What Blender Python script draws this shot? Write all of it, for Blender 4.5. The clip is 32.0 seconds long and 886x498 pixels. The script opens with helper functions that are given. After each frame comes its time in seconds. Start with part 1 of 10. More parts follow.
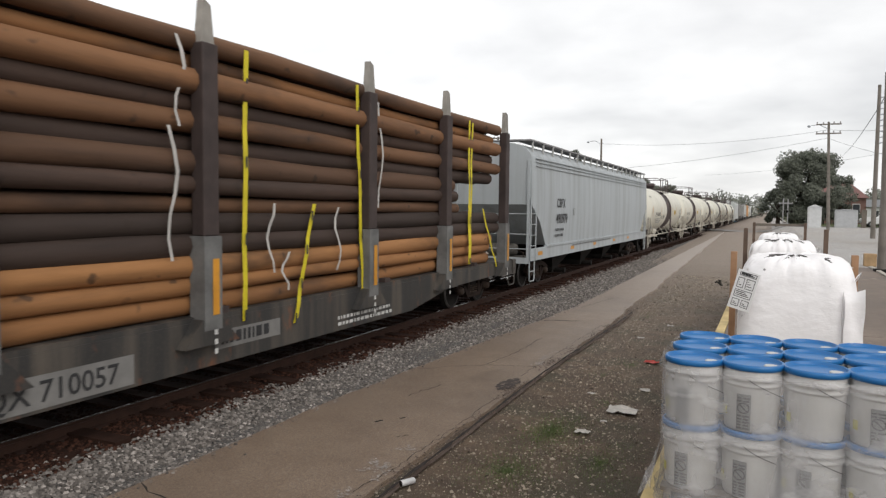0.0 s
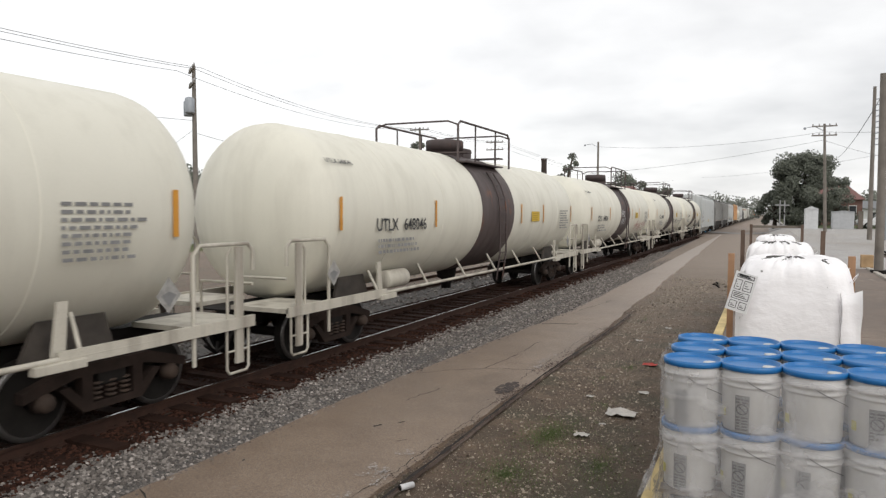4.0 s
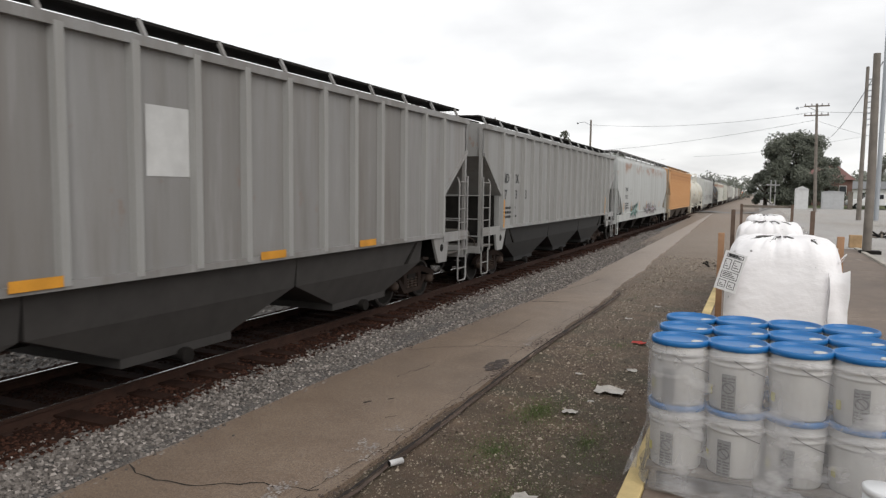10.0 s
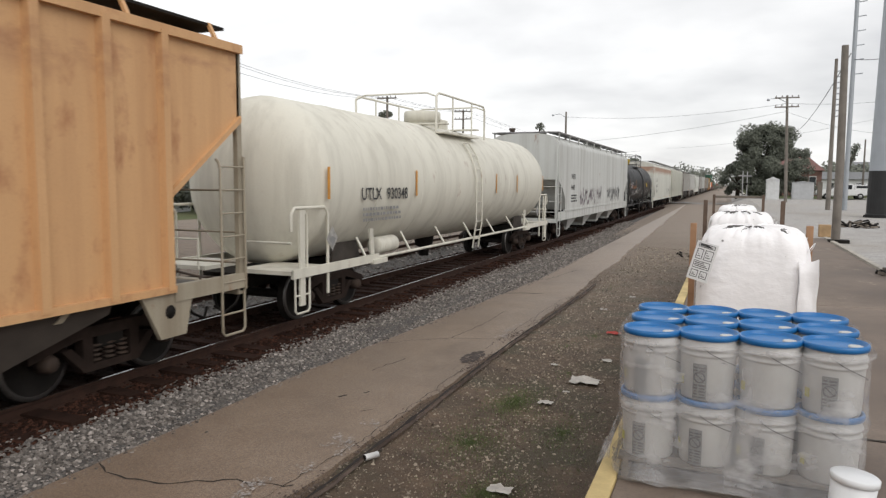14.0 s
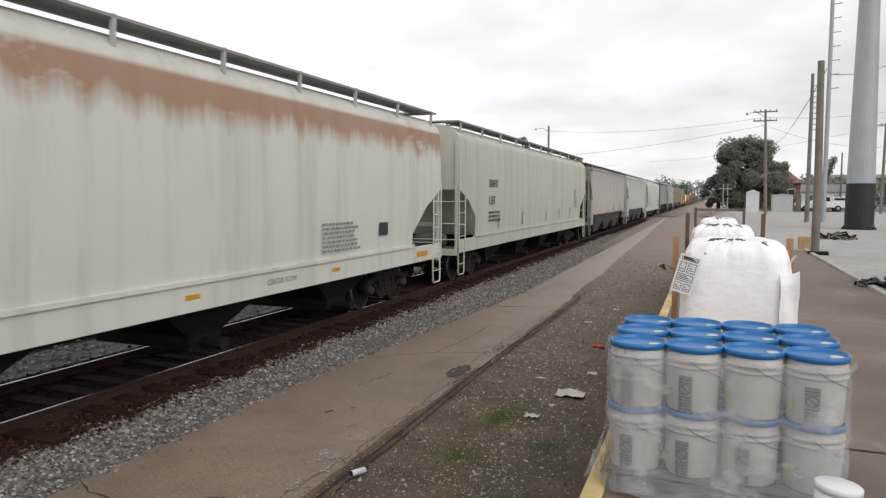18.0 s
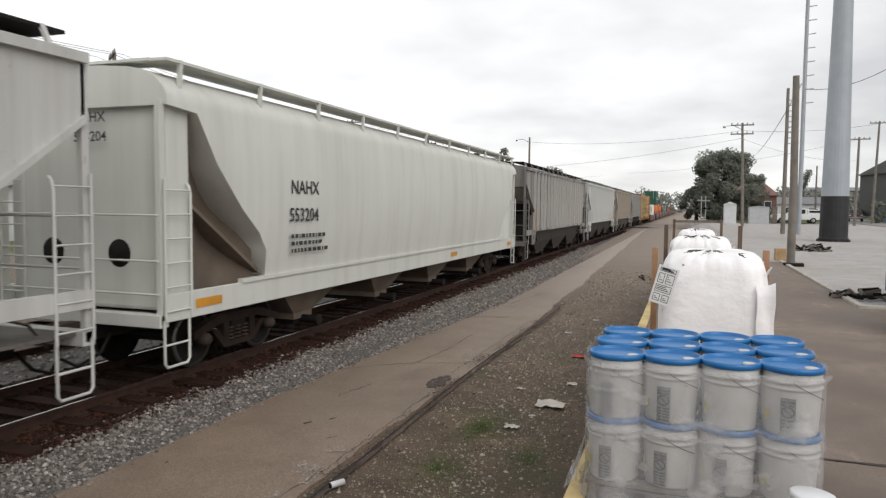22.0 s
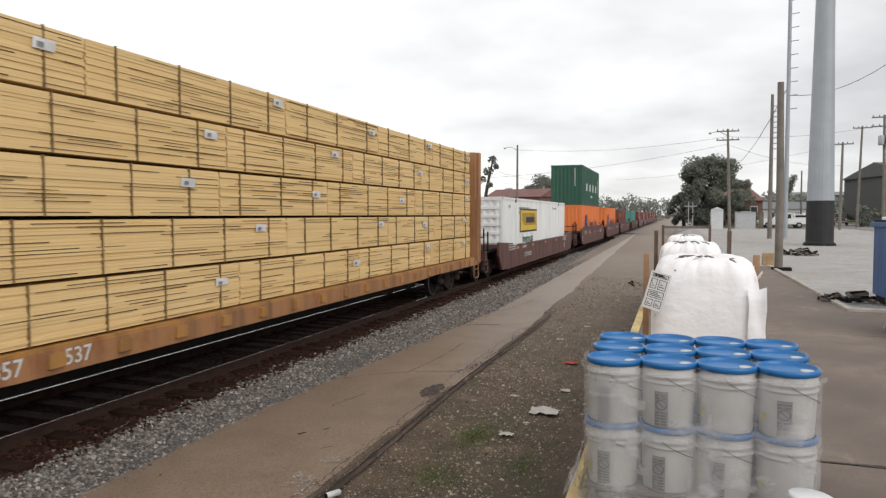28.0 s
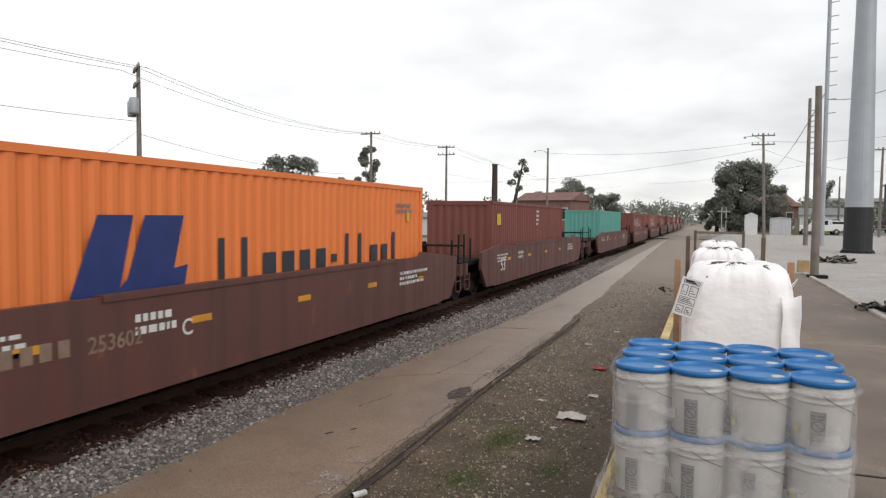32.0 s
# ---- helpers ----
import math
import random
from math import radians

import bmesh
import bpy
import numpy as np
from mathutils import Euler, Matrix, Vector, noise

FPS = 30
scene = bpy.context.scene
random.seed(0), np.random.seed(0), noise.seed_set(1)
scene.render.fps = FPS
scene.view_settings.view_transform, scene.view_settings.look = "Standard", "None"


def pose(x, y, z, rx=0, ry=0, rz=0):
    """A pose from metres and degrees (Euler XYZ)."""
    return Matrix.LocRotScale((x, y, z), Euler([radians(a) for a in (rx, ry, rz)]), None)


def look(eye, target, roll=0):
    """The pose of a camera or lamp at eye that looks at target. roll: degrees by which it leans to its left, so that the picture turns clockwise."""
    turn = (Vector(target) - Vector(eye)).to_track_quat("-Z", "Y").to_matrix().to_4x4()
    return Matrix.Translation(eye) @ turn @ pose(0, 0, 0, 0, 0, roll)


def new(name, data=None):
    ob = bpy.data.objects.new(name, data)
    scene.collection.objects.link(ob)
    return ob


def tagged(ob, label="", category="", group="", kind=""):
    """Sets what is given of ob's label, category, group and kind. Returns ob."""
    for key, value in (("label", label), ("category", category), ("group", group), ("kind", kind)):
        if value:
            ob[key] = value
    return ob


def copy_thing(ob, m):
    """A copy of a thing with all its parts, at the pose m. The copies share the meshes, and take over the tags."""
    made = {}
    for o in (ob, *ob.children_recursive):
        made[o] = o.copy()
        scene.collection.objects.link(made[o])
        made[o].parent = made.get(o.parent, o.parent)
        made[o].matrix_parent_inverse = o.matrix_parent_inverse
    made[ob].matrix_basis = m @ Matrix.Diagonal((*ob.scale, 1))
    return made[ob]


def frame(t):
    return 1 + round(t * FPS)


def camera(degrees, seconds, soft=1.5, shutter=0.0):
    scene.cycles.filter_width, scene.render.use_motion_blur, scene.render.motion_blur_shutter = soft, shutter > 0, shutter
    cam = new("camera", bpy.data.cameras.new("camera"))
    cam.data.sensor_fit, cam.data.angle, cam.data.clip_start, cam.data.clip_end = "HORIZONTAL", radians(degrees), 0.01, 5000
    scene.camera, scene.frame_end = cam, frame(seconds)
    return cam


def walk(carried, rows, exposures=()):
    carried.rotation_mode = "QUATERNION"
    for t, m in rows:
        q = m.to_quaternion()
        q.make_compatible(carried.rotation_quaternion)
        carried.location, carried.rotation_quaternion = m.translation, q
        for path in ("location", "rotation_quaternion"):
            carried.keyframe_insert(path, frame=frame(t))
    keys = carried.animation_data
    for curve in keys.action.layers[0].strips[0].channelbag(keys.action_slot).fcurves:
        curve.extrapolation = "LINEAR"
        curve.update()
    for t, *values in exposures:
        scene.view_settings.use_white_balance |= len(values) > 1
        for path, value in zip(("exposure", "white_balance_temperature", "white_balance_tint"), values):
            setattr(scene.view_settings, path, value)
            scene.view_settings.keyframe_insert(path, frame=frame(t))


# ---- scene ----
cam = camera(65.0, 32.0, soft=1.3, shutter=0.06)
PATH = [
    (0.0, (-0.0006, -0.0367, 1.7222), (-4.2315, 9.0052, 1.1374), 0.64),
    (0.5, (0.0006, -0.0344, 1.7213), (-4.2491, 8.9979, 1.1233), 0.57),
    (1.0, (-0.0004, -0.0322, 1.7192), (-4.2271, 9.0100, 1.1070), 0.51),
    (1.5, (-0.0028, -0.0422, 1.7226), (-4.2292, 9.0007, 1.1197), 0.58),
    (2.0, (-0.0054, -0.0360, 1.7209), (-4.2383, 9.0040, 1.1196), 0.45),
    (2.5, (-0.0050, -0.0340, 1.7208), (-4.2498, 9.0014, 1.1343), 0.33),
    (3.0, (-0.0053, -0.0352, 1.7207), (-4.2442, 9.0037, 1.1456), 0.33),
    (3.5, (-0.0005, -0.0390, 1.7193), (-4.2126, 9.0145, 1.1788), 0.20),
    (5.5, (-0.0025, -0.0387, 1.7207), (-4.1832, 9.0298, 1.1877), 0.84),
    (6.0, (-0.0041, -0.0491, 1.7231), (-4.2255, 9.0011, 1.1995), 0.81),
    (6.5, (-0.0048, -0.0542, 1.7203), (-4.2425, 8.9889, 1.2073), 0.01),
    (7.0, (-0.0051, -0.0459, 1.7200), (-4.2465, 8.9872, 1.0774), 0.56),
    (7.5, (-0.0055, -0.0353, 1.7189), (-4.2111, 9.0080, 0.9902), 0.59),
    (8.0, (0.0010, -0.0255, 1.7171), (-4.1189, 9.0532, 0.9407), 0.29),
    (8.5, (0.0013, -0.0231, 1.7188), (-4.1162, 9.0535, 0.9054), 0.43),
    (9.0, (-0.0001, -0.0202, 1.7168), (-4.1377, 9.0458, 0.8867), 0.35),
    (9.5, (-0.0010, -0.0126, 1.7162), (-4.1390, 9.0499, 0.8515), 0.54),
    (10.0, (0.0013, -0.0142, 1.7212), (-4.0788, 9.0758, 0.8693), 0.73),
    (10.5, (0.0037, -0.0130, 1.7202), (-4.0132, 9.1065, 0.8843), 0.43),
    (11.0, (0.0018, -0.0150, 1.7189), (-4.0252, 9.0977, 0.8570), 0.27),
    (11.5, (0.0004, -0.0091, 1.7189), (-4.0400, 9.0976, 0.8567), 0.23),
    (12.0, (0.0041, -0.0075, 1.7199), (-3.9896, 9.1243, 0.9065), 0.47),
    (12.5, (0.0074, -0.0080, 1.7238), (-4.0233, 9.1086, 0.9227), 1.06),
    (13.0, (0.0058, 0.0056, 1.7196), (-3.9775, 9.1323, 0.8055), 0.99),
    (13.5, (0.0111, 0.0271, 1.7157), (-3.7942, 9.2289, 0.7954), 0.56),
    (14.0, (0.0155, 0.0365, 1.7134), (-3.7568, 9.2485, 0.7599), 0.42),
    (14.5, (0.0118, 0.0291, 1.7150), (-3.7680, 9.2434, 0.8155), 0.38),
    (16.5, (0.0102, 0.0068, 1.7206), (-3.6166, 9.2918, 0.9238), 0.16),
    (17.0, (0.0109, 0.0141, 1.7201), (-3.5443, 9.3286, 0.9444), 0.21),
    (17.5, (0.0114, 0.0160, 1.7198), (-3.5304, 9.3369, 0.9602), 0.21),
    (18.0, (0.0072, 0.0030, 1.7227), (-3.5600, 9.3145, 0.9671), 0.19),
    (18.5, (0.0024, 0.0072, 1.7217), (-3.5660, 9.3165, 0.9443), 0.21),
    (19.0, (0.0001, 0.0014, 1.7197), (-3.5354, 9.3245, 0.9581), 0.00),
    (19.5, (0.0007, 0.0022, 1.7182), (-3.4984, 9.3397, 0.9641), -0.05),
    (20.0, (0.0019, 0.0021, 1.7211), (-3.4645, 9.3516, 0.9649), 0.03),
    (20.5, (0.0014, -0.0008, 1.7217), (-3.4608, 9.3519, 0.9862), 0.17),
    (21.0, (0.0004, -0.0002, 1.7200), (-3.4636, 9.3519, 0.9858), 0.30),
    (21.5, (0.0048, 0.0052, 1.7252), (-3.4103, 9.3803, 1.0588), 0.46),
    (22.0, (0.0109, 0.0016, 1.7275), (-3.3037, 9.4165, 1.1168), 0.55),
    (22.5, (0.0041, -0.0101, 1.7262), (-3.1975, 9.4402, 1.0619), 0.65),
    (23.0, (-0.0041, -0.0481, 1.7241), (-3.0608, 9.4475, 1.0231), 0.39),
    (23.5, (-0.0030, -0.0471, 1.7294), (-3.1227, 9.4303, 1.0616), 0.78),
    (24.0, (0.0067, -0.0172, 1.7282), (-3.0815, 9.4783, 1.1812), 0.07),
    (24.5, (0.0103, 0.0220, 1.7276), (-3.0930, 9.5141, 1.2082), 0.20),
    (25.0, (-0.0152, -0.0013, 1.7294), (-3.0865, 9.4879, 1.0066), 0.49),
    (25.5, (-0.0183, -0.0076, 1.7212), (-2.9147, 9.5398, 1.0434), -0.01),
    (27.5, (-0.0304, -0.0299, 1.7294), (-3.1517, 9.4572, 1.2283), 0.14),
    (28.0, (-0.0293, -0.0299, 1.7275), (-3.1966, 9.4426, 1.2372), -0.05),
    (28.5, (-0.0289, -0.0520, 1.7320), (-3.3449, 9.3700, 1.2532), 0.11),
    (29.0, (-0.0294, -0.0337, 1.7251), (-3.4120, 9.3656, 1.2658), 0.19),
    (29.5, (-0.0314, -0.0287, 1.7286), (-3.5111, 9.3347, 1.2612), 0.16),
    (30.0, (-0.0294, -0.0472, 1.7309), (-3.6285, 9.2713, 1.2715), 0.37),
    (30.5, (-0.0249, -0.0284, 1.7272), (-3.5727, 9.3086, 1.2430), 0.51),
    (31.0, (-0.0280, -0.0310, 1.7293), (-3.5475, 9.3183, 1.2788), 0.52),
    (31.5, (-0.0305, -0.0278, 1.7285), (-3.5606, 9.3168, 1.2632), 0.52),
    (32.0, (-0.0260, -0.0419, 1.7323), (-3.5835, 9.2927, 1.2747), 0.58),
]
walk(cam, [(t, look(eye, target, roll)) for t, eye, target, roll in PATH])

# ---- world and light: a bright overcast sky ----
RAIL_X, RAIL_Z, GROUND = -8.24, -0.88, -1.25


def sky():
    w = bpy.data.worlds.new("overcast")
    scene.world = w
    w.use_nodes = True
    nt = w.node_tree
    nt.nodes.clear()
    n, l = nt.nodes.new, nt.links.new
    out, bg = n("ShaderNodeOutputWorld"), n("ShaderNodeBackground")
    tc, sep = n("ShaderNodeTexCoord"), n("ShaderNodeSeparateXYZ")
    l(tc.outputs["Generated"], sep.inputs[0])
    up = n("ShaderNodeMath")
    up.operation, up.inputs[1].default_value = "ADD", 0.22
    absz = n("ShaderNodeMath")
    absz.operation = "ABSOLUTE"
    l(sep.outputs[2], absz.inputs[0])
    l(absz.outputs[0], up.inputs[0])
    comb = n("ShaderNodeCombineXYZ")
    for i in (0, 1):
        d = n("ShaderNodeMath")
        d.operation = "DIVIDE"
        l(sep.outputs[i], d.inputs[0])
        l(up.outputs[0], d.inputs[1])
        l(d.outputs[0], comb.inputs[i])
    big, small = n("ShaderNodeTexNoise"), n("ShaderNodeTexNoise")
    for tex, scale, detail in ((big, 0.75, 4), (small, 2.6, 5)):
        tex.inputs["Scale"].default_value, tex.inputs["Detail"].default_value = scale, detail
        l(comb.outputs[0], tex.inputs["Vector"])
    add = n("ShaderNodeMix")
    add.data_type = "FLOAT"
    add.inputs[0].default_value = 0.3
    l(big.outputs["Fac"], add.inputs[2])
    l(small.outputs["Fac"], add.inputs[3])
    ramp = n("ShaderNodeValToRGB")
    ramp.color_ramp.elements[0].position, ramp.color_ramp.elements[0].color = 0.34, (0.60, 0.60, 0.61, 1)
    ramp.color_ramp.elements[1].position, ramp.color_ramp.elements[1].color = 0.60, (0.945, 0.94, 0.935, 1)
    # the cloud is thinner, and so brighter, beyond the track
    thin = n("ShaderNodeMath")
    thin.operation, thin.inputs[1].default_value = "MULTIPLY_ADD", -0.31
    l(sep.outputs[0], thin.inputs[0])
    l(add.outputs[0], thin.inputs[2])
    l(thin.outputs[0], ramp.inputs[0])
    nishita = n("ShaderNodeTexSky")
    nishita.sky_type, nishita.sun_disc = "NISHITA", False
    nishita.sun_elevation, nishita.sun_rotation = radians(36), radians(126)
    scaled = n("ShaderNodeVectorMath")
    scaled.operation = "SCALE"
    scaled.inputs["Scale"].default_value = 0.12
    l(nishita.outputs[0], scaled.inputs[0])
    mix = n("ShaderNodeMix")
    mix.data_type = "RGBA"
    mix.inputs[0].default_value = 0.93
    l(scaled.outputs[0], mix.inputs[6])
    l(ramp.outputs[0], mix.inputs[7])
    l(mix.outputs[2], bg.inputs[0])
    bg.inputs[1].default_value = 1.16
    l(bg.outputs[0], out.inputs[0])
    sun = new("sun", bpy.data.lights.new("sun", "SUN"))
    sun.data.energy, sun.data.angle, sun.data.color = 1.5, radians(50), (1, 0.965, 0.92)
    sun.matrix_world = look((55, -40, 50), (0, 0, 0))


sky()


# ---- mesh helpers ----
class Solid:
    """Collects vertices and faces of one part."""

    def __init__(self):
        self.v, self.f, self.smooth = [], [], []

    def add(self, verts, faces, smooth=False):
        k = len(self.v)
        self.v += [tuple(p) for p in verts]
        self.f += [tuple(i + k for i in f) for f in faces]
        self.smooth += [smooth] * len(faces)
        return self

    def box(self, x0, x1, y0, y1, z0, z1):
        return self.add([(x, y, z) for z in (z0, z1) for y in (y0, y1) for x in (x0, x1)],
                        [(0, 2, 3, 1), (4, 5, 7, 6), (0, 1, 5, 4), (2, 6, 7, 3), (0, 4, 6, 2), (1, 3, 7, 5)])

    def prism(self, outline, a, b, axis="x"):
        """An outline of two coordinates, drawn out along an axis from a to b."""
        n = len(outline)
        put = {"x": lambda p, d: (d, p[0], p[1]), "y": lambda p, d: (p[0], d, p[1]), "z": lambda p, d: (p[0], p[1], d)}[axis]
        v = [put(p, a) for p in outline] + [put(p, b) for p in outline]
        return self.add(v, [tuple(range(n)), tuple(range(2 * n - 1, n - 1, -1))] + [(i, (i + 1) % n + 0, (i + 1) % n + n, i + n)[::-1] for i in range(n)])

    def tube(self, points, r, n=6, caps=True):
        """A round bar through points."""
        pts = [Vector(p) for p in points]
        rings = []
        side = None
        for i, p in enumerate(pts):
            d = (pts[min(i + 1, len(pts) - 1)] - pts[max(i - 1, 0)]).normalized()
            if side is None or side.cross(d).length < 0.05:
                side = d.cross(Vector((0, 0, 1)) if abs(d.z) < 0.9 else Vector((1, 0, 0))).normalized()
            side = (side - d * side.dot(d)).normalized()
            up = d.cross(side)
            rr = r[i] if isinstance(r, (list, tuple)) else r
            rings.append([p + rr * (math.cos(6.28319 * k / n) * side + math.sin(6.28319 * k / n) * up) for k in range(n)])
        v = [q for ring in rings for q in ring]
        f = [(i * n + k, i * n + (k + 1) % n, (i + 1) * n + (k + 1) % n, (i + 1) * n + k) for i in range(len(pts) - 1) for k in range(n)]
        self.add(v, f, True)
        if caps:
            self.add(rings[0], [tuple(range(n - 1, -1, -1))])
            self.add(rings[-1], [tuple(range(n))])
        return self

    def lathe(self, profile, centre=(0, 0, 0), axis="z", n=24, smooth=True):
        """A profile of (radius, height) turned about an axis."""
        put = {"z": lambda x, y, h: (x, y, h), "y": lambda x, y, h: (x, h, y), "x": lambda x, y, h: (h, x, y)}[axis]
        v = [tuple(c + o for c, o in zip(put(r * math.cos(6.28319 * k / n), r * math.sin(6.28319 * k / n), h), centre)) for r, h in profile for k in range(n)]
        f = [(i * n + k, i * n + (k + 1) % n, (i + 1) * n + (k + 1) % n, (i + 1) * n + k) for i in range(len(profile) - 1) for k in range(n)]
        return self.add(v, f, smooth)

    def grid(self, rows, smooth=False):
        """Rows of points of the same length, joined by quads."""
        m = len(rows[0])
        return self.add([p for r in rows for p in r], [(i * m + j, i * m + j + 1, (i + 1) * m + j + 1, (i + 1) * m + j) for i in range(len(rows) - 1) for j in range(m - 1)], smooth)

    def mesh(self, name, materials):
        me = bpy.data.meshes.new(name)
        me.from_pydata(self.v, [], self.f)
        me.polygons.foreach_set("use_smooth", self.smooth)
        for m in materials if isinstance(materials, (list, tuple)) else [materials]:
            me.materials.append(m)
        bm = bmesh.new()
        bm.from_mesh(me)
        bmesh.ops.recalc_face_normals(bm, faces=bm.faces)
        bm.to_mesh(me)
        bm.free()
        return me


def part(name, solid, material, parent=None, label="", bevel=0.0):
    """One mesh object, under a thing or a part."""
    ob = new(name, solid.mesh(name, material) if isinstance(solid, Solid) else solid)
    if parent:
        ob.parent = parent
    if label:
        tagged(ob, label)
    if bevel:
        mod = ob.modifiers.new("edge", "BEVEL")
        mod.width, mod.segments, mod.limit_method = bevel, 2, "ANGLE"
    return ob


def thing(name, label, category, group="", kind="", at=(0, 0, 0), rz=0):
    ob = new(name)
    ob.matrix_basis = pose(*at, 0, 0, rz)
    return tagged(ob, label, category, group, kind)


def letters(name, text, size, material, parent, m, align="LEFT", shear=0.0):
    """Raised writing in the built-in font, as a mesh."""
    cu = bpy.data.curves.new(name, "FONT")
    cu.body, cu.size, cu.align_x, cu.shear, cu.resolution_u, cu.offset = text, size, align, shear, 3, size * 0.012
    ob = new(name, cu)
    me = bpy.data.meshes.new_from_object(ob)
    bpy.data.objects.remove(ob)
    me.name = name
    me.materials.clear()
    me.materials.append(material)
    o = new(name, me)
    o.parent = parent
    o.matrix_basis = m
    return o


def facing(x, y, z, ry=0.0):
    """A pose on a vehicle's side, for writing that reads from +x."""
    return pose(x, y, z, 90, 0, 90) @ pose(0, 0, 0, 0, 0, ry)


# ---- materials ----
MATS = {}


def nodes_of(name):
    m = bpy.data.materials.new(name)
    m.use_nodes = True
    return m, m.node_tree, m.node_tree.nodes["Principled BSDF"]


def noise_fac(nt, scale, detail=4.0, rough=0.55, stretch=None, space="Object"):
    tc = nt.nodes.new("ShaderNodeTexCoord")
    tex = nt.nodes.new("ShaderNodeTexNoise")
    tex.inputs["Scale"].default_value, tex.inputs["Detail"].default_value, tex.inputs["Roughness"].default_value = scale, detail, rough
    if stretch:
        mp = nt.nodes.new("ShaderNodeMapping")
        mp.inputs["Scale"].default_value = stretch
        nt.links.new(tc.outputs[space], mp.inputs[0])
        nt.links.new(mp.outputs[0], tex.inputs["Vector"])
    else:
        nt.links.new(tc.outputs[space], tex.inputs["Vector"])
    return tex.outputs["Fac"]


def ramped(nt, fac, a, b, lo=0.0, hi=1.0):
    mr = nt.nodes.new("ShaderNodeMapRange")
    for i, v in enumerate((a, b, lo, hi)):
        mr.inputs[i + 1].default_value = v
    nt.links.new(fac, mr.inputs[0])
    return mr.outputs[0]


def mixed(nt, fac, a, b):
    mx = nt.nodes.new("ShaderNodeMix")
    mx.data_type = "RGBA"
    nt.links.new(fac, mx.inputs[0])
    for slot, c in ((6, a), (7, b)):
        if isinstance(c, tuple):
            mx.inputs[slot].default_value = (*c[:3], 1)
        else:
            nt.links.new(c, mx.inputs[slot])
    return mx.outputs[2]


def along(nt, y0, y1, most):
    """Grows along the track from y0 to y1, unevenly: distance haze put into the colour."""
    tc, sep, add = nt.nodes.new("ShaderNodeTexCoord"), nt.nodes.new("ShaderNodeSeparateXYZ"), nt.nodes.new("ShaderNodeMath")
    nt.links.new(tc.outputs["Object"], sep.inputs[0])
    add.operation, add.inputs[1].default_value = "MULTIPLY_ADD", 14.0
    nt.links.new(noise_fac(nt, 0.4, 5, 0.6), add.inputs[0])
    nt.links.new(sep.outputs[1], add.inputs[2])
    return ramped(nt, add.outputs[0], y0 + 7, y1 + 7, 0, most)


def bumped(nt, bsdf, fac, strength, distance=0.01):
    b = nt.nodes.new("ShaderNodeBump")
    b.inputs["Strength"].default_value, b.inputs["Distance"].default_value = strength, distance
    nt.links.new(fac, b.inputs["Height"])
    nt.links.new(b.outputs[0], bsdf.inputs["Normal"])


def plain(name, colour, rough=0.6, metal=0.0, vary=0.25, scale=3.0, bump=0.15, fine=60.0):
    """A surface with soft large stains and fine grain."""
    if name in MATS:
        return MATS[name]
    m, nt, b = nodes_of(name)
    dark = tuple(c * (1 - vary) for c in colour)
    lite = tuple(min(1, c * (1 + vary * 0.6)) for c in colour)
    big = ramped(nt, noise_fac(nt, scale), 0.3, 0.7)
    grain = noise_fac(nt, fine, 3)
    col = mixed(nt, big, dark, lite)
    col = mixed(nt, ramped(nt, grain, 0.35, 0.75, 0, 0.35), col, dark)
    nt.links.new(col, b.inputs["Base Color"])
    b.inputs["Roughness"].default_value, b.inputs["Metallic"].default_value = rough, metal
    if bump:
        bumped(nt, b, grain, bump, 0.004)
    MATS[name] = m
    return m


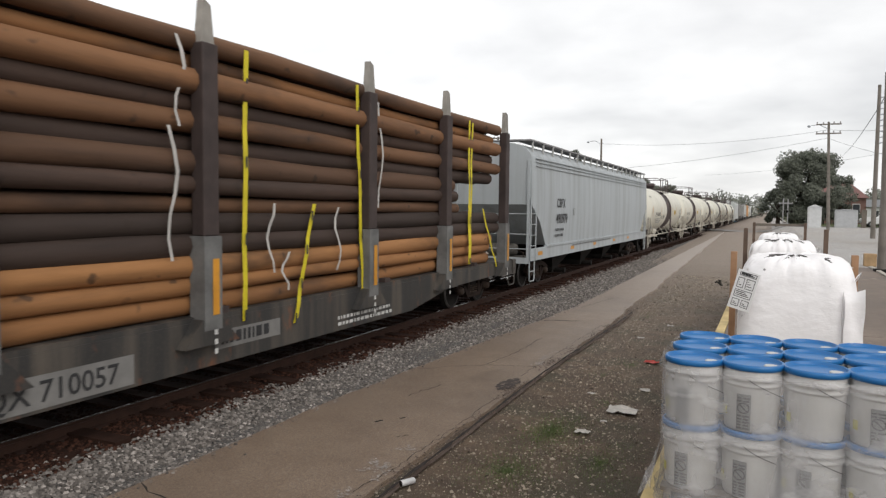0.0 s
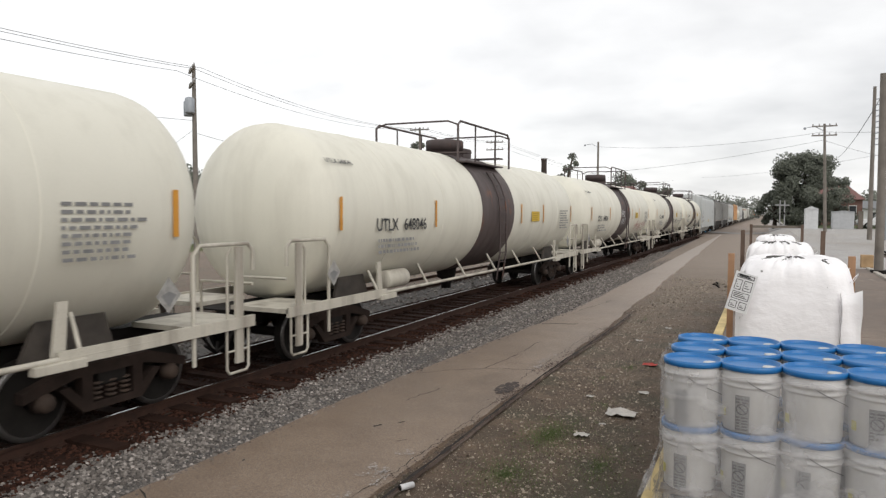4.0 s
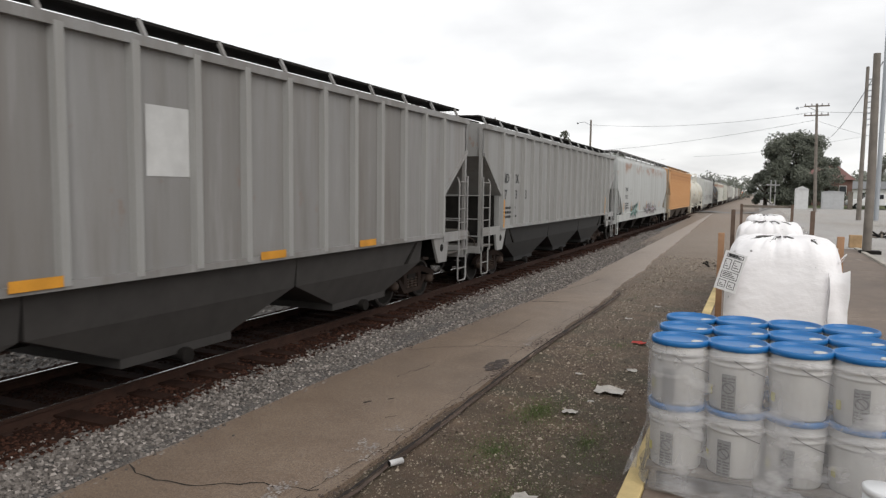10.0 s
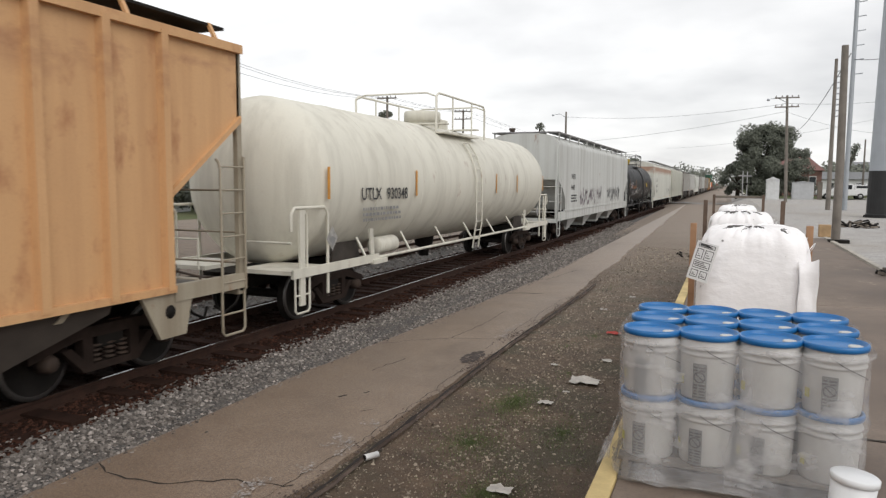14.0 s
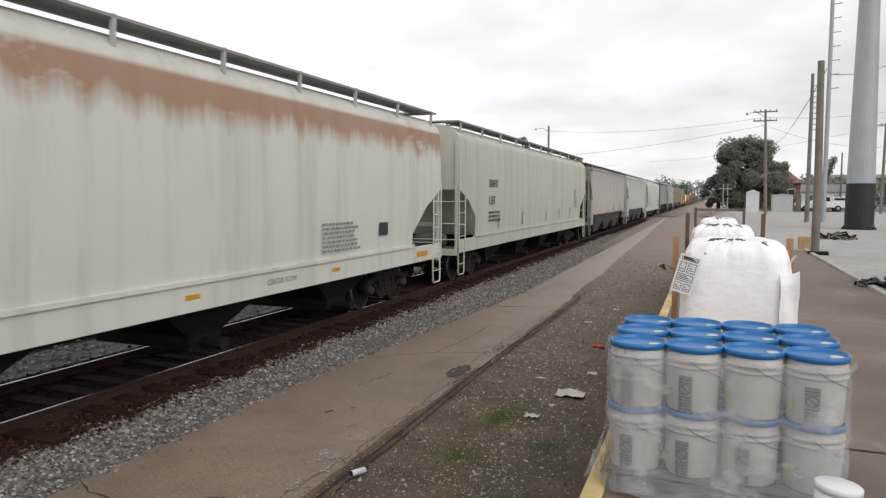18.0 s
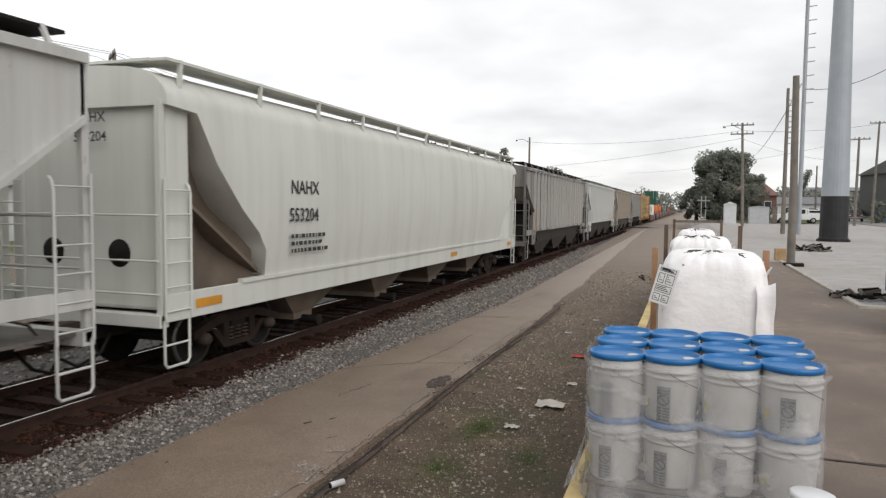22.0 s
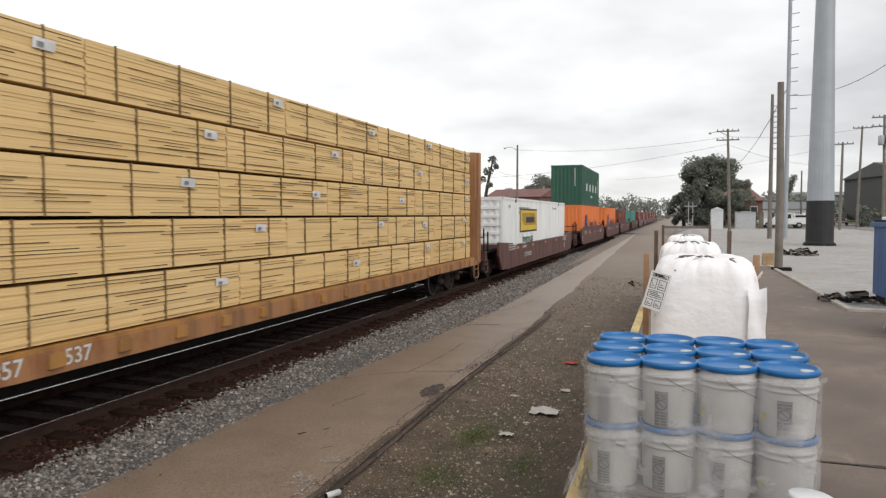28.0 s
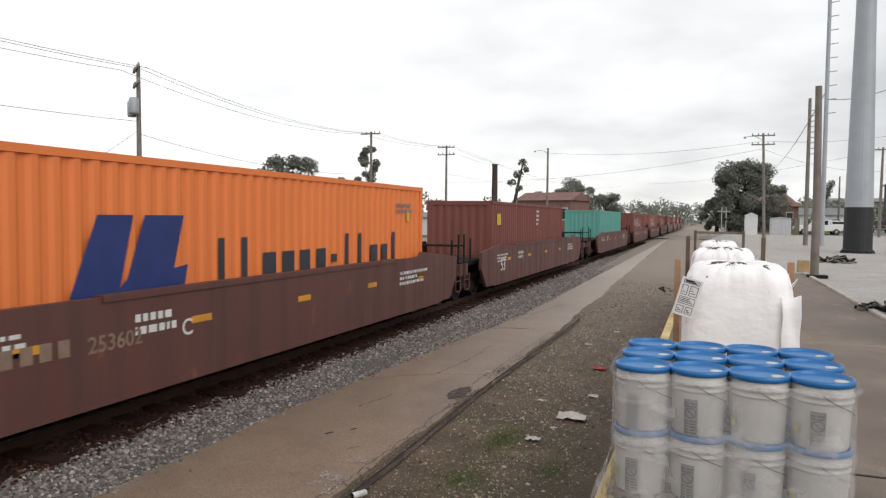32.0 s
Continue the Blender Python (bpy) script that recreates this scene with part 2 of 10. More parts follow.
def paint(name, colour, dirt=(0.16, 0.13, 0.10), dirty=0.35, rust=0.0, streak=1.0, rough=0.45, rust_colour=(0.23, 0.085, 0.035), panel=0.0, eave_rust=0.0):
    """Weathered vehicle paint: vertical dirt streaks, blotches and flakes of rust."""
    if name in MATS:
        return MATS[name]
    m, nt, b = nodes_of(name)
    streaks = noise_fac(nt, 1.0, 5, 0.6, (2.5, 2.5, 0.16))
    cloud = noise_fac(nt, 0.55, 5, 0.6)
    grain = noise_fac(nt, 38.0, 3, 0.6)
    col = mixed(nt, ramped(nt, cloud, 0.3, 0.75, 0, 0.5), tuple(min(1, c * 1.06) for c in colour), tuple(c * 0.88 for c in colour))
    col = mixed(nt, ramped(nt, streaks, 0.46, 0.74, 0, dirty * streak), col, dirt)
    col = mixed(nt, ramped(nt, grain, 0.5, 0.8, 0, dirty * 0.35), col, dirt)
    if panel:
        # each panel between ribs has weathered a little differently
        tc, sep, fl = nt.nodes.new("ShaderNodeTexCoord"), nt.nodes.new("ShaderNodeSeparateXYZ"), nt.nodes.new("ShaderNodeMath")
        nt.links.new(tc.outputs["Object"], sep.inputs[0])
        fl.operation, fl.inputs[1].default_value = "SNAP", panel
        nt.links.new(sep.outputs[1], fl.inputs[0])
        wn = nt.nodes.new("ShaderNodeTexNoise")
        wn.noise_dimensions = "1D"
        wn.inputs["Scale"].default_value, wn.inputs["Detail"].default_value = 3.7, 1.0
        half = nt.nodes.new("ShaderNodeMath")
        half.operation, half.inputs[1].default_value = "ADD", panel * 0.37
        nt.links.new(fl.outputs[0], half.inputs[0])
        nt.links.new(half.outputs[0], wn.inputs["W"])
        runs = noise_fac(nt, 1.0, 6, 0.65, (3.2, 3.2, 0.28))
        col = mixed(nt, ramped(nt, wn.outputs[0], 0.40, 0.66, 0, min(0.75, dirty * 1.1)), col, tuple(c * 0.6 for c in dirt))
        col = mixed(nt, ramped(nt, runs, 0.50, 0.74, 0, dirty * 0.9), col, tuple(c * 0.5 for c in dirt))
        col = mixed(nt, ramped(nt, runs, 0.30, 0.42, 0.35, 0), col, tuple(min(1, c * 1.35) for c in colour))
    if eave_rust:
        tc, sep = nt.nodes.new("ShaderNodeTexCoord"), nt.nodes.new("ShaderNodeSeparateXYZ")
        nt.links.new(tc.outputs["Object"], sep.inputs[0])
        # a band under the eave, with drips below it
        runs, drips = noise_fac(nt, 1.0, 6, 0.65, (0.8, 0.55, 1.1)), noise_fac(nt, 1.0, 5, 0.6, (2.4, 2.4, 0.22))
        low, lift = nt.nodes.new("ShaderNodeMath"), nt.nodes.new("ShaderNodeMath")
        low.operation, low.inputs[1].default_value = "MULTIPLY_ADD", 0.9
        nt.links.new(drips, low.inputs[0])
        nt.links.new(sep.outputs[2], low.inputs[2])
        lift.operation = "MULTIPLY"
        nt.links.new(ramped(nt, low.outputs[0], 4.00, 4.40), lift.inputs[0])
        nt.links.new(ramped(nt, sep.outputs[2], 4.20, 4.27, 1, 0.15), lift.inputs[1])
        mul = nt.nodes.new("ShaderNodeMath")
        mul.operation = "MULTIPLY"
        nt.links.new(lift.outputs[0], mul.inputs[0])
        cut = 0.30 if eave_rust > 0.8 else 0.46
        nt.links.new(ramped(nt, runs, cut, cut + 0.14), mul.inputs[1])
        col = mixed(nt, ramped(nt, mul.outputs[0], 0.05, 0.9, 0, min(0.8, eave_rust)), col, (0.30, 0.135, 0.070))
    if rust:
        flakes = noise_fac(nt, 2.2, 7, 0.68, (1, 1, 0.55))
        col = mixed(nt, ramped(nt, flakes, 0.66 - 0.22 * rust, 0.78 - 0.12 * rust, 0, 0.9), col, rust_colour)
    nt.links.new(col, b.inputs["Base Color"])
    nt.links.new(ramped(nt, streaks, 0.3, 0.8, rough, min(1, rough + 0.3)), b.inputs["Roughness"])
    bumped(nt, b, grain, 0.06, 0.003)
    MATS[name] = m
    return m


def glowing(name, colour, strength):
    m, nt, b = nodes_of(name)
    b.inputs["Emission Color"].default_value, b.inputs["Emission Strength"].default_value = (*colour, 1), strength
    return m


steel_dark = plain("grimy_black_steel", (0.017, 0.015, 0.0135), 0.75, 0.1, 0.4, 4, 0.3)


def dull(material, level=0.15):
    """Caked with grime: hardly any gloss."""
    material.node_tree.nodes["Principled BSDF"].inputs["Specular IOR Level"].default_value = level
    return material


dull(steel_dark)
steel_rust = plain("rusty_brown_steel", (0.055, 0.036, 0.026), 0.8, 0.1, 0.45, 3, 0.35)
tread = plain("worn_wheel_tread", (0.16, 0.155, 0.15), 0.4, 0.8, 0.2)
white_mark = plain("white_lettering", (0.62, 0.62, 0.60), 0.6, 0, 0.15)
black_mark = plain("black_lettering", (0.03, 0.03, 0.032), 0.6, 0, 0.3)
faint_mark = plain("faded_grey_lettering", (0.22, 0.22, 0.22), 0.7, 0, 0.3)
orange_mark = plain("amber_reflector", (0.62, 0.28, 0.03), 0.4, 0, 0.2)
yellow_mark = plain("yellow_label", (0.60, 0.40, 0.03), 0.5, 0, 0.15)

# ---- ground, road, track and dock ----
def ground_height(x, y):
    """Low by the track; level with the dock beside and behind the yard."""
    side = min(1, max(0, (x + 0.3) / 2.6))
    if y < 25.4:
        lot = 1.0 if x > 2.95 else 0.0
    else:
        lot = side
    near = min(1, max(0, (y - 25) / 70))
    low = GROUND + 0.25 * near
    high = -0.03
    z = low + (high - low) * lot
    if x < -11.5:
        z = GROUND + 0.15
    return z


def make_ground():
    m, nt, b = nodes_of("brown_earth_and_grit")
    big, mid = noise_fac(nt, 0.35, 6, 0.6), noise_fac(nt, 2.2, 6, 0.65)
    fine, grit = noise_fac(nt, 22, 5, 0.7), noise_fac(nt, 55, 4, 0.7)
    col = mixed(nt, ramped(nt, mid, 0.3, 0.7), (0.043, 0.027, 0.016), (0.165, 0.109, 0.069))
    col = mixed(nt, ramped(nt, big, 0.42, 0.66, 0, 0.8), col, (0.098, 0.066, 0.042))
    col = mixed(nt, ramped(nt, fine, 0.60, 0.70, 0, 0.8), col, (0.21, 0.168, 0.125))
    col = mixed(nt, ramped(nt, grit, 0.33, 0.43, 0.8, 0), col, (0.03, 0.023, 0.017))
    moss, speck = noise_fac(nt, 0.9, 5, 0.6), noise_fac(nt, 95, 2, 0.6)
    col = mixed(nt, ramped(nt, moss, 0.50, 0.64, 0, 0.75), col, (0.052, 0.047, 0.024))
    col = mixed(nt, ramped(nt, speck, 0.64, 0.71, 0, 0.9), col, (0.34, 0.285, 0.225))
    # far earth is painted paler in place of distance haze
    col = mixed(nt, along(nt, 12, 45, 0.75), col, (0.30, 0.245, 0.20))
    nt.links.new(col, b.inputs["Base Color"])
    b.inputs["Roughness"].default_value = 0.75
    bumped(nt, b, fine, 1.0, 0.04)
    gm, nt, b = nodes_of("pale_grey_gravel")
    big, mid, fine = noise_fac(nt, 0.12, 5, 0.6), noise_fac(nt, 1.1, 6, 0.65), noise_fac(nt, 26, 4, 0.7)
    col = mixed(nt, ramped(nt, mid, 0.3, 0.7), (0.33, 0.315, 0.305), (0.48, 0.465, 0.45))
    col = mixed(nt, ramped(nt, big, 0.42, 0.62, 0, 0.7), col, (0.38, 0.345, 0.30))
    col = mixed(nt, ramped(nt, fine, 0.4, 0.5, 0.6, 0), col, (0.12, 0.115, 0.11))
    nt.links.new(col, b.inputs["Base Color"])
    b.inputs["Roughness"].default_value = 0.95
    bumped(nt, b, fine, 0.7, 0.03)
    grass, nt, b = nodes_of("short_dry_grass")
    big, fine = noise_fac(nt, 0.2, 6, 0.65), noise_fac(nt, 12, 5, 0.7)
    col = mixed(nt, ramped(nt, big, 0.35, 0.65), (0.075, 0.095, 0.03), (0.12, 0.12, 0.05))
    col = mixed(nt, ramped(nt, fine, 0.35, 0.6, 0.6, 0), col, (0.045, 0.055, 0.02))
    nt.links.new(col, b.inputs["Base Color"])
    b.inputs["Roughness"].default_value = 0.95
    bumped(nt, b, fine, 0.8, 0.05)
    xs = [-3000, -800, -300, -150, -80, -50, -36, -24, -16, -12.2, -11.5, -8, -5, -4, -3, -2, -1.5, -1.0, -0.56, -0.3, 0.4, 1.0, 1.7, 2.3, 2.94, 2.96, 4, 6, 9, 13, 18, 25, 35, 60, 120, 300, 800, 3000]
    ys = [-3000, -800, -300, -100, -40, -15, -5, 0] + [2 + 1.0 * k for k in range(23)] + [25.35, 25.45, 28, 32, 38, 46, 56, 70, 85, 95, 101, 120, 150, 200, 300, 500, 900, 1600, 3000]
    s = Solid()
    s.grid([[(x, y, ground_height(x, y) + (0.004 * noise.noise(Vector((x * 0.9, y * 0.9, 0))) if -5 < x < -0.6 and y < 60 else 0)) for x in xs] for y in ys])
    me = s.mesh("ground", [m, gm, grass])
    for p in me.polygons:
        c = p.center
        if c.x > 2.9 or (c.y > 25.4 and c.x > 0.3):
            p.material_index = 1
        if c.x < -40 or c.x > 60 or (c.y > 110 and not -24 < c.x < 3) or (c.x > 22 and c.y > 60):
            p.material_index = 2
    tagged(new("ground", me), "brown earth, pale gravel and grass", "ground", kind="structure")


make_ground()


def strip_rows(x_left, x_right, y0, y1, step, jag_l, jag_r, z, cross=4, seed=0):
    """Rows of points over a strip along the track, with uneven edges."""
    rows, y = [], y0
    while y <= y1:
        a = x_left(y) + jag_l * noise.noise(Vector((y * 0.9, seed, 0.3))) + 0.4 * jag_l * noise.noise(Vector((y * 4.1, seed, 1.3)))
        b = x_right(y) + jag_r * noise.noise(Vector((y * 0.8, seed, 7.3))) + 0.5 * jag_r * noise.noise(Vector((y * 3.7, seed, 5.3)))
        rows.append([(a + (b - a) * k / cross, y, z(a + (b - a) * k / cross, y)) for k in range(cross + 1)])
        y += step if y < 40 else step * 4
    return rows


def make_road():
    m, nt, b = nodes_of("worn_brown_asphalt")
    big, mid = noise_fac(nt, 0.25, 5, 0.6), noise_fac(nt, 1.6, 6, 0.6)
    fine, grit = noise_fac(nt, 60, 4, 0.7), noise_fac(nt, 9, 5, 0.65)
    col = mixed(nt, ramped(nt, mid, 0.3, 0.72), (0.196, 0.136, 0.094), (0.285, 0.209, 0.149))
    col = mixed(nt, ramped(nt, big, 0.45, 0.65, 0, 0.6), col, (0.165, 0.123, 0.092))
    col = mixed(nt, ramped(nt, fine, 0.40, 0.52, 0.75, 0), col, (0.085, 0.065, 0.05))
    col = mixed(nt, ramped(nt, grit, 0.6, 0.72, 0, 0.5), col, (0.31, 0.26, 0.215))
    spots = noise_fac(nt, 130, 2, 0.5)
    col = mixed(nt, ramped(nt, spots, 0.58, 0.67, 0, 0.75), col, (0.37, 0.325, 0.28))
    coarse = noise_fac(nt, 26, 5, 0.75)
    col = mixed(nt, ramped(nt, coarse, 0.36, 0.52, 0.55, 0), col, (0.095, 0.068, 0.050))
    stain = noise_fac(nt, 0.7, 6, 0.7, (1, 0.35, 1))
    col = mixed(nt, ramped(nt, stain, 0.54, 0.70, 0, 0.6), col, (0.10, 0.072, 0.052))
    # the lane's colour pales along its length to imitate haze
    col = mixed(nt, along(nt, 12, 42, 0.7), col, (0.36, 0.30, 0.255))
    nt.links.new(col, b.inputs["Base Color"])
    b.inputs["Roughness"].default_value = 0.5
    bumped(nt, b, fine, 0.5, 0.006)
    left = lambda y: -5.90 + 0.06 * max(0, min(y, 20) - 9)
    right = lambda y: -3.62 + 0.12 * noise.noise(Vector((y * 0.2, 3, 1))) - 0.02 * max(0, y - 18)
    top = lambda x, y: ground_height(x, y) + 0.05 + 0.008 * noise.noise(Vector((x * 1.2, y * 1.2, 4)))
    rows = strip_rows(left, right, -20, 98, 0.25, 0.05, 0.07, top, 8, 1)
    s = Solid().grid(rows, True)
    s.grid([[r[-1] for r in rows], [(r[-1][0] + 0.03, r[-1][1], r[-1][2] - 0.12) for r in rows]])
    road = tagged(part("road", s, m), "worn brown asphalt lane beside the track", "road", kind="structure")
    crack = plain("crack_shadow_filler", (0.035, 0.03, 0.026), 0.95)
    cs = Solid()
    rng = random.Random(4)

    def run(points, w):
        pts = []
        for (xa, ya), (xb, yb) in zip(points, points[1:]):
            n = max(2, int(math.dist((xa, ya), (xb, yb)) / 0.12))
            pts += [(xa + (xb - xa) * k / n + rng.uniform(-0.03, 0.03), ya + (yb - ya) * k / n + rng.uniform(-0.03, 0.03)) for k in range(n)]
        ra, rb = [], []
        for i, (x, y) in enumerate(pts):
            ww = w * rng.uniform(0.3, 1.0)
            dx, dy = (pts[min(i + 1, len(pts) - 1)][0] - pts[max(0, i - 1)][0], pts[min(i + 1, len(pts) - 1)][1] - pts[max(0, i - 1)][1])
            k = math.hypot(dx, dy) or 1
            ra.append((x - dy / k * ww, y + dx / k * ww, top(x, y) + 0.004))
            rb.append((x + dy / k * ww, y - dx / k * ww, top(x, y) + 0.004))
        cs.grid([ra, rb])

    run([(-5.9, 10.9), (-5.2, 11.6), (-4.7, 12.0), (-3.7, 12.3)], 0.012)
    run([(-4.7, 12.0), (-4.55, 14.0), (-4.6, 15.2)], 0.01)
    run([(-5.9, 5.1), (-5.48, 4.94), (-4.98, 4.97), (-4.31, 5.33), (-3.6, 5.46)], 0.014)
    run([(-5.0, 9.4), (-4.9, 9.9), (-4.8, 10.4)], 0.010)
    run([(-5.3, 17.6), (-4.3, 18.0)], 0.05)
    run([(-4.75, 8.0), (-4.65, 8.25)], 0.025)
    run([(-4.55, 8.3), (-4.42, 8.45)], 0.02)
    run([(-4.2, 7.6), (-4.05, 7.9)], 0.012)
    run([(-3.95, 3.6), (-3.85, 5.2), (-3.72, 6.6), (-3.70, 8.4), (-3.74, 10.2)], 0.006)
    run([(-3.85, 11.4), (-3.82, 12.9), (-3.80, 14.6), (-3.74, 17.5)], 0.006)
    run([(-5.0, 20.5), (-4.6, 23.5)], 0.012)
    part("crack", cs, crack, road, "dark open cracks")
    # the sunken old rail edge along the lane
    groove, ridge = plain("dark_groove_earth", (0.028, 0.021, 0.018), 0.95, 0, 0.5, 9), plain("rusty_buried_edge", (0.10, 0.070, 0.055), 0.9, 0, 0.45, 7)
    line = lambda y: -3.47 - 0.10 * math.exp(-((y - 11.8) / 3.6) ** 2) + 0.02 * noise.noise(Vector((y * 1.3, 0, 9)))
    ga, gb, ra, rb, rc = [], [], [], [], []
    y = 2.0
    while y < 20.3:
        w = 0.006 + 0.030 * noise.noise(Vector((y * 2.3, 4, 1))) + 0.02 * noise.noise(Vector((y * 7, 4, 1)))
        x, z = line(y), ground_height(-3.6, y) + 0.062
        w = max(0.002, w)
        ga.append((x - w, y, z + 0.001))
        gb.append((x + w + 0.012, y, z - 0.010))
        q = 0.02 * noise.noise(Vector((y * 3.1, 8, 2)))
        ra.append((x + 0.02 + q, y, z - 0.018))
        rb.append((x + 0.035 + q, y, z - 0.004 + q * 0.5 - 0.03 - 0.06 * noise.noise(Vector((y * 1.1, 3, 7)))))
        rc.append((x + 0.06 + q, y, z - 0.03))
        y += 0.09
    part("edge_groove", Solid().grid([ga, gb]), groove, road, "dark sunken groove along the lane's edge")
    part("edge_ridge", Solid().grid([ra, rb, rc]), ridge, road, "rusty buried edge strip")
    # crumbled edge: dark broken chips, pale scuffed patches and a damp stain
    pale, dark = plain("crumbled_pale_asphalt", (0.38, 0.35, 0.33), 0.95, 0, 0.35, 9), plain("oil_stain", (0.070, 0.054, 0.047), 0.85, 0, 0.4, 9)
    chip = plain("dark_broken_asphalt", (0.105, 0.078, 0.066), 0.95, 0, 0.55, 14, 0.6, 50)
    crumbs = Solid()
    for k in range(4200):
        y = 3.2 + 18.5 * rng.random() ** 1.5
        u = noise.noise(Vector((y * 0.9, 2.0, 5.0)))
        if rng.random() > 0.42 + 1.2 * u:
            continue
        x = line(y) - 0.07 - 0.05 * u + rng.gauss(0, 0.075)
        q = rng.uniform(0.004, 0.018) * (1 + 0.03 * y)
        z = max(top(min(x, -3.55), y), ground_height(x, y)) + rng.uniform(0.001, 0.006)
        if x > line(y) + 0.02:
            z = ground_height(x, y) + 0.045 - 0.25 * min(0.16, x - line(y))
        crumbs.add([(x + q * rng.uniform(0.5, 1) * math.cos(j * 1.2566), y + q * rng.uniform(0.6, 1.5) * math.sin(j * 1.2566), z + rng.uniform(-0.003, 0.004)) for j in range(5)] + [(x, y, z + q * 0.35)], [(j, (j + 1) % 5, 5) for j in range(5)])
    part("edge_crumbs", crumbs, chip, road, "dark crumbled asphalt along the lane's edge")["kind"] = "stuff"
    for name, mat, cx, cy, rx, ry, seed in (("patch", pale, -3.86, 6.55, 0.20, 0.85, 3), ("patch", pale, -3.84, 12.9, 0.14, 0.9, 5), ("patch", pale, -4.05, 5.0, 0.2, 0.5, 6), ("stain", dark, -3.84, 10.8, 0.15, 0.42, 8)):
        p = Solid()
        for k in range(420 if name == "patch" else 110):
            a, r = rng.uniform(0, 6.28), rng.random() ** 0.6
            x, y, q = cx + rx * r * math.cos(a), cy + ry * r * math.sin(a), rng.uniform(0.004, 0.020) * (3.2 if name == "stain" else 1)
            if name == "patch" and noise.noise(Vector((x * 6, y * 2.5, seed))) < 0.02:
                continue
            p.add([(x + q * rng.uniform(0.5, 1) * math.cos(j * 1.05), y + q * rng.uniform(0.5, 1.6) * math.sin(j * 1.05), top(x, y) + 0.005 + 0.00005 * k) for j in range(6)], [tuple(range(6))])
        part(name, p, mat, road)["kind"] = "stuff"


make_road()


def make_track():
    # the bed's colour holds rust stain and the train's shade together
    bed = dull(plain("stained_shaded_ballast", (0.020, 0.0095, 0.0065), 0.95, 0, 0.5, 5, 0.9, 30))
    stone_a, nt, b = nodes_of("grey_crushed_stone")
    geo = nt.nodes.new("ShaderNodeNewGeometry")
    ramp = nt.nodes.new("ShaderNodeValToRGB")
    els = ramp.color_ramp.elements
    els[0].color, els[1].color = (0.030, 0.026, 0.024, 1), (0.49, 0.44, 0.405, 1)
    e = els.new(0.6)
    e.color = (0.160, 0.141, 0.128, 1)
    e = els.new(0.9)
    e.color = (0.275, 0.25, 0.228, 1)
    nt.links.new(geo.outputs["Random Per Island"], ramp.inputs[0])
    grain = noise_fac(nt, 40, 3)
    nt.links.new(mixed(nt, ramped(nt, grain, 0.35, 0.7, 0, 0.5), ramp.outputs[0], (0.16, 0.14, 0.12)), b.inputs["Base Color"])
    b.inputs["Roughness"].default_value = 0.9

    def bed_z(x):
        d = abs(x - RAIL_X)
        return RAIL_Z - 0.17 if d < 1.5 else (max(RAIL_Z - 0.27, RAIL_Z - 0.17 - (d - 1.5) * 0.26) if x < RAIL_X and x > -14.4 else max(GROUND + 0.02, RAIL_Z - 0.17 - (d - 1.5) * 0.26))

    xs = [-16.0, -14.6, -13.6, -12.6, -11.6, -11, -10.3, -9.74, -9, -8.24, -7.5, -6.74, -6.3, -5.9, -5.6, -5.2, -4.9]
    ys = [-300, -100, -40, -15] + [k * 1.0 for k in range(-5, 60)] + [70, 90, 130, 200, 400, 900]
    s = Solid().grid([[(x, y, bed_z(x) + 0.02 * noise.noise(Vector((x * 2, y * 2, 2)))) for x in xs] for y in ys])
    shoulder, nt, b = nodes_of("grey_ballast_shoulder")
    chips, big = noise_fac(nt, 34, 4, 0.7), noise_fac(nt, 0.8, 4)
    col = mixed(nt, ramped(nt, chips, 0.38, 0.62), (0.015, 0.013, 0.012), (0.17, 0.158, 0.148))
    nt.links.new(mixed(nt, ramped(nt, big, 0.45, 0.7, 0, 0.4), col, (0.14, 0.125, 0.11)), b.inputs["Base Color"])
    b.inputs["Roughness"].default_value = 0.95
    bumped(nt, b, chips, 1.0, 0.03)
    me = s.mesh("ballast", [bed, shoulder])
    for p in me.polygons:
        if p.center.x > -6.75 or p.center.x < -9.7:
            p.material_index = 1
    ballast = tagged(part("ballast", me, None), "crushed grey stone ballast, rust-stained and shade-darkened under the rails", "ballast", kind="structure")
    rng = random.Random(11)

    def stones(count, x0, x1, y0, y1, size, mat, name, label, dense=None):
        p = Solid()
        for _ in range(count):
            x, u = rng.uniform(x0, x1), rng.random()
            y = y0 + (y1 - y0) * u ** 1.7
            if dense and rng.random() > dense(x, y):
                continue
            r = size * rng.uniform(0.55, 1.25) * (1 + 0.02 * max(0, y - 10))
            a, h = rng.uniform(0, 6.28), r * rng.uniform(0.55, 0.95)
            z = bed_z(x) + rng.uniform(-0.2, 0.35) * r
            ring = [(x + r * rng.uniform(0.65, 1.1) * math.cos(a + k * 1.2566), y + r * rng.uniform(0.65, 1.1) * math.sin(a + k * 1.2566), z + h * rng.uniform(-0.1, 0.35)) for k in range(5)]
            topr = [(x + (q[0] - x) * 0.55 + rng.uniform(-0.2, 0.2) * r, y + (q[1] - y) * 0.55 + rng.uniform(-0.2, 0.2) * r, z + h * rng.uniform(0.75, 1.05)) for q in ring[::2]]
            p.add(ring + topr, [(0, 1, 5), (1, 2, 6), (1, 6, 5), (2, 3, 6), (3, 4, 7), (3, 7, 6), (4, 0, 5), (4, 5, 7), (5, 6, 7)])
        tagged(part(name, p, mat), label, "stones", kind="stuff")

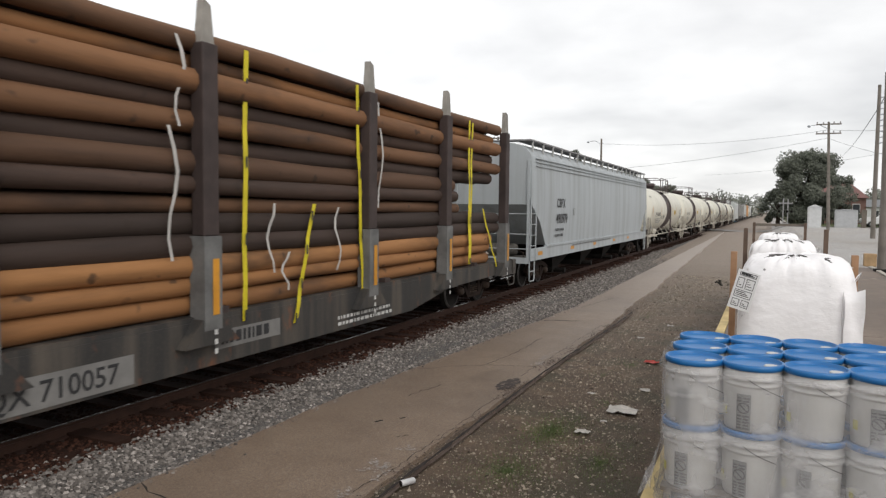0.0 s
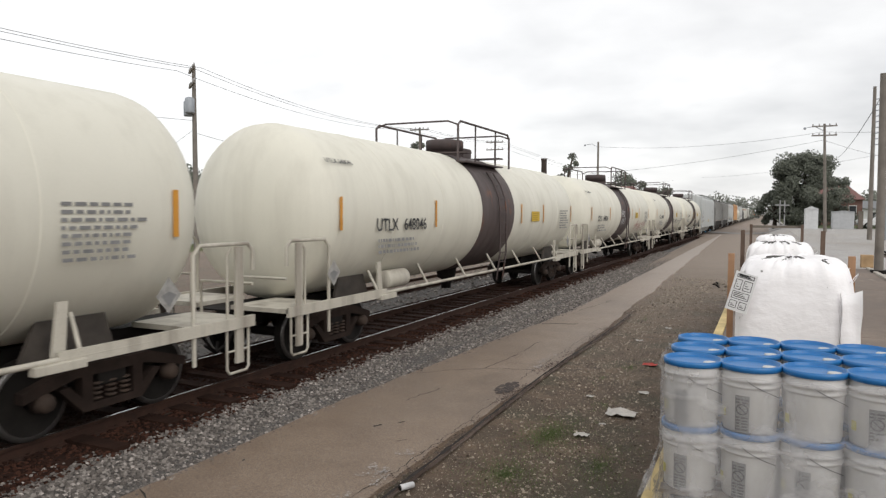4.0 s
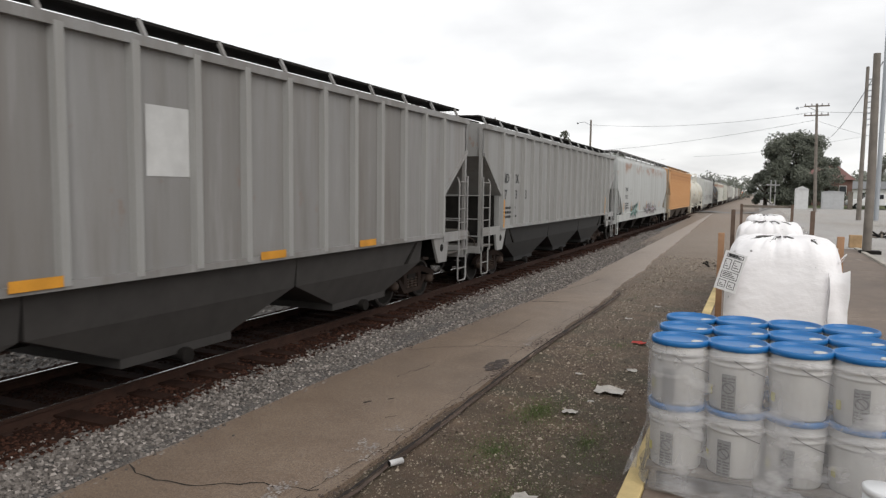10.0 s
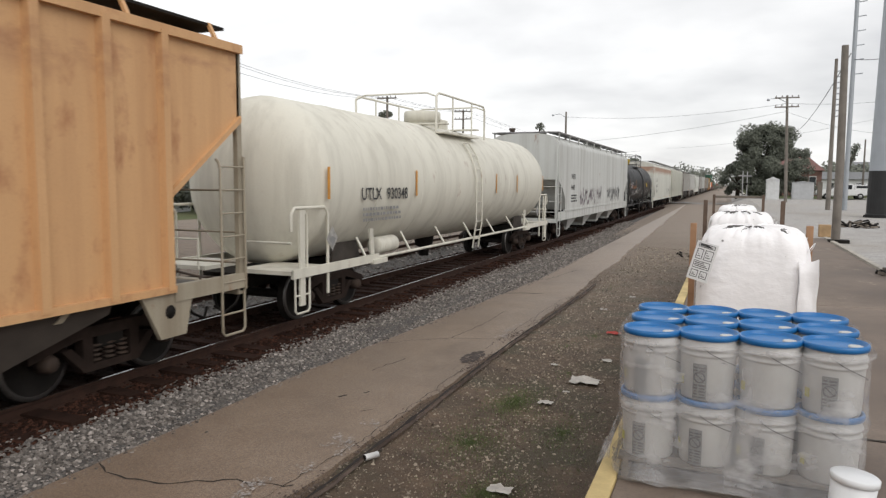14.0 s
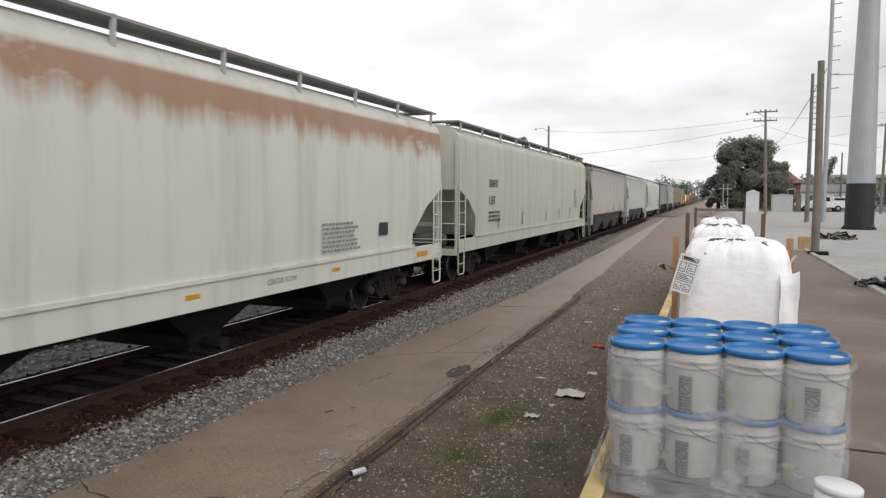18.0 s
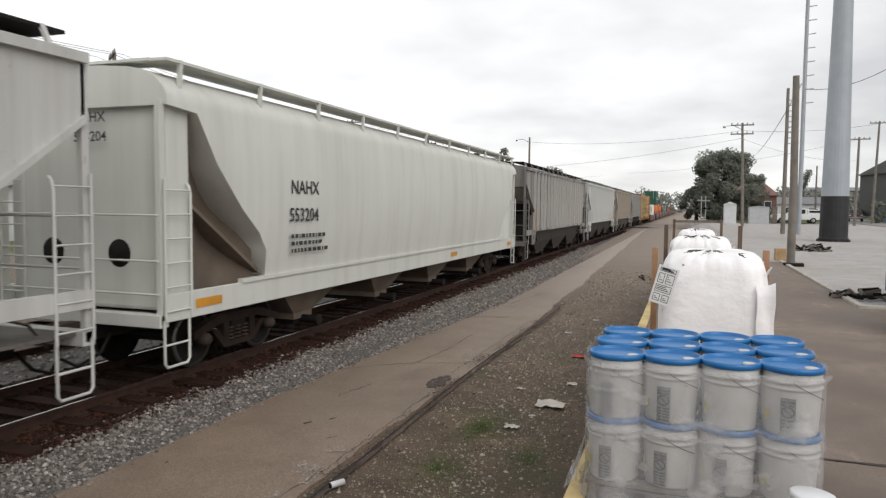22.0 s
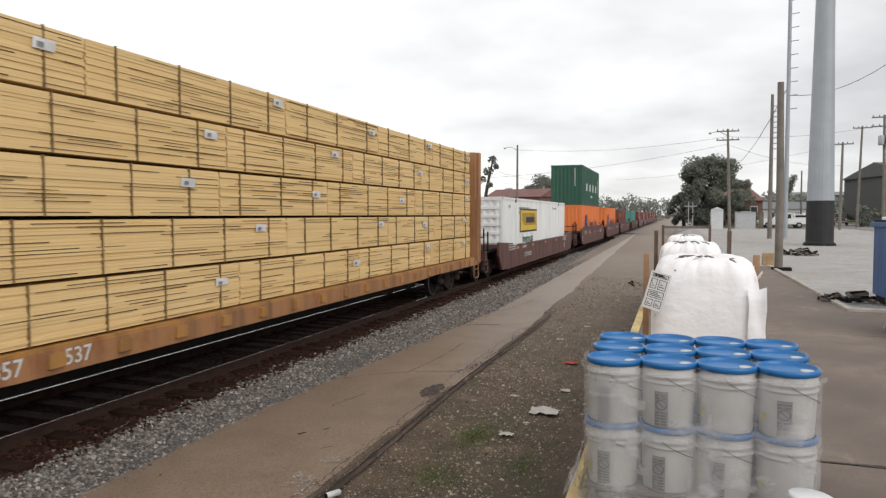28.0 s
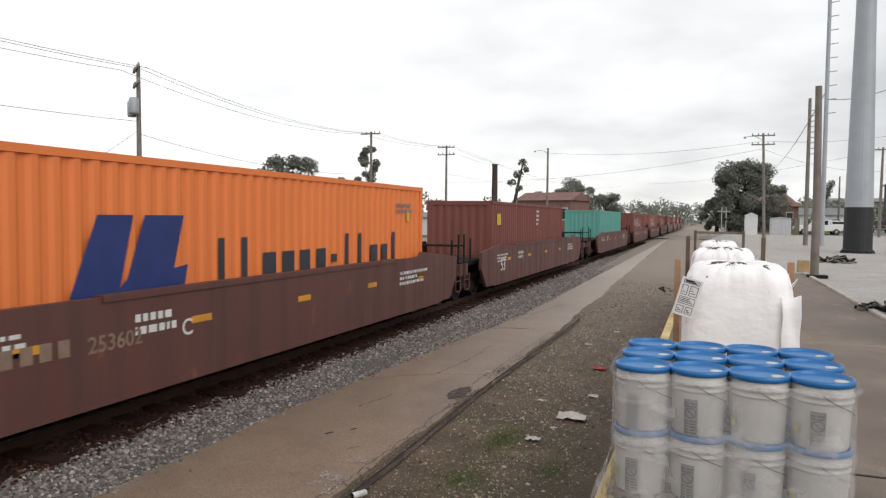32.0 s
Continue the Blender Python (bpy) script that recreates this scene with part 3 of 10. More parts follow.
    stones(66000, -6.95, -5.15, 3.5, 52, 0.029, stone_a, "ballast_stones", "loose angular grey stones", lambda x, y: (1 if x > -6.72 + 0.16 * noise.noise(Vector((y * 1.9, 1, 2))) else 0.12) if x < -5.79 + 0.06 * max(0, min(y, 20) - 9) + 0.05 * noise.noise(Vector((y * 3.0, 6, 2))) else 0.012)
    stones(7000, -15.0, -9.8, 6, 70, 0.05, stone_a, "far_ballast_stones", "loose angular grey stones")
    # stones under the train are darkened for shade, those beside the rail less
    rust_stone, red_stone = dull(plain("rust_shaded_stone", (0.026, 0.012, 0.008), 0.95, 0, 0.5, 20)), dull(plain("rust_red_stone", (0.062, 0.028, 0.0185), 0.95, 0, 0.5, 20))
    stones(12000, -9.7, -6.62, 4, 40, 0.036, rust_stone, "stained_stones", "rust-brown stained stones, darkened for the train's shade")
    stones(6500, -7.40, -6.60, 4, 42, 0.030, red_stone, "rust_red_stones", "rust-red stained stones beside the rail")
    # rails
    steel, shiny = plain("rusty_rail_side", (0.046, 0.020, 0.012), 0.85, 0.2, 0.4, 6), plain("polished_rail_head", (0.62, 0.62, 0.62), 0.22, 1.0, 0.1)
    for x in (RAIL_X - 0.752, RAIL_X + 0.752):
        rail = thing("rail", "rusty steel rail with a polished head", "rail", "rails of the track", "structure")
        prof = [(-0.075, -0.17), (0.075, -0.17), (0.07, -0.155), (0.012, -0.14), (0.012, -0.045), (0.035, -0.035), (0.036, -0.006), (-0.036, -0.006), (-0.035, -0.035), (-0.012, -0.045), (-0.012, -0.14), (-0.07, -0.155)]
        part("web", Solid().prism([(x + a, RAIL_Z + c) for a, c in prof], -300, 900, "y"), steel, rail)
        part("head", Solid().box(x - 0.034, x + 0.034, -300, 900, RAIL_Z - 0.006, RAIL_Z - 0.001), steel, rail)
        part("running_band", Solid().box(x - 0.011, x + 0.011, -300, 900, RAIL_Z - 0.003, RAIL_Z + 0.002), shiny, rail, "bright worn running band")
    for x in (-12.95, -11.52):
        rail = thing("rail", "dull rusty rail of the unused second track", "rail", "rails of the second track", "structure")
        part("web", Solid().prism([(x + a, RAIL_Z - 0.10 + c) for a, c in prof], -60, 300, "y"), steel, rail)
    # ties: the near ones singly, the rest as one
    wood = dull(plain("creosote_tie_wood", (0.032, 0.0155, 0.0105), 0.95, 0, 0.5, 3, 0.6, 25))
    ties = thing("track_ties", "dark rust-brown timber ties", "ties", kind="structure")
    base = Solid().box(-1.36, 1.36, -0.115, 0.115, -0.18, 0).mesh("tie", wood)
    far = Solid()
    k = 0
    y = -12.0
    while y < 420:
        jx, jz = rng.uniform(-0.10, 0.22), rng.uniform(-0.02, 0.03)
        if y < 62:
            t = new("tie", base)
            t.parent = ties
            t.matrix_basis = pose(RAIL_X + jx, y, RAIL_Z - 0.14 + jz, 0, 0, rng.uniform(-1.5, 1.5))
        else:
            far.box(RAIL_X + jx - 1.36, RAIL_X + jx + 1.36, y - 0.115, y + 0.115, RAIL_Z - 0.3, RAIL_Z - 0.14)
        y += 0.53 + rng.uniform(-0.03, 0.03)
    part("far_ties", far, wood, ties)["kind"] = "stuff"
    spike = plain("rusty_tie_plate", (0.04, 0.025, 0.018), 0.85, 0.3, 0.4)
    plates = Solid()
    for j in range(-10, 90):
        plates.box(RAIL_X + 0.752 - 0.16, RAIL_X + 0.752 + 0.16, j * 0.53 - 0.09, j * 0.53 + 0.09, RAIL_Z - 0.19, RAIL_Z - 0.165)
    part("tie_plates", plates, spike, ties)["kind"] = "stuff"


make_track()


def make_dock():
    m, nt, b = nodes_of("stained_dock_concrete")
    big, mid, fine = noise_fac(nt, 0.5, 6, 0.65), noise_fac(nt, 3, 6, 0.6), noise_fac(nt, 45, 4, 0.7)
    col = mixed(nt, ramped(nt, big, 0.35, 0.66), (0.108, 0.077, 0.058), (0.235, 0.186, 0.15))
    col = mixed(nt, ramped(nt, mid, 0.5, 0.72, 0, 0.6), col, (0.125, 0.090, 0.067))
    col = mixed(nt, ramped(nt, fine, 0.4, 0.5, 0.4, 0), col, (0.09, 0.08, 0.07))
    nt.links.new(col, b.inputs["Base Color"])
    scuff = noise_fac(nt, 2.2, 7, 0.7, (1, 0.4, 1))
    col = mixed(nt, ramped(nt, scuff, 0.60, 0.72, 0, 0.55), col, (0.40, 0.335, 0.27))
    nt.links.new(col, b.inputs["Base Color"])
    nt.links.new(ramped(nt, big, 0.3, 0.7, 0.55, 0.9), b.inputs["Roughness"])
    bumped(nt, b, fine, 0.25, 0.004)
    joint = plain("dark_joint_grit", (0.05, 0.042, 0.035), 0.95)
    yellow = plain("faded_yellow_edge_paint", (0.56, 0.43, 0.20), 0.8, 0, 0.35, 3)
    pale = plain("pale_concrete_kerb", (0.42, 0.39, 0.34), 0.9, 0, 0.3, 4)
    dock = thing("loading_dock", "stained concrete loading dock with a yellow edge", "dock", kind="structure")
    ys = [-8, 5.35, 11.2, 18.4, 25.5]
    for a, c in zip(ys, ys[1:]):
        part("slab", Solid().box(-0.52, 2.9, a + 0.012, c - 0.012, -1.4, 0), m, dock, bevel=0.01)
    part("joint_fill", Solid().box(-0.5, 2.88, -7.9, 25.4, -1.3, -0.02), joint, dock)
    rough = Solid()
    rng = random.Random(8)
    for k in range(60):
        x, q = 0.1 + 0.047 * k, rng.uniform(0.012, 0.03)
        rough.add([(x + q * 1.8 * math.cos(j * 1.05), 5.35 + rng.uniform(-0.01, 0.01) + q * math.sin(j * 1.05), 0.003 + 0.00005 * k) for j in range(6)], [tuple(range(6))])
    part("broken_joint", rough, joint, dock)
    part("edge_angle", Solid().box(-0.64, -0.52, -8, 25.5, -0.16, 0.018), yellow, dock, "worn yellow-painted edge", 0.008)
    part("kerb", Solid().box(2.9, 3.02, 14.1, 25.5, -0.3, 0.05), pale, dock, "pale concrete kerb", 0.01)
    part("kerb", Solid().box(2.9, 9.0, 14.0, 14.12, -0.3, 0.05), pale, dock, "pale concrete kerb", 0.01)
    part("side_apron", Solid().box(2.9, 12, -8, 14.0, -1.4, -0.004), m, dock)


make_dock()

# ---- the train ----
SPEED = [18.37, 18.26, 18.16, 18.18, 18.31, 18.35, 18.24, 17.85, 17.39]   # metres a second, every four seconds


def gone(t):
    """How far the train has rolled by t seconds."""
    s, k = 0.0, 0
    while t > 4 * (k + 1) and k < 7:
        s += 2 * (SPEED[k] + SPEED[k + 1])
        k += 1
    u = t - 4 * k
    return s + SPEED[k] * u + (SPEED[k + 1] - SPEED[k]) * u * u / 8


ROLLING = []       # (thing, its middle along the track at 0 s, its height)
TRUCKS = []
WHEEL_R = 0.46


def rolling(name, label, category, middle, group="cars of the freight train", z=RAIL_Z):
    ob = thing(name, label, category, group, at=(RAIL_X, middle, z))
    ROLLING.append((ob, middle, z))
    return ob


def first_truck(parent):
    """A three-piece freight truck with two wheelsets."""
    tr = new("truck")
    tr.parent = parent
    for s in (-1, 1):
        f = Solid()
        x0, x1 = s * 1.0 - 0.07, s * 1.0 + 0.07
        f.prism([(-1.15, 0.62), (-0.55, 0.80), (0.55, 0.80), (1.15, 0.62), (1.15, 0.50), (0.5, 0.66), (-0.5, 0.66), (-1.15, 0.50)], x0, x1)
        f.prism([(-0.72, 0.56), (-0.42, 0.24), (0.42, 0.24), (0.72, 0.56), (0.60, 0.58), (0.34, 0.33), (-0.34, 0.33), (-0.60, 0.58)], x0, x1)
        for y in (-0.36, 0.36):
            f.box(x0, x1, y - 0.07, y + 0.07, 0.28, 0.7)
        # frame colour is lowered to near black for the undercar shade
        part("side_frame", f, dull(plain("dusty_shaded_steel", (0.032, 0.022, 0.018), 0.85, 0.1, 0.45, 3, 0.4)), tr)
        spr = Solid()
        for y in (-0.2, 0, 0.2):
            for k in range(4):
                spr.lathe([(0.05, 0.34 + k * 0.06), (0.085, 0.36 + k * 0.06), (0.05, 0.38 + k * 0.06)], (s * 1.0, y, 0), "z", 8)
        part("spring_set", spr, steel_rust, tr)["kind"] = "stuff"
        for y in (-0.89, 0.89):
            cap = Solid().lathe([(0.0, 0.115), (0.07, 0.115), (0.09, 0.09), (0.11, 0.05), (0.12, -0.09), (0, -0.09)], (0, 0, 0), "x", 12)
            cap.v = [(s * (1.03 + a), y + b, c + WHEEL_R) for a, b, c in cap.v]
            part("bearing_cap", cap, steel_rust, tr)
    part("bolster", Solid().box(-1.05, 1.05, -0.2, 0.2, 0.5, 0.78), steel_dark, tr, bevel=0.02)
    for y in (-0.89, 0.89):
        w = Solid()
        prof = [(0.10, -0.07), (0.34, -0.045), (0.385, -0.07), (0.455, -0.07), (0.46, 0.03), (0.485, 0.05), (0.485, 0.068), (0.40, 0.07), (0.34, 0.02), (0.12, 0.03), (0.10, 0.09)]
        ws = new("wheelset")
        ws.parent = tr
        ws.matrix_basis = pose(0, y, WHEEL_R)
        for s in (-1, 1):
            part("wheel", Solid().lathe([(r, s * (0.75 - h)) for r, h in prof], (0, 0, 0), "x", 28), steel_dark, ws)
            part("wheel_rim", Solid().lathe([(0.40, s * 0.823), (0.452, s * 0.823), (0.462, s * 0.80)], (0, 0, 0), "x", 28), tread, ws)
        bar = Solid().lathe([(0.085, -0.95), (0.085, 0.95)], (0, 0, 0), "x", 10)
        part("axle", bar, steel_dark, ws)
    TRUCKS.append(tr)
    return tr


def trucks(car, *ys):
    for y in ys:
        if not TRUCKS:
            tr = first_truck(car)
        else:
            tr = copy_thing(TRUCKS[0], pose(0, y, 0))
            tr.parent = car
            TRUCKS.append(tr)
        tr.matrix_basis = pose(0, y, 0)


def couplers(car, half, gap):
    for s in (-1, 1):
        c = Solid().box(-0.12, 0.12, s * half - 0.35 * (s > 0), s * half + 0.35 * (s < 0), 0.72, 0.98)
        c.box(-0.09, 0.09, min(s * half, s * (half + gap)), max(s * half, s * (half + gap)), 0.76, 0.92)
        c.box(-0.17, 0.17, s * (half + gap) - 0.12, s * (half + gap) + 0.12, 0.70, 0.98)
        part("coupler", c, steel_rust, car)
        hose = Solid().tube([(0.45, s * (half - 0.1), 0.75), (0.47, s * (half + 0.1), 0.5), (0.4, s * (half + gap * 0.7), 0.36), (0.3, s * (half + gap), 0.5)], 0.025, 6)
        part("brake_hose", hose, steel_dark, car)


def ladder(car, mat, x, y0, y1, z0, z1, rungs, out=0.06, name="ladder"):
    """A ladder flat on a side (y0 to y1) or on an end (x as a pair)."""
    s = Solid()
    if isinstance(x, tuple):
        for xx in x:
            s.box(xx - 0.022, xx + 0.022, y0 - 0.02, y0 + 0.02, z0, z1)
        for k in range(rungs):
            z = z0 + 0.06 + (z1 - z0 - 0.12) * k / (rungs - 1)
            s.tube([(x[0], y0, z), (x[1], y0, z)], 0.014, 5)
    else:
        for yy in (y0, y1):
            s.box(x + out - 0.02, x + out + 0.02, yy - 0.022, yy + 0.022, z0, z1)
            s.box(x - 0.02, x + out, yy - 0.02, yy + 0.02, z1 - 0.1, z1 - 0.05)
        for k in range(rungs):
            z = z0 + 0.06 + (z1 - z0 - 0.12) * k / (rungs - 1)
            s.tube([(x + out, y0, z), (x + out, y1, z)], 0.014, 5)
    return part(name, s, mat, car)


def stirrup(car, mat, x, y0, y1, z0=0.38, z1=1.05):
    s = Solid()
    c = 0.05 if y1 > y0 else -0.05
    s.tube([(x, y0, z1), (x, y0, z0 + 0.06), (x, y0 + c, z0), (x, y1 - c, z0), (x, y1, z0 + 0.06), (x, y1, z1)], 0.021, 6)
    s.tube([(x, y0, z0 + 0.31), (x, y1, z0 + 0.31)], 0.016, 6)
    return part("step", s, mat, car)


def stencil(car, x, y, z, w, lines, mat=faint_mark, h=0.035, gap=0.035, seed=1):
    """Small writing that cannot be read: rows of short bars."""
    s, rng = Solid(), random.Random(seed)
    for k in range(lines):
        yy = y
        while yy < y + w * rng.uniform(0.7, 1.0):
            q = rng.uniform(0.03, 0.14)
            s.add([(x, yy, z - k * (h + gap)), (x, yy + q, z - k * (h + gap)), (x, yy + q, z - k * (h + gap) + h), (x, yy, z - k * (h + gap) + h)], [(0, 1, 2, 3)])
            yy += q + 0.04
    o = part("stencilling", s, mat, car)
    o["kind"] = "stuff"
    return o


def decal(car, name, mat, x, y, z, w, h, label="", slant=0.0):
    s = Solid().add([(x, y, z), (x, y + w, z), (x, y + w + slant, z + h), (x, y + slant, z + h)], [(0, 1, 2, 3)])
    return part(name, s, mat, car, label)


def scribble(car, mat, x, y, z, w, h, seed, strokes=9, r=0.02, label="spray-painted scrawl", at=None):
    """Illegible spray-paint loops, as thin raised strokes. at: the side's x at a height."""
    s, rng = Solid(), random.Random(seed)
    for k in range(strokes):
        cx, n = y + w * (k + 0.5) / strokes, rng.randint(4, 7)
        pts = []
        for j in range(n):
            yy, zz = cx + rng.uniform(-0.7, 0.7) * w / strokes, z + h * rng.random()
            pts.append((yy, zz))
        path = []
        for j in range(len(pts) - 1):
            for q in range(4):
                u = q / 4
                p0, p1, p2, p3 = pts[max(j - 1, 0)], pts[j], pts[j + 1], pts[min(j + 2, len(pts) - 1)]
                f = lambda i: 0.5 * (2 * p1[i] + (p2[i] - p0[i]) * u + (2 * p0[i] - 5 * p1[i] + 4 * p2[i] - p3[i]) * u * u + (3 * p1[i] - p0[i] - 3 * p2[i] + p3[i]) * u ** 3)
                path.append((f(0), f(1)))
        ra = [((at(b + r) if at else x) + 0.003, a - r * 0.6, b + r) for a, b in path]
        rb = [((at(b - r) if at else x) + 0.003, a + r * 0.6, b - r) for a, b in path]
        s.grid([ra, rb])
    o = part("graffiti", s, mat, car, label)
    o["kind"] = "stuff"
    return o


STROKES = {"A": [[(0, 0), (0.45, 1), (0.9, 0)], [(0.1, 0.4), (0.85, 0.42)]], "F": [[(0.05, 0), (0.15, 1)], [(-0.1, 0.95), (0.85, 1.0)], [(-0.15, 0.45), (0.6, 0.55)]],
           "O": [[(0.45 + 0.42 * math.cos(0.7 * k), 0.5 + 0.5 * math.sin(0.7 * k)) for k in range(10)]], "R": [[(0.08, 0), (0.12, 1)], [(-0.05, 0.9), (0.5, 1.02), (0.75, 0.78), (0.5, 0.52), (0.1, 0.48)], [(0.3, 0.5), (0.9, 0)]],
           "Z": [[(0.05, 0.95), (0.85, 1), (0.05, 0.05), (0.9, 0.02)]], "I": [[(0.2, 0), (0.22, 1)]], "L": [[(0.12, 1), (0.1, 0.02), (0.75, 0.08)]], "K": [[(0.12, 0), (0.15, 1)], [(0.8, 1), (0.15, 0.5), (0.85, 0)]],
           "N": [[(0.08, 0), (0.12, 1), (0.75, 0.05), (0.8, 1)]], "G": [[(0.8, 0.85), (0.45, 1), (0.1, 0.6), (0.2, 0.1), (0.6, 0), (0.8, 0.4), (0.5, 0.42)]], "!": [[(0.2, 1), (0.2, 0.35)], [(0.2, 0.1), (0.22, 0)]],
           "<": [[(0.8, 0.95), (0.0, 0.5), (0.8, 0.05)]], "-": [[(-0.9, 0.5), (1.0, 0.5)]], " ": []}


def ribbon(s, pts, r, at, lift=0.004):
    """One sprayed stroke of half width r through (y, z) points, lying on the side at(z)."""
    fine = []
    for (a, b), (c, d) in zip(pts, pts[1:]):
        n = max(1, int(math.hypot(c - a, d - b) / 0.08))
        fine += [(a + (c - a) * k / n, b + (d - b) * k / n) for k in range(n)]
    fine.append(pts[-1])
    ra, rb = [], []
    for i, (a, b) in enumerate(fine):
        p, q = fine[max(0, i - 1)], fine[min(len(fine) - 1, i + 1)]
        k = math.hypot(q[0] - p[0], q[1] - p[1]) or 1
        ny, nz = -(q[1] - p[1]) / k * r, (q[0] - p[0]) / k * r
        ra.append((at(b + nz) + lift, a + ny, b + nz))
        rb.append((at(b - nz) + lift, a - ny, b - nz))
    s.grid([ra, rb])


def sprayed(car, text, mat, y, z, size, at, r=0.02, pitch=0.85, rise=0.0, seed=1, label="spray-painted words"):
    """Hand-sprayed capitals that follow the side."""
    s, rng = Solid(), random.Random(seed)
    for ch in text:
        k = size * rng.uniform(0.9, 1.1)
        for stroke in STROKES[ch]:
            if len(stroke) > 1:
                ribbon(s, [(y + a * k * 0.8 + 0.08 * k * b, z + b * k + rng.uniform(-0.02, 0.02) * size) for a, b in stroke], r * rng.uniform(0.85, 1.15), at)
        y += size * pitch * (0.5 if ch in "I!" else 1)
        z += rise
    o = part("graffiti", s, mat, car, label)
    o["kind"] = "stuff"
    return o


def mural(car, fills, edge, y, z, w, h, count, at, seed=1, label="spray-painted letter shapes"):
    """A painted piece of jagged letter shapes with dark edges."""
    rng = random.Random(seed)
    bodies, lines = [Solid() for _ in fills], Solid()
    for k in range(count):
        y0, y1 = y + w * (k - 0.15) / count, y + w * (k + 1.2) / count
        lo, hi = z + h * rng.uniform(0, 0.25), z + h * rng.uniform(0.65, 1.0)
        ring = [(y0 + rng.uniform(-0.1, 0.15), lo), (y0 + (y1 - y0) * 0.35, lo + rng.uniform(0, 0.3) * h), (y1 + rng.uniform(-0.2, 0.1), lo - 0.05 * h), (y1 - 0.1, (lo + hi) / 2), (y1 + rng.uniform(-0.1, 0.3), hi), ((y0 + y1) / 2, hi - rng.uniform(0.1, 0.4) * h), (y0 + rng.uniform(-0.2, 0.1), hi * 0.98), (y0 + 0.15, (lo + hi) / 2)]
        n = 7
        cy, cz = sum(p[0] for p in ring) / 8, sum(p[1] for p in ring) / 8
        for i in range(8):
            (a, b), (c, d) = ring[i], ring[(i + 1) % 8]
            rows = [[(at(cz + (zz - cz) * u / n) + 0.003 + 0.0006 * k, cy + (yy - cy) * u / n, cz + (zz - cz) * u / n) for u in range(n + 1)] for yy, zz in ((a, b), ((a + c) / 2, (b + d) / 2), (c, d))]
            bodies[(k * 3 + i // 3) % len(fills)].grid(rows)
        ribbon(lines, ring + ring[:1], 0.022, at, 0.012)
        ribbon(lines, [(cy + rng.uniform(-0.3, 0.3), lo + 0.1 * h), (cy + rng.uniform(-0.2, 0.2), cz), (cy + rng.uniform(-0.3, 0.3), hi - 0.1 * h)], 0.018, at, 0.012)
    for s, m in zip(bodies, fills):
        part("graffiti", s, m, car, label)["kind"] = "stuff"
    part("graffiti_outline", lines, edge, car)["kind"] = "stuff"


def loft(stations, xside, ztop_side, roof, nz=10):
    """A closed body from (y, lowest z) stations; xside(z) is its half width, roof the (x, z) points over the eave."""
    rows = []
    for y, zb in stations:
        half = [(xside(zb + (ztop_side - zb) * k / nz), zb + (ztop_side - zb) * k / nz) for k in range(nz + 1)] + list(roof)
        ring = half + [(-a, b) for a, b in half[::-1]]
        rows.append([(a, y, b) for a, b in ring] + [(half[0][0], y, half[0][1])])
    s = Solid().grid(rows, True)
    n = len(rows[0]) - 1
    s.add(rows[0][:-1], [tuple(range(n))])
    s.add(rows[-1][:-1], [tuple(range(n - 1, -1, -1))])
    return s


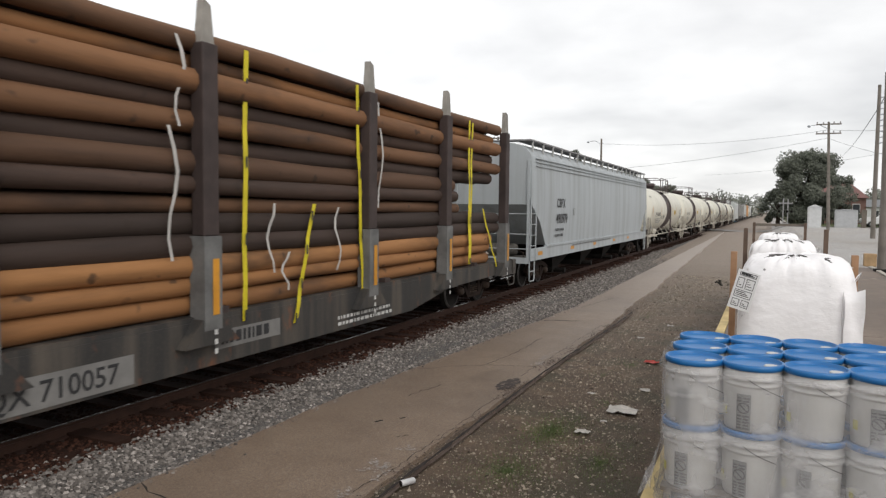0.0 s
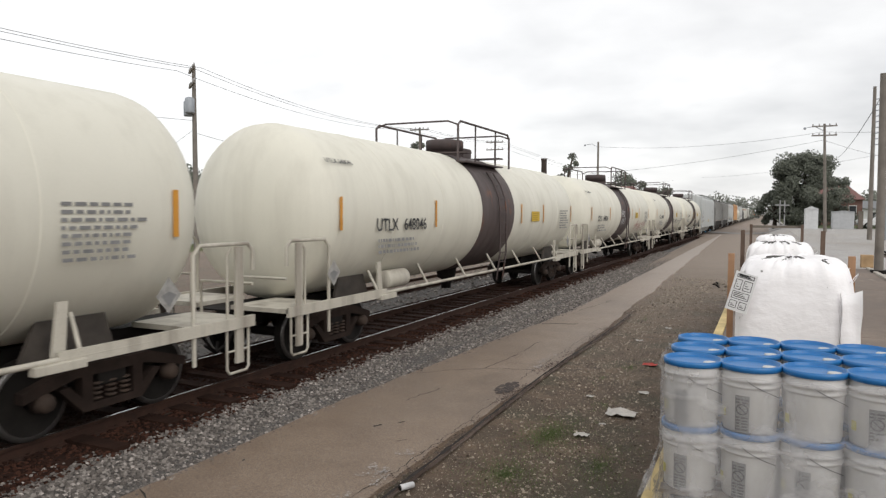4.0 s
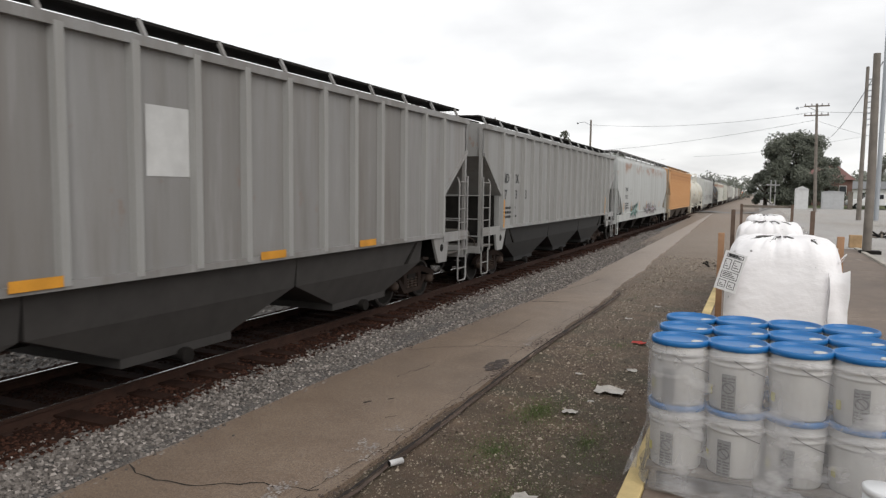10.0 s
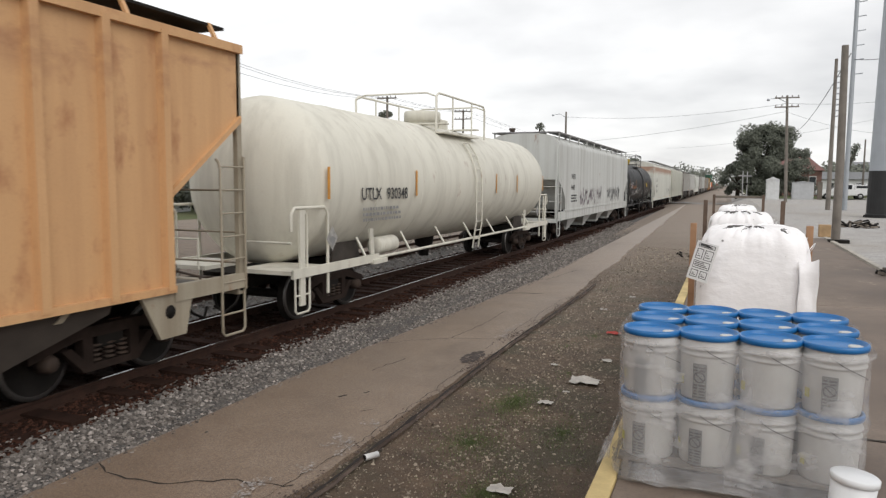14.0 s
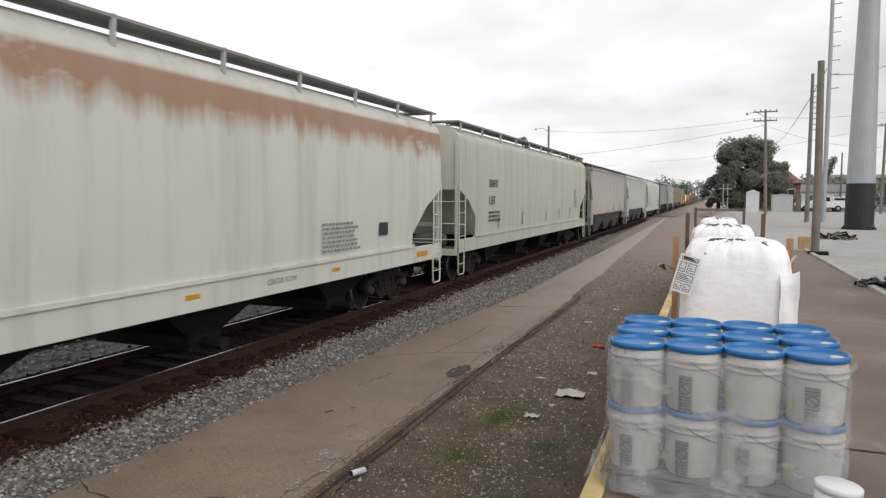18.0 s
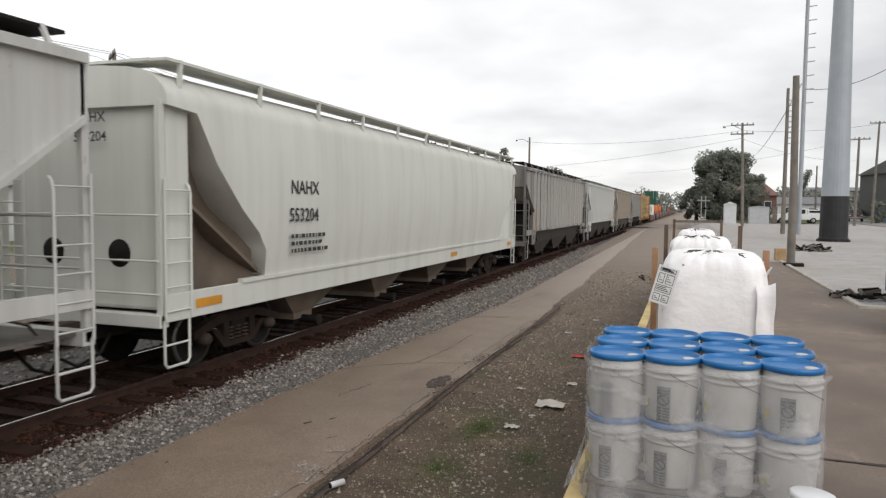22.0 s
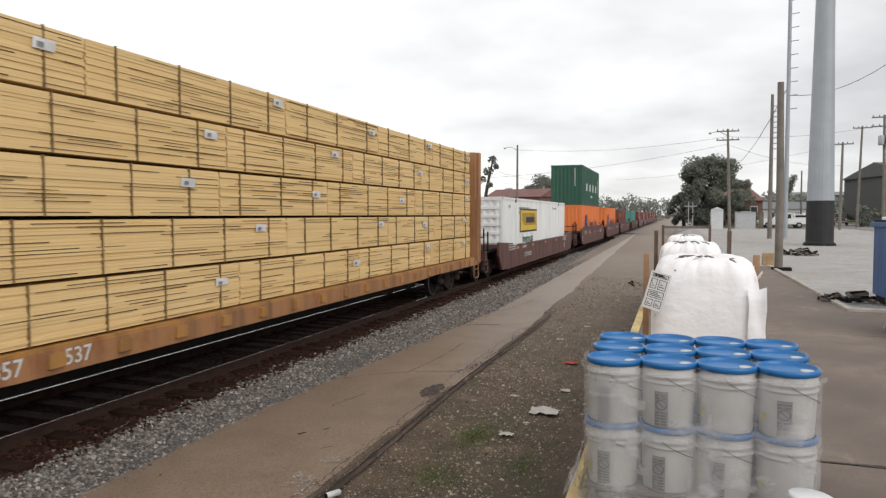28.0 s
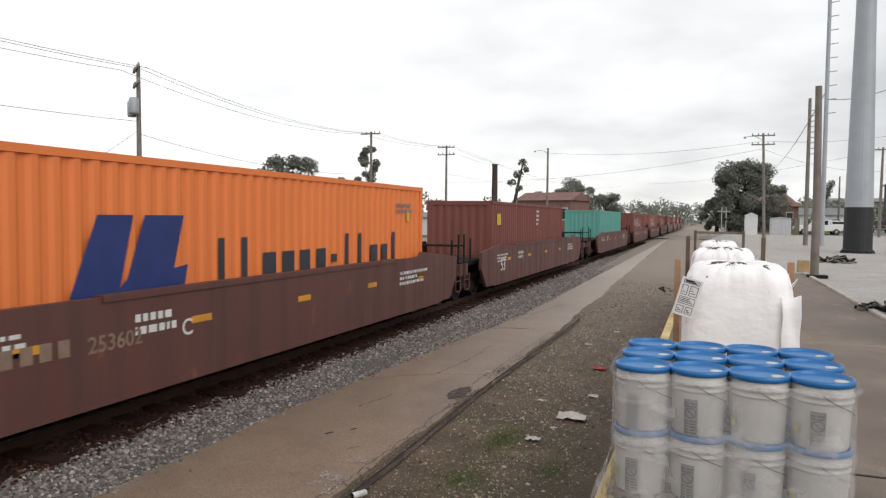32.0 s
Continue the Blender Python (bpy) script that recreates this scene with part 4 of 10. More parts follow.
def hopper_ends(car, L, mat, z_hi, side_x, rails=True):
    """Open ends: corner posts, a shallow sill, a corner ladder, rails across and the brake gear on the deck."""
    h = L / 2
    grime = plain("grimy_end_gear", (0.13, 0.12, 0.105), 0.8, 0.1, 0.45, 3, 0.3)
    for s in (-1, 1):
        for x in (-side_x + 0.04, side_x - 0.04):
            part("corner_post", Solid().box(x - 0.04, x + 0.04, s * h - 0.05, s * h + 0.05, 0.95, z_hi), mat, car)
        part("end_sill", Solid().box(-side_x, side_x, s * h - 0.09, s * h + 0.09, 0.90, 1.08), mat, car, bevel=0.01)
        part("end_deck", Solid().box(-side_x + 0.1, side_x - 0.1, min(s * (h - 0.1), s * (h - 1.3)), max(s * (h - 0.1), s * (h - 1.3)), 1.03, 1.07), grime, car)
        lad = Solid()
        y0, y1 = s * (h + 0.02), s * (h - 0.50)
        lad.tube([(side_x + 0.05, y1, 0.98), (side_x + 0.05, y1, 2.75), (side_x + 0.02, y1, 2.86), (side_x - 0.02, y1, 2.9)], 0.021, 6)
        lad.tube([(side_x + 0.05, y0, 0.98), (side_x + 0.05, y0, 2.95)], 0.021, 6)
        for k in range(6):
            z = 1.12 + 0.335 * k
            lad.tube([(side_x + 0.05, y0, z), (side_x + 0.05, y1, z)], 0.014, 5)
        part("ladder", lad, mat, car)
        stirrup(car, mat, side_x + 0.02, s * (h + 0.02), s * (h - 0.48), 0.34, 1.0)
        if rails:
            r = Solid()
            for z in (1.36, 1.82, 2.45):
                r.tube([(-side_x + 0.04, s * (h + 0.06), z), (side_x - 0.04, s * (h + 0.06), z)], 0.017, 6)
            part("handrail", r, mat, car)
            r = Solid()
            for x in (-side_x + 0.1, -side_x + 0.55):
                r.tube([(x, s * (h + 0.09), 1.05), (x, s * (h + 0.09), z_hi - 0.1)], 0.02, 6)
            for k in range(8):
                z = 1.3 + (z_hi - 1.7) * k / 7
                r.tube([(-side_x + 0.1, s * (h + 0.09), z), (-side_x + 0.55, s * (h + 0.09), z)], 0.013, 5)
            part("end_ladder", r, mat, car)
            wheel = Solid().lathe([(0.24, -0.02), (0.27, 0), (0.24, 0.02), (0.22, 0)], (0, 0, 0), "y", 16)
            wheel.v = [(a - 0.55, b + s * (h - 0.25), c + 2.0) for a, b, c in wheel.v]
            part("brake_wheel", wheel, steel_dark, car)
            part("air_reservoir", Solid().lathe([(0, -0.5), (0.17, -0.48), (0.20, -0.40), (0.20, 0.40), (0.17, 0.48), (0, 0.5)], (0.35, s * (h - 0.75), 1.29), "x", 16), grime, car)
            part("brake_valve", Solid().box(-0.62, -0.25, s * (h - 0.62) - 0.16, s * (h - 0.62) + 0.16, 1.07, 1.52), grime, car, bevel=0.03)
            gear = Solid().tube([(-0.4, s * (h - 0.5), 1.4), (-0.5, s * (h - 0.2), 1.9), (-0.55, s * (h - 0.2), 2.0)], 0.02, 6)
            gear.tube([(0.85, s * (h - 0.7), 1.3), (1.15, s * (h - 0.5), 1.2), (1.2, s * (h - 0.3), 0.9)], 0.018, 6)
            part("brake_pipe", gear, steel_rust, car)


def roof_walk(car, L, mat, x, z, w, posts, z_eave, x_eave, board_mat=None):
    """Grating walks along both eaves and across both ends, on posts."""
    board_mat = board_mat or mat
    for s in (-1, 1):
        b = Solid().box(s * x - w / 2, s * x + w / 2, -L / 2 + 0.1, L / 2 - 0.1, z, z + 0.04)
        part("roof_walk", b, board_mat, car)
        b = Solid().box(-x, x, s * (L / 2 - 0.3) - 0.22, s * (L / 2 - 0.3) + 0.22, z + 0.005, z + 0.045)
        part("cross_walk", b, board_mat, car)
        for k in range(posts):
            y = -L / 2 + 0.4 + (L - 0.8) * k / (posts - 1)
            p = Solid().add([(s * x_eave, y - 0.03, z_eave), (s * x_eave, y + 0.03, z_eave), (s * (x + w / 2), y + 0.03, z + 0.05), (s * (x + w / 2), y - 0.03, z + 0.05),
                             (s * (x_eave - 0.05), y - 0.03, z_eave), (s * (x_eave - 0.05), y + 0.03, z_eave), (s * (x + w / 2 - 0.05), y + 0.03, z + 0.05), (s * (x + w / 2 - 0.05), y - 0.03, z + 0.05)],
                            [(0, 1, 2, 3), (7, 6, 5, 4), (0, 4, 5, 1), (2, 6, 7, 3), (1, 5, 6, 2), (0, 3, 7, 4)])
            part("walk_bracket", p, mat, car)


def bays(car, L, mat, count, z_top, wide, low=0.36, pipe=None, flank=1.25):
    inner = L - 5.2 if count > 3 else L - 4.6
    for k in range(count):
        c = -inner / 2 + inner * (k + 0.5) / count
        w = inner / count / 2 * wide
        foot = 0.20 if count > 3 else 0.42
        s = Solid()
        neck = ((z_top, 1.46, w), (0.98, 1.41, w * 0.985)) if count == 3 else ((z_top, 1.42, w), (z_top - 0.05, 1.41, w * 0.97))
        s.add([(x * a, c + y * b, z) for z, a, b in neck + ((low + 0.12, flank, w * foot), (low, flank, w * foot)) for x, y in ((-1, -1), (1, -1), (1, 1), (-1, 1))],
              [(i * 4 + j, i * 4 + (j + 1) % 4, i * 4 + 4 + (j + 1) % 4, i * 4 + 4 + j) for i in (0, 1, 2) for j in range(4)] + [(12, 13, 14, 15)])
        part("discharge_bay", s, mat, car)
        g = Solid().box(-0.95, 0.95, c - 0.28, c + 0.28, low - 0.10, low)
        g.tube([(0.5, c, low - 0.02), (1.3, c, low - 0.02)], 0.085, 10)
        g.tube([(1.3, c, low - 0.02), (1.38, c, low - 0.02)], 0.11, 10)
        gate = part("outlet_gate", g, steel_dark, car)
        if pipe and k % 2:
            part("outlet_cap", Solid().lathe([(0, 0.03), (0.1, 0.03), (0.115, 0), (0.115, -0.06)], (1.38, c, low - 0.02), "x", 12), pipe, gate)


def smooth_hopper(middle, L, colour_mat, label, *, sill_mat=None, end_dark=None, bulge=0.06, eave=4.18, top=4.42, notch=(2.75, 1.7, 1.42), square=False, walk_z=4.74, posts=11, pipe=None, pale_walk=False, stations=None):
    """A covered hopper with smooth sides, four bays and raised roof walks."""
    car = rolling("covered_hopper", label, "freight car", middle)
    h, zs = L / 2, 1.42
    sill_mat = sill_mat or colour_mat
    end_dark = end_dark or steel_dark
    xside = (lambda z: 1.545) if square else (lambda z: 1.50 + bulge * math.sin(math.pi * min(1, max(0, (z - 1.2) / 3.4))))
    z_end, run, z_in = notch
    st = [(-h, z_end), (-h + run * 0.55, z_end + (z_in - z_end) * 0.42), (-h + run, z_in), (-h + run + 0.02, zs)]
    if stations:
        st = [(-h + a, b) for a, b in stations]
    st = st + [(0, zs)] + [(-y, z) for y, z in st[::-1]]
    xe = xside(eave)
    d = walk_z - eave
    roof = [(xe - 0.01, eave + 0.16 * d), (xe - 0.07, eave + 0.36 * d), (xe - 0.20, eave + 0.60 * d), (xe - 0.40, eave + 0.78 * d), (xe - 0.66, eave + 0.88 * d), (0.4, eave + 0.95 * d), (0.0, eave + 0.97 * d)]
    part("body", loft(st, xside, eave, roof), colour_mat, car)
    for s in (-1, 1):
        part("side_sill", Solid().box(s * 1.50 - 0.035, s * 1.50 + 0.035, -h, h, 0.97, 1.36), sill_mat, car, bevel=0.012)
        part("sill_flange", Solid().box(s * 1.52 - 0.05, s * 1.52 + 0.05, -h + run, h - run, 1.36, 1.42), sill_mat, car)
        sl = Solid().add([(-1.40, s * (h - 0.25), z_end + 0.1), (1.40, s * (h - 0.25), z_end + 0.1), (1.40, s * (h - 2.9), 1.1), (-1.40, s * (h - 2.9), 1.1),
                          (-1.40, s * (h - 0.35), z_end + 0.1), (1.40, s * (h - 0.35), z_end + 0.1), (1.40, s * (h - 3.0), 1.1), (-1.40, s * (h - 3.0), 1.1)],
                         [(0, 1, 2, 3), (7, 6, 5, 4), (0, 4, 5, 1), (1, 5, 6, 2), (2, 6, 7, 3), (3, 7, 4, 0)])
        part("slope_sheet", sl, end_dark, car)
    part("centre_sill", Solid().box(-0.3, 0.3, -h, h, 0.66, 1.06), steel_dark, car)
    roof_walk(car, L, colour_mat if pale_walk else plain('pale_walk_bracket', (0.44, 0.44, 0.43), 0.7, 0, 0.2), xe - 0.34, walk_z, 0.56, posts, eave + 0.40 * d, xe - 0.085, colour_mat if pale_walk else plain('galvanised_walk_grating', (0.30, 0.295, 0.30), 0.7, 0.1, 0.2))
    for k in range(6):
        y = -h + 1.6 + (L - 3.2) * k / 5
        part("roof_hatch", Solid().box(-0.35, 0.35, y - 0.9, y + 0.9, walk_z - 0.06, walk_z + 0.06), colour_mat, car, bevel=0.03)
    bays(car, L, colour_mat if square else end_dark, 4, 1.4, 0.92, pipe=pipe, flank=1.0)
    hopper_ends(car, L, colour_mat, eave, 1.50)
    trucks(car, -h + 2.3, h - 2.3)
    couplers(car, h, 0.62)
    return car


def ribbed_hopper(middle, L, mat, label, *, bay_mat=None, slope_mat=None, walk_mat=None, ribs=20, notch=(3.55, 1.5, 2.47), eave=4.30, sill_mat=None, rib_mat=None, zs=1.52):
    """A covered hopper with ribbed flat sides, three steep bays and a low roof walk."""
    car = rolling("covered_hopper", label, "freight car", middle)
    h, X = L / 2, 1.53
    bay_mat, slope_mat, walk_mat, sill_mat = bay_mat or steel_dark, slope_mat or steel_dark, walk_mat or steel_dark, sill_mat or mat
    z_end, run, z_in = notch
    st = [(-h, z_end), (-h + run, z_in), (-h + run + 0.02, zs)]
    st = st + [(0, zs)] + [(-y, z) for y, z in st[::-1]]
    roof = [(X - 0.02, eave + 0.03), (0.9, eave + 0.20), (0.0, eave + 0.27)]
    b = loft(st, lambda z: X, eave, roof, 3)
    b.smooth = [False] * len(b.f)
    part("body", b, mat, car)
    rib_mat = rib_mat or mat
    rib = Solid().prism([(-0.07, 0), (-0.055, 0.10), (0.055, 0.10), (0.07, 0)], zs + 0.01, eave - 0.02, "z")
    rib.v = [(b_, a_, c_) for a_, b_, c_ in rib.v]
    me = rib.mesh("rib", rib_mat)
    a, c = -h + run + 0.1, h - run - 0.1
    for s in (1, -1):
        for k in range(ribs):
            y = a + (c - a) * k / (ribs - 1)
            o = new("rib", me)
            o.parent = car
            o.matrix_basis = pose(X, y, 0) if s > 0 else pose(-X, y, 0, 0, 0, 180)
        part("top_chord", Solid().box(s * X - 0.03, s * X + 0.09, -h, h, eave - 0.07, eave + 0.05), mat, car)
        for e in (-1, 1):
            gus = Solid().prism([(e * (h - run + 0.35), zs - 0.04), (e * (h - run - 0.55), zs - 0.04), (e * (h - run - 0.25), zs - 0.62), (e * (h - run + 0.2), zs - 0.62)], s * X - 0.03, s * X + 0.03)
            part('bolster_plate', gus, sill_mat, car)
            # a dark disc on the solid plate paints the hole's shade
            part('plate_hole', Solid().lathe([(0, s * (X + 0.034)), (0.09, s * (X + 0.034)), (0.09, s * X)], (0, e * (h - run - 0.08), zs - 0.28), 'x', 12), steel_dark, car)
        part("bottom_chord", Solid().box(s * X - 0.03, s * X + 0.085, -h + run, h - run, zs - 0.03, zs + 0.06), mat, car)
        for e in (-1, 1):
            part("side_sill", Solid().box(s * X - 0.05, s * X + 0.05, min(e * h, e * (h - run)), max(e * h, e * (h - run)), zs - 0.16, zs + 0.06), sill_mat, car)
            d = Solid().prism([(e * (h - 0.02), z_end), (e * (h - 0.02), z_end + 0.09), (e * (h - run), z_in + 0.09), (e * (h - run), z_in)], s * X - 0.02, s * X + 0.06)
            part("diagonal_edge", d, mat, car)
    for s in (-1, 1):
        sl = Solid().add([(x, s * (h - q), z) for q, z in ((0.2, z_end + 0.1), (3.0, 1.0), (0.3, z_end + 0.1), (3.1, 1.0)) for x in (-1.45, 1.45)],
                         [(0, 1, 3, 2), (4, 6, 7, 5), (0, 4, 5, 1), (2, 3, 7, 6), (0, 2, 6, 4), (1, 5, 7, 3)])
        part("slope_sheet", sl, slope_mat, car)
        # web takes the slope sheet's tone, dark by default to paint interior shade
        part("bolster_web", Solid().box(-1.38, 1.38, s * (h - run) - 0.05, s * (h - run) + 0.05, 1.0, z_in), slope_mat, car)
    part("centre_sill", Solid().box(-0.3, 0.3, -h, h, 0.66, 1.06), steel_dark, car)
    roof_walk(car, L, mat, 1.12, eave + 0.26, 0.5, 14, eave, X, walk_mat)
    for k in range(5):
        y = -h + 1.8 + (L - 3.6) * k / 4
        part("roof_hatch", Solid().box(-0.3, 0.3, y - 1.1, y + 1.1, eave + 0.26, eave + 0.40), walk_mat, car, bevel=0.03)
    # bay colours are darkened to take in the shade below the car
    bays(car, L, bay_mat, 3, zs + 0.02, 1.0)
    hopper_ends(car, L, sill_mat, eave, X)
    trucks(car, -h + 2.0, h - 2.0)
    couplers(car, h, 0.62)
    return car


def side_marks(car, x, y, mark, number, size=0.36, mat=black_mark, z=2.35, gap=0.6, split=None):
    """Reporting mark above number on the near side, with the small writing below."""
    if split:
        for k, (a, b) in enumerate(split):
            letters("lettering", a, size, mat, car, facing(x, y + k * gap, z + size * 1.25))
            letters("lettering", b, size, mat, car, facing(x, y + k * gap, z))
    else:
        letters("lettering", mark, size, mat, car, facing(x, y, z + size * 1.45))
        letters("lettering", number, size, mat, car, facing(x, y - 0.05, z))
    stencil(car, x, y, z - 0.3, 1.3, 3, mat, 0.07, 0.06, 3)


def end_marks(car, L, mark, number, mat=black_mark, z=3.75, x=-0.05, size=0.17):
    m = lambda zz: pose(x, -L / 2 - 0.006, zz, 90, 0, 0)
    letters("lettering", mark, size, mat, car, m(z))
    letters("lettering", number, size, mat, car, m(z - size * 1.35))


def reflectors(car, x, ys, z=1.6, w=0.07, h=0.5, mat=orange_mark, slant=0.1):
    for y in ys:
        decal(car, "reflector", mat, x, y, z, w, h, slant=slant)


# tank cars
def tank_car(middle, L, mat, band_mat, label, mark, number, *, lettering=black_mark, rail_mat=None, r=1.60, cz=2.60, extra_label=True, seed=1, dome_mat=None, inset=0.52, shift=0.0):
    car = rolling("tank_car", label, "tank car", middle)
    h = L / 2
    rail_mat = rail_mat or mat
    band = 1.25
    ends = h - inset

    def shell(y0, y1, head0, head1, rr):
        prof = []
        if head0:
            prof += [(rr * math.sin(a * 1.5708 / 8), y0 + 0.78 * (1 - math.cos(a * 1.5708 / 8))) for a in range(8)]
        prof += [(rr, y0 + (0.78 if head0 else 0)), (rr, y1 - (0.78 if head1 else 0))]
        if head1:
            prof += [(rr * math.cos(a * 1.5708 / 8), y1 - 0.78 + 0.78 * math.sin(a * 1.5708 / 8)) for a in range(1, 9)]
        return Solid().lathe(prof, (0, 0, cz), "y", 48)

    if band_mat:
        part("shell", shell(-ends, -band, True, False, r), mat, car)
        part("centre_band", shell(-band, band, False, False, r + 0.004), band_mat, car, "dark stained centre band")
        part("shell", shell(band, ends, False, True, r), mat, car)
    else:
        part("shell", shell(-ends, ends, True, True, r), mat, car)
    seams = Solid()
    for y in (-5.9, -3.6, 3.3, 5.9):
        seams.lathe([(r, y - 0.012), (r + 0.008, y - 0.006), (r + 0.008, y + 0.006), (r, y + 0.012)], (0, 0, cz), "y", 48)
    part("weld_seam", seams, mat, car)["kind"] = "stuff"
    top = cz + r
    dm = dome_mat or band_mat or mat
    d = Solid().lathe([(0.0, top + 0.40), (0.50, top + 0.40), (0.53, top + 0.36), (0.53, top + 0.12), (0.48, top + 0.12), (0.48, top - 0.1)], (0, -0.15, 0), "z", 20)
    part("manway", d, dm, car)
    part("valve_box", Solid().box(-0.3, 0.3, 0.5, 1.1, top - 0.05, top + 0.25), dm, car, bevel=0.03)
    pm = band_mat or rail_mat
    pl = Solid()
    for s in (-1, 1):
        pl.box(s * 0.95 - 0.25, s * 0.95 + 0.25, -1.35, 1.35, top - 0.30, top - 0.26)
    for y in (-1.2, 1.2):
        pl.box(-1.2, 1.2, y - 0.15, y + 0.15, top - 0.06, top - 0.02)
    part("platform", pl, pm, car)
    for s in (-1, 1):
        rl = Solid()
        rl.tube([(s * 1.18, -1.9, top - 0.3), (s * 1.18, -1.9, top + 0.6), (s * 1.18, -1.75, top + 0.7), (s * 1.18, 1.75, top + 0.7), (s * 1.18, 1.9, top + 0.6), (s * 1.18, 1.9, top - 0.3)], 0.03, 6)
        for y in (-0.75, 0.75):
            rl.tube([(s * 1.18, y, top - 0.3), (s * 1.18, y, top + 0.7)], 0.022, 6)
        part("platform_rail", rl, pm, car)
        rl = Solid().tube([(-1.18, s * 1.9, top + 0.6), (-0.9, s * 1.9, top + 0.7), (0.9, s * 1.9, top + 0.7), (1.18, s * 1.9, top + 0.6)], 0.025, 6)
        part("platform_rail", rl, pm, car)
    # ladders on both sides, following the shell
    for s in (-1, 1):
        ld = Solid()
        pts = [(s * (r + 0.08) * math.sin(a), cz + (r + 0.08) * math.cos(a)) for a in (0.85, 1.1, 1.35, 1.57)] + [(s * (r + 0.08), 1.5), (s * (r - 0.02), 0.75)]
        for y in (-0.24, 0.24):
            ld.tube([(a, y + shift + 0.1, b) for a, b in pts], 0.025, 5)
        for (a0, b0), (a1, b1) in zip(pts, pts[1:]):
            n = max(1, round(math.dist((a0, b0), (a1, b1)) / 0.3))
            for k in range(n):
                ld.tube([(a0 + (a1 - a0) * k / n, -0.14 + shift, b0 + (b1 - b0) * k / n), (a0 + (a1 - a0) * k / n, 0.34 + shift, b0 + (b1 - b0) * k / n)], 0.014, 5)
        part("ladder", ld, pm, car)
        # the long grab rail on brackets
        gr = Solid().tube([(s * 1.5, -ends + 1.2, 1.02), (s * 1.5, ends - 1.2, 1.02)], 0.035, 6)
        part("grab_rail", gr, rail_mat, car)
        for k in range(7):
            y = -ends + 2.2 + (2 * ends - 4.4) * k / 6
            br = Solid().tube([(s * 1.5, y, 1.02), (s * 1.18, y + 0.12, 1.45)], 0.03, 5)
            part("rail_bracket", br, rail_mat, car)
        for e in (-1, 1):
            y1, y2 = e * (h - 0.1), e * (h - 1.25)
            dk = Solid().box(min(s * 0.35, s * 1.5), max(s * 0.35, s * 1.5), min(y1, y2), max(y1, y2), 1.0, 1.07)
            dk.box(s * 1.5 - 0.03, s * 1.5 + 0.03, min(y1, e * (h - 3.2)), max(y1, e * (h - 3.2)), 0.94, 1.1)
            part("end_platform", dk, rail_mat, car)
            hr = Solid()
            hr.tube([(s * 1.48, y1, 1.75), (s * 1.48, y1, 2.04), (s * 1.48, y1 - e * 0.1, 2.14), (s * 1.48, y2 + e * 0.12, 2.14), (s * 1.48, y2, 2.02), (s * 1.48, y2, 0.55)], 0.03, 7)
            hr.tube([(s * 1.46, e * (h - 0.52), 2.08), (s * 1.46, e * (h - 0.60), 2.0), (s * 1.46, e * (h - 0.60), 0.98)], 0.022, 6)
            hr.tube([(s * 1.48, y1, 1.55), (s * 0.5, y1, 1.55), (s * 0.5, y1, 1.0)], 0.025, 6)
            part("handrail", hr, rail_mat, car)
            part("rail_post", Solid().box(s * 1.49 - 0.02, s * 1.49 + 0.02, e * (h - 0.40) - 0.075, e * (h - 0.40) + 0.075, 0.45, 2.10), rail_mat, car)
            part("saddle_leg", Solid().prism([(e * (h - 3.05), 1.0), (e * (h - 3.21), 1.0), (e * (h - 3.13), 1.62), (e * (h - 3.00), 1.62)], s * 1.40 - 0.02, s * 1.40 + 0.02), rail_mat, car)
            part("jacking_pad", Solid().box(s * 1.52 - 0.06, s * 1.52 + 0.06, e * (h - 3.2) - 0.30, e * (h - 3.2) + 0.30, 0.90, 1.0), rail_mat, car, bevel=0.01)
            stirrup(car, rail_mat, s * 1.48, e * (h - 0.42) - 0.22, e * (h - 0.42) + 0.22, 0.32, 1.0)
            sd = Solid().prism([(e * (h - 2.1), 0.95), (e * (h - 3.3), 0.95), (e * (h - 3.0), 1.6), (e * (h - 2.3), 1.6)], s * 1.0 - 0.03, s * 1.0 + 0.03)
            part("saddle_web", sd, plain("grimy_underframe_paint", (0.06, 0.050, 0.042), 0.8, 0, 0.5, 3, 0.3), car)
            part("stub_sill", Solid().box(-0.32 if s < 0 else 0.0, 0.0 if s < 0 else 0.32, min(e * h, e * (h - 3.6)), max(e * h, e * (h - 3.6)), 0.68, 1.0), steel_dark, car)
    part("bottom_outlet", Solid().lathe([(0.3, cz - r + 0.02), (0.25, 0.75), (0.14, 0.7), (0.14, 0.45), (0, 0.45)], (0, 0, 0), "z", 14), steel_dark, car)
    part("brake_cylinder", Solid().lathe([(0, -0.45), (0.17, -0.45), (0.19, -0.42), (0.19, 0.40), (0.16, 0.45), (0, 0.45)], (1.22, -h + 4.0, 1.22), "y", 18), rail_mat, car)
    at = lambda z: math.sqrt(max(0, (r + 0.006) ** 2 - (z - cz) ** 2))
    xm = r + 0.012
    letters("lettering", mark, 0.34, lettering, car, facing(xm, -6.65, cz - 0.36))
    letters("lettering", number, 0.34, lettering, car, facing(xm, -5.55, cz - 0.36))
    stencil(car, xm - 0.05, -6.5, cz - 0.58, 1.9, 3, faint_mark, 0.06, 0.05, seed)
    for y in (-7.9, -4.1, 1.85 + shift, 4.1 + shift, 7.6):
        decal(car, "reflector", orange_mark, xm + 0.002, y, cz - 0.32, 0.09, 0.58)
